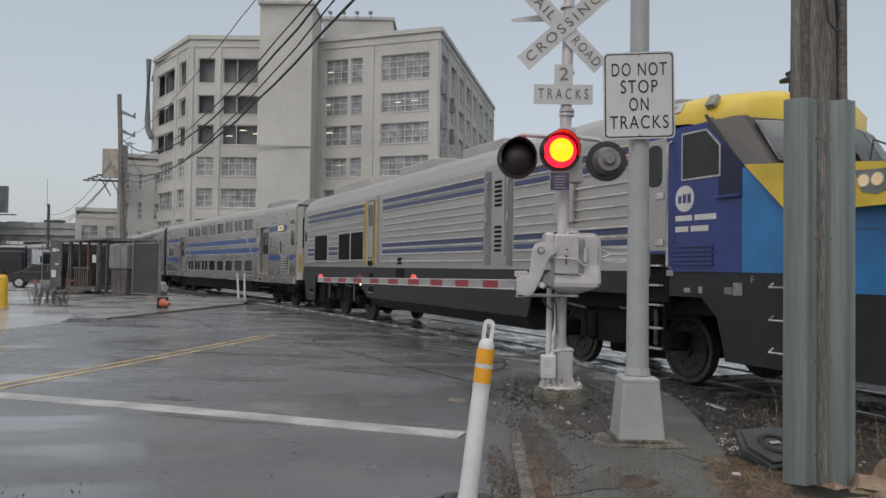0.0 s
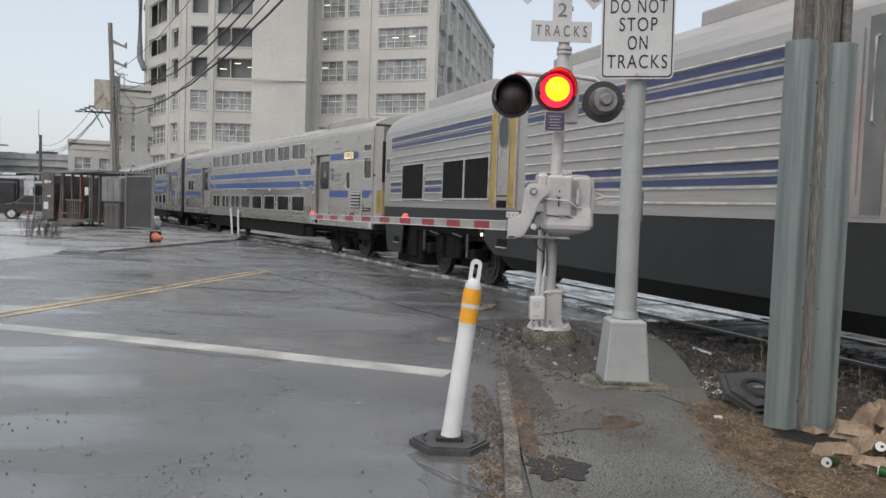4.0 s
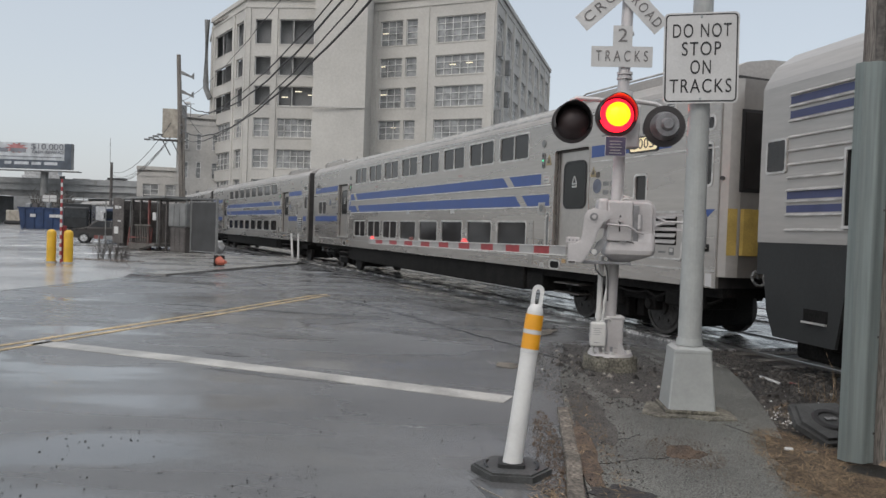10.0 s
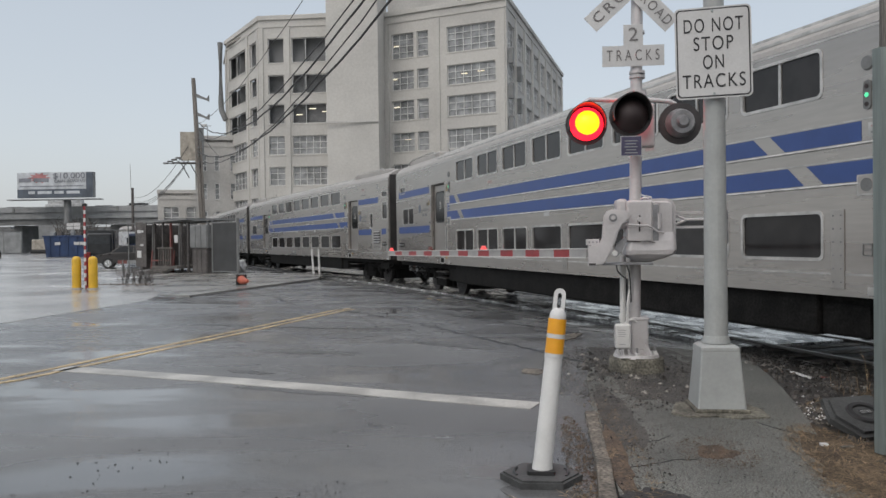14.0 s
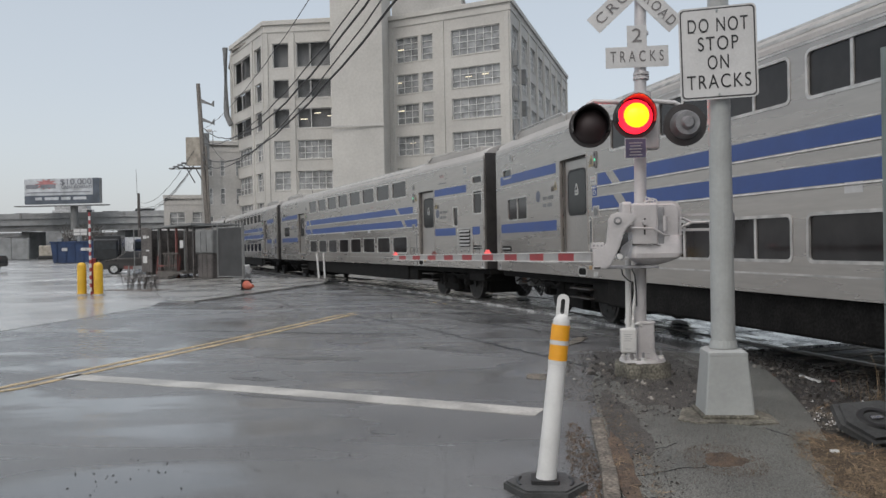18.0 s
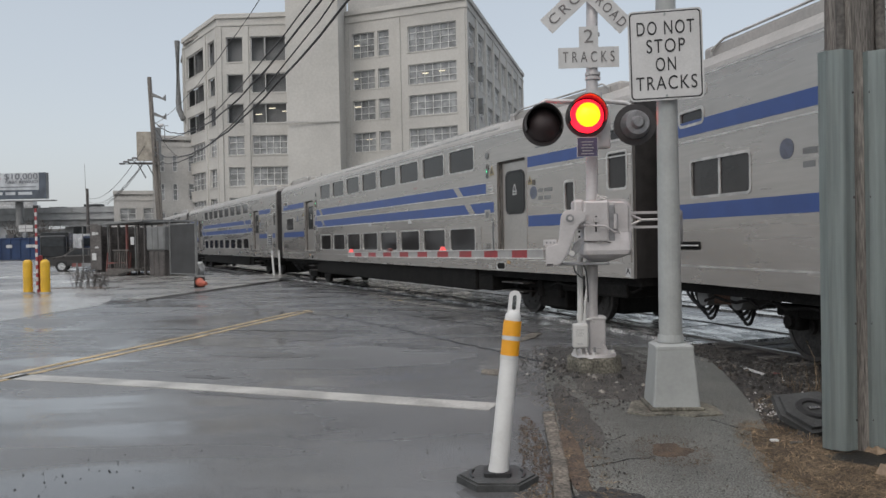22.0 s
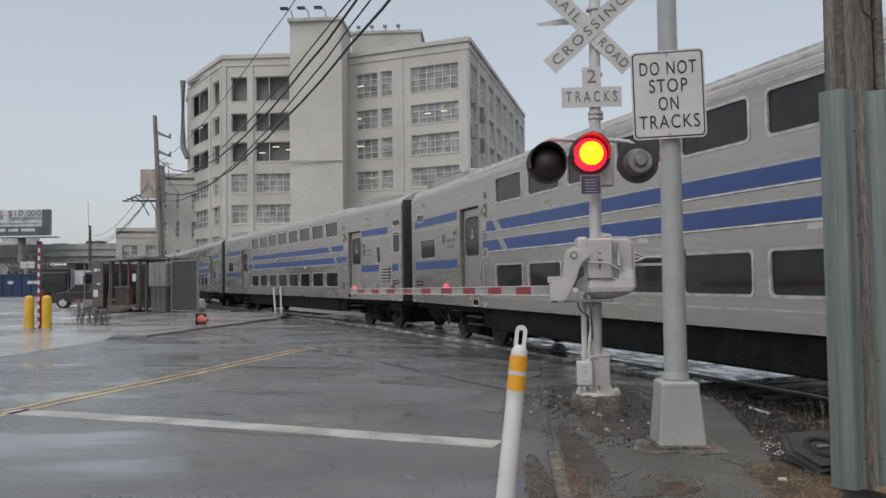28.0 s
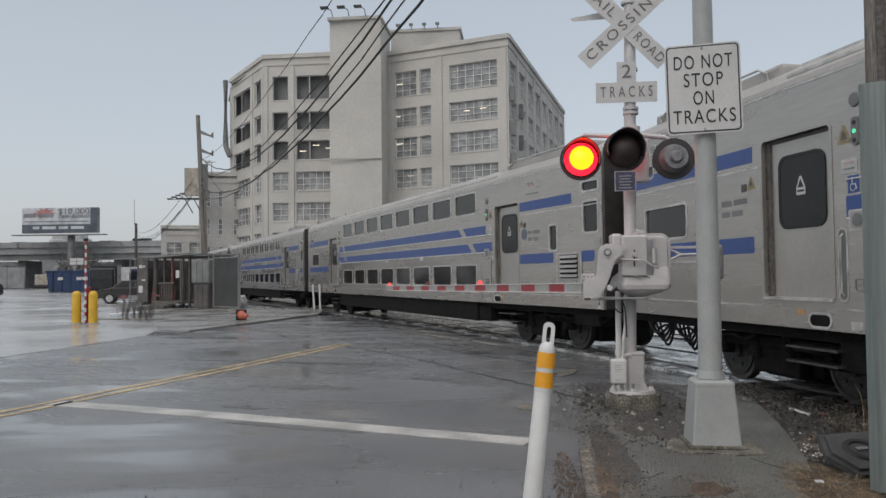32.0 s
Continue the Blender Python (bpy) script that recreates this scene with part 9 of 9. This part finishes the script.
grit("grit", 1500, in_poly_spot(1.15, 8.7, 0.95, 2.0), 0.014, 0.034, "ballast", "small stones scattered round the signal foundation", 31)
grit("grit", 500, in_poly_spot(0.75, 5.8, 0.25, 1.8), 0.009, 0.034, "ballast", "grit lying along the kerb", 32)
grit("grit", 420, in_poly_spot(-1.1, 4.7, 2.0, 1.6), 0.0075, 0.002, "tar", "dark grit on the wet road", 33)
grit("leaf_bits", 900, in_poly_spot(1.34, 5.45, 0.27, 0.40), 0.005, 0.0345, "leaf_mush", "bits of rotted leaf round the patch", 37)
grit("grit", 90, in_poly_spot(-1.28, 4.4, 0.24, 0.75), 0.0052, 0.002, "tar", "dark grit line on the wet road", 38)
grit("grit", 130, in_poly_spot(1.2, 8.75, 0.62, 0.75), 0.034, 0.034, "ballast", "dark ballast stones strewn round the signal foundation", 51)
grit("pale_grit", 40, in_poly_spot(1.15, 8.7, 0.8, 1.3), 0.026, 0.034, "concrete", "pale chips round the signal foundation", 52)
grit("grit", 1300, in_poly_spot(1.35, 6.0, 0.85, 2.4), 0.0055, 0.0335, "ballast", "fine dark grit on the path", 53)
grit("pale_grit", 90, in_poly_spot(2.46, 6.62, 0.20, 0.36), 0.012, 0.022, "sign_white", "white torn scraps at the ballast edge", 63)
grit("leaf_bits", 900, in_poly_spot(0.40, 5.3, 0.10, 1.3), 0.009, 0.006, "leaf_mush", "sodden leaf litter in the gutter beside the kerb", 64)
grit("pale_grit", 420, in_poly_spot(0.40, 5.2, 0.12, 1.5), 0.006, 0.006, "kerb", "pale chips in the gutter beside the kerb", 65)
grit("grit", 500, in_poly_spot(0.80, 7.6, 0.55, 0.9), 0.008, 0.034, "kerb", "pale chips strewn beyond the kerb end", 66)
grit("pale_grit", 1500, in_poly_spot(1.35, 6.0, 0.85, 2.4), 0.0055, 0.0335, "kerb", "fine pale grit on the path", 54)
grit("pale_grit", 150, in_poly_spot(1.2, 6.5, 0.9, 2.8), 0.008, 0.034, "kerb", "pale chips on the path", 34)
grit("grit", 140, in_poly_spot(-1.0, 15.0, 2.2, 3.0), 0.020, 0.002, "tar", "dark grit on the wet road", 35)
grit("pale_grit", 70, in_poly_spot(3.0, 7.6, 0.8, 1.7), 0.013, 0.02, "sign_white", "pale litter scraps in the ballast", 36)


def blades(name, count, spot, length, z, material, label, seed, lift=0.25, width=0.0035):
    """Dead grass: thin folded blades, lying or standing."""
    r = random.Random(seed)
    verts, faces = [], []
    for _ in range(count):
        x, y = spot(r)
        if ((x - 2.62) / 0.30) ** 2 + ((y - 5.22) / 0.19) ** 2 < 1:
            continue
        ln = length * r.uniform(0.4, 1.3)
        a, up = r.uniform(0, 6.283), r.uniform(0, lift)
        d = V(math.cos(a), math.sin(a), 0)
        n = V(-d.y, d.x, 0) * width * r.uniform(0.6, 1.5)
        b = len(verts)
        p0, p1, p2 = V(x, y, z), V(x, y, z) + d * ln * 0.5 * (1 - up * 0.6) + V(0, 0, ln * (0.04 + up * 0.5)), V(x, y, z) + d * ln * (1 - up * 0.5) + V(0, 0, ln * (0.02 + up * 0.75))
        verts += [tuple(v) for v in (p0 - n, p0 + n, p1 - n, p1 + n, p2)]
        faces += [(b, b + 1, b + 3, b + 2), (b + 2, b + 3, b + 4)]
    me = bpy.data.meshes.new(name)
    me.from_pydata(verts, [], faces)
    me.materials.append(M[material])
    return tagged(lower(new(name, me)), label, "dead grass", kind="stuff")


blades("straw", 6500, in_poly_spot(2.62, 4.65, 0.76, 1.0), 0.11, 0.02, "straw", "dead straw lying round the pole", 41, 0.3, 0.0020)
blades("straw", 4200, in_poly_spot(3.5, 5.2, 1.0, 1.0), 0.12, 0.02, "straw", "dead straw lying round the pole", 42, 0.3, 0.0014)
blades("straw", 1500, in_poly_spot(1.98, 4.35, 0.26, 0.9), 0.09, 0.03, "straw", "straw blown over the path edge", 47, 0.2, 0.0013)
blades("dry_weeds", 900, in_poly_spot(-13.9, 25.9, 1.5, 0.22), 0.12, 0.05, "leaf_mush", "dead weeds along the island edge", 48, 0.9, 0.004)
blades("dry_weeds", 170, in_poly_spot(3.6, 6.9, 0.9, 0.8), 0.55, 0.01, "straw", "dry standing weeds beside the track", 43, 1.4, 0.0016)
blades("dry_weeds", 90, in_poly_spot(3.3, 7.7, 0.3, 0.5), 0.30, 0.01, "straw", "dry standing weeds beside the track", 44, 1.2, 0.0016)
grit("litter_scraps", 420, in_poly_spot(2.48, 6.62, 0.22, 0.40), 0.011, 0.022, "kerb", "pale torn scraps heaped at the ballast edge", 61)
grit("litter_scraps", 200, in_poly_spot(3.3, 6.6, 0.5, 0.7), 0.012, 0.022, "leaf_mush", "brown torn scraps strewn by the ballast", 62)
blades("straw", 420, in_poly_spot(2.75, 6.95, 0.28, 0.35), 0.10, 0.015, "straw", "matted straw tuft at the ballast edge", 46, 0.3, 0.0025)
blades("straw", 260, in_poly_spot(0.36, 4.25, 0.14, 0.5), 0.10, 0.006, "straw", "straw washed into the gutter", 49, 0.25, 0.0025)
blades("straw", 2600, in_poly_spot(2.16, 5.0, 0.34, 1.25), 0.10, 0.034, "straw", "dead straw matted over the path edge", 50, 0.22, 0.0018)
blades("straw", 380, in_poly_spot(0.72, 5.6, 0.14, 1.6), 0.07, 0.035, "straw", "straw caught along the kerb", 45, 0.2, 0.0025)


def rubber_base():
    b = thing("rubber_base", pose(2.58, 6.14, 0.10, 26, 0, 20), "black rubber sign base with a raised oval socket", "rubber base")
    poly = [(-0.30, 0.0), (-0.20, -0.23), (0.24, -0.23), (0.36, 0.0), (0.24, 0.23), (-0.20, 0.23)]
    bm = NB()
    prism(bm, poly, 0, 0.045)
    prism(bm, [(x * 0.86, y * 0.84) for x, y in poly], 0.045, 0.07)
    part("slab", bm, "worn_rubber", b)
    bm = NB()
    n = 24
    rows = []
    for r, z in ((0.125, 0.07), (0.115, 0.085), (0.085, 0.085), (0.07, 0.05)):
        rows.append([bm.verts.new((1.2 * r * math.cos(k * 2 * math.pi / n), r * math.sin(k * 2 * math.pi / n), z)) for k in range(n)])
    for a, c in zip(rows, rows[1:]):
        for i in range(n):
            bm.faces.new((a[i], a[(i + 1) % n], c[(i + 1) % n], c[i]))
    bm.faces.new(rows[-1])
    part("socket", bm, "rubber", b)
    part("scrap", box(NB(), -0.05, 0.05, -0.012, 0.02, 0.075, 0.085), "can_end", b)
    return b


rubber_base()


def paper_bag(m, w, d, h, seed, label):
    """A crumpled brown paper bag lying on its side, creased all over, one end open."""
    b = thing("paper_bag", m, label, "paper bag", "litter by the pole")
    bm = NB()
    bmesh.ops.create_grid(bm, x_segments=8, y_segments=6, size=0.5)
    for v in bm.verts:
        x, y = v.co.x, v.co.y
        at = V(x * w, y * d, 0) * 9 + V(seed * 3.1, seed * 1.7, 0.4)
        crease = abs(noise.noise(at)) + 0.6 * abs(noise.noise(at * 2.1))
        edge = max(abs(x), abs(y)) * 2
        flat = h * (1 - edge ** 4) * (1.10 - 0.75 * crease)
        lift = 0.030 * max(0.0, noise.noise(at * 0.8 + V(5, 2, 1))) * edge
        v.co = V(x * w * (1 + 0.25 * noise.noise(at * 0.7)), y * d * (1 + 0.30 * noise.noise(at * 0.7 + V(9, 0, 0))), max(0.0, flat) + lift + 0.002)
    part("sheet", bm, "paper_bag", b)
    bm = NB()
    pts = [(-w * 0.5, -d * 0.3, 0.01), (-w * 0.3, -d * 0.55, h * 0.5), (w * 0.1, -d * 0.6, h * 0.35), (w * 0.35, -d * 0.45, 0.02), (w * 0.05, -d * 0.35, h * 0.8), (-w * 0.25, -d * 0.3, h * 0.9)]
    bm.faces.new([bm.verts.new(p) for p in pts])
    bmesh.ops.triangulate(bm, faces=bm.faces[:])
    bmesh.ops.solidify(bm, geom=bm.faces[:], thickness=0.004)
    part("flap", bm, "paper_bag", b)
    return b


for k, (x, y, z, w, d, h, rz) in enumerate(((2.60, 4.90, 0.02, 0.27, 0.15, 0.09, 14), (2.73, 4.70, 0.02, 0.22, 0.15, 0.07, -22), (2.88, 5.00, 0.02, 0.30, 0.20, 0.12, 8), (2.92, 5.30, 0.02, 0.34, 0.20, 0.13, -20), (3.12, 5.10, 0.02, 0.30, 0.24, 0.17, 40), (3.30, 5.60, 0.02, 0.40, 0.26, 0.20, 20), (3.02, 4.78, 0.02, 0.26, 0.18, 0.10, -35), (3.20, 5.30, 0.12, 0.28, 0.20, 0.14, 70), (2.72, 5.42, 0.02, 0.24, 0.16, 0.06, 30), (3.34, 5.00, 0.02, 0.34, 0.24, 0.16, -10))):
    paper_bag(pose(x, y, z, 0, rnd.uniform(-6, 6), rz), w, d, h, 60 + k, "crumpled wet brown paper bag on the straw")


def drink_can(m):
    c = thing("drink_can", m, "green drink can lying on the straw", "can", "litter by the pole")
    bm = NB()
    rows = []
    for z, r in ((-0.060, 0.026), (-0.054, 0.033), (0.050, 0.033), (0.060, 0.027)):
        rows.append([bm.verts.new((r * math.cos(k * math.pi / 10), r * math.sin(k * math.pi / 10), z)) for k in range(20)])
    for a, b in zip(rows, rows[1:]):
        for i in range(20):
            bm.faces.new((a[i], a[(i + 1) % 20], b[(i + 1) % 20], b[i]))
    part("wall", bm, "green_can", c, smooth=True)
    part("end", tube(NB(), (0, 0, -0.061), (0, 0, -0.056), 0.030, seg=20), "sign_white", c)
    part("end", tube(NB(), (0, 0, 0.055), (0, 0, 0.0605), 0.030, seg=20), "sign_white", c)
    part("opening", tube(NB(), (0.008, 0, 0.0595), (0.008, 0, 0.062), 0.010, seg=10), "black", c)
    return c


dc = drink_can(pose(2.44, 4.66, 0.056, 84, 0, -48))
for x, y, z, rx, rz in ((2.80, 4.78, 0.11, 62, -22), (2.70, 4.48, 0.055, 88, 40), (3.06, 4.62, 0.06, 86, -70), (3.12, 4.90, 0.17, 70, 10)):
    copy_thing(dc, pose(x, y, z, rx, 0, rz))


def scrap(m, w, d, material, label):
    s = tagged(part("litter", box(NB(), -w / 2, w / 2, -d / 2, d / 2, 0, 0.02, 0.006), material), label, "litter", "litter on the verge")
    s.matrix_basis = m
    s.location.z += dip(*m.translation.xy)
    return s


scrap(pose(3.25, 9.30, 0.02, 4, 0, 100), 0.42, 0.06, "sign_white", "pale broken stick on the ballast")
scrap(pose(2.12, 5.66, 0.03), 0.055, 0.04, "sign_white", "white scrap on the straw")
scrap(pose(2.25, 5.60, 0.03, 0, 0, 15), 0.09, 0.03, "kerb", "pale scrap on the straw")
for k in range(12):
    x, y = rnd.uniform(2.6, 4.0), rnd.uniform(6.6, 10.5)
    scrap(pose(x, y, 0.03, rnd.uniform(-20, 20), rnd.uniform(-20, 20), rnd.uniform(0, 180)), rnd.uniform(0.04, 0.10), rnd.uniform(0.02, 0.05), ("concrete", "kerb", "leaf_mush", "faded_red")[k % 4], ("pale paper scrap on the ballast", "pale chip on the ballast", "sodden brown scrap on the ballast", "dull red scrap on the ballast")[k % 4])
sk = tagged(part("stick", pipe(NB(), [(-0.06, 4.54, 0.012), (0.12, 4.30, 0.02), (0.24, 4.17, 0.012), (0.38, 4.0, 0.014)], 0.004, 6), "kerb"), "thin pale stick lying on the wet road", "stick", "litter on the verge")
for x, y, w in ((-13.0, 33.0, 0.30), (-13.3, 36.4, 0.35), (-12.7, 36.0, 0.28), (-12.2, 35.8, 0.25), (-11.0, 34.8, 0.18)):
    scrap(pose(x, y, 0.07, 0, 0, rnd.uniform(0, 90)), w, w * 0.7, "sign_white", "white rubbish bag remains by the fence")
wb = thing("rubbish_bag", pose(-14.3, 37.6, 0.0), "white plastic bag heaped beside the fence", "rubbish bag")
bm = NB()
bmesh.ops.create_icosphere(bm, subdivisions=3, radius=0.36)
for v in bm.verts:
    v.co *= 1 + 0.35 * noise.noise(v.co * 5)
    v.co.z = max(0, v.co.z * 1.1 + 0.25)
part("bag", bm, "sign_white", wb)


# ---- moving things and their times ----
# place of the first coach along the track, second by second
ALONG = [23.38, 21.35, 19.4, 17.4, 15.34, 13.25, 11.13, 8.98, 6.88, 4.82, 2.79, 0.75, -1.2, -3.06, -4.96, -6.82, -8.73, -10.72, -12.85, -14.94, -17.09, -19.27, -21.55, -23.9, -26.27, -28.61, -30.93, -33.26, -35.65, -38.08, -40.5, -42.85, -45.13]
SIDE_ON = [0.5, 1.95, 3.05, 4.25, 5.5, 6.65, 8.0, 9.0, 10.4, 11.5, 12.65, 14.1, 15.3, 16.5, 17.6, 19.0, 20.0, 21.3, 22.5, 23.6, 25.0, 26.2, 27.3, 28.5, 29.66, 31.0, 32.1]


def along(t):
    """The train's place at t, gliding between whole seconds."""
    i = min(max(int(t), 0), 31)
    p = [ALONG[min(max(k, 0), 32)] for k in (i - 1, i, i + 1, i + 2)]
    if i == 0:
        p[0] = 2 * p[1] - p[2]
    if i == 31:
        p[3] = 2 * p[2] - p[1]
    f = t - i
    return p[1] + 0.5 * f * (p[2] - p[0] + f * (2 * p[0] - 5 * p[1] + 4 * p[2] - p[3] + f * (3 * (p[1] - p[2]) + p[3] - p[0])))


def car_pose(n, t):
    s = along(t) + (n - 1) * CAR
    (a, _), (b, _) = on_track(s), on_track(s + CAR)
    return pose(a.x, a.y, 0, 0, 0, math.degrees(math.atan2(-(b - a).x, (b - a).y)))


def motions():
    times = [0.5 * k for k in range(65)]
    for n, c in enumerate([loco] + coaches):
        walk(c, [(t, car_pose(n, t)) for t in times])
        for ws in [o for o in c.children if o.name.startswith("wheelset")]:
            r = ws.location.z - RAIL_Z
            x, y, z = ws.location
            rows = []
            for k in range(161):
                t = 0.2 * k
                rows.append((t, pose(x, y, z, math.degrees((along(0) - along(t)) / r), 0, 0)))
            walk(ws, rows)
    for name, (lens, at) in LAMPS.items():
        rows, state = [], None
        marks = [(0.0, 0)]
        for s in SIDE_ON:
            marks += [(s - 0.24, 1), (s + 0.20, 0)]
        for t, on in marks:
            lit = on == (1 if name == "side" else 0)
            goal = 0.0 if lit else 180.0
            if state is None:
                rows.append((0.0, pose(*at, 0, 0, goal)))
            elif goal != state and t < 31.9:
                for k in range(4):
                    rows.append((t + k / 30, pose(*at, 0, 0, state + (goal - state) * k / 3)))
            state = goal if t < 31.9 else state
        rows.append((32.0, pose(*at, 0, 0, state)))
        walk(lens, rows)


motions()
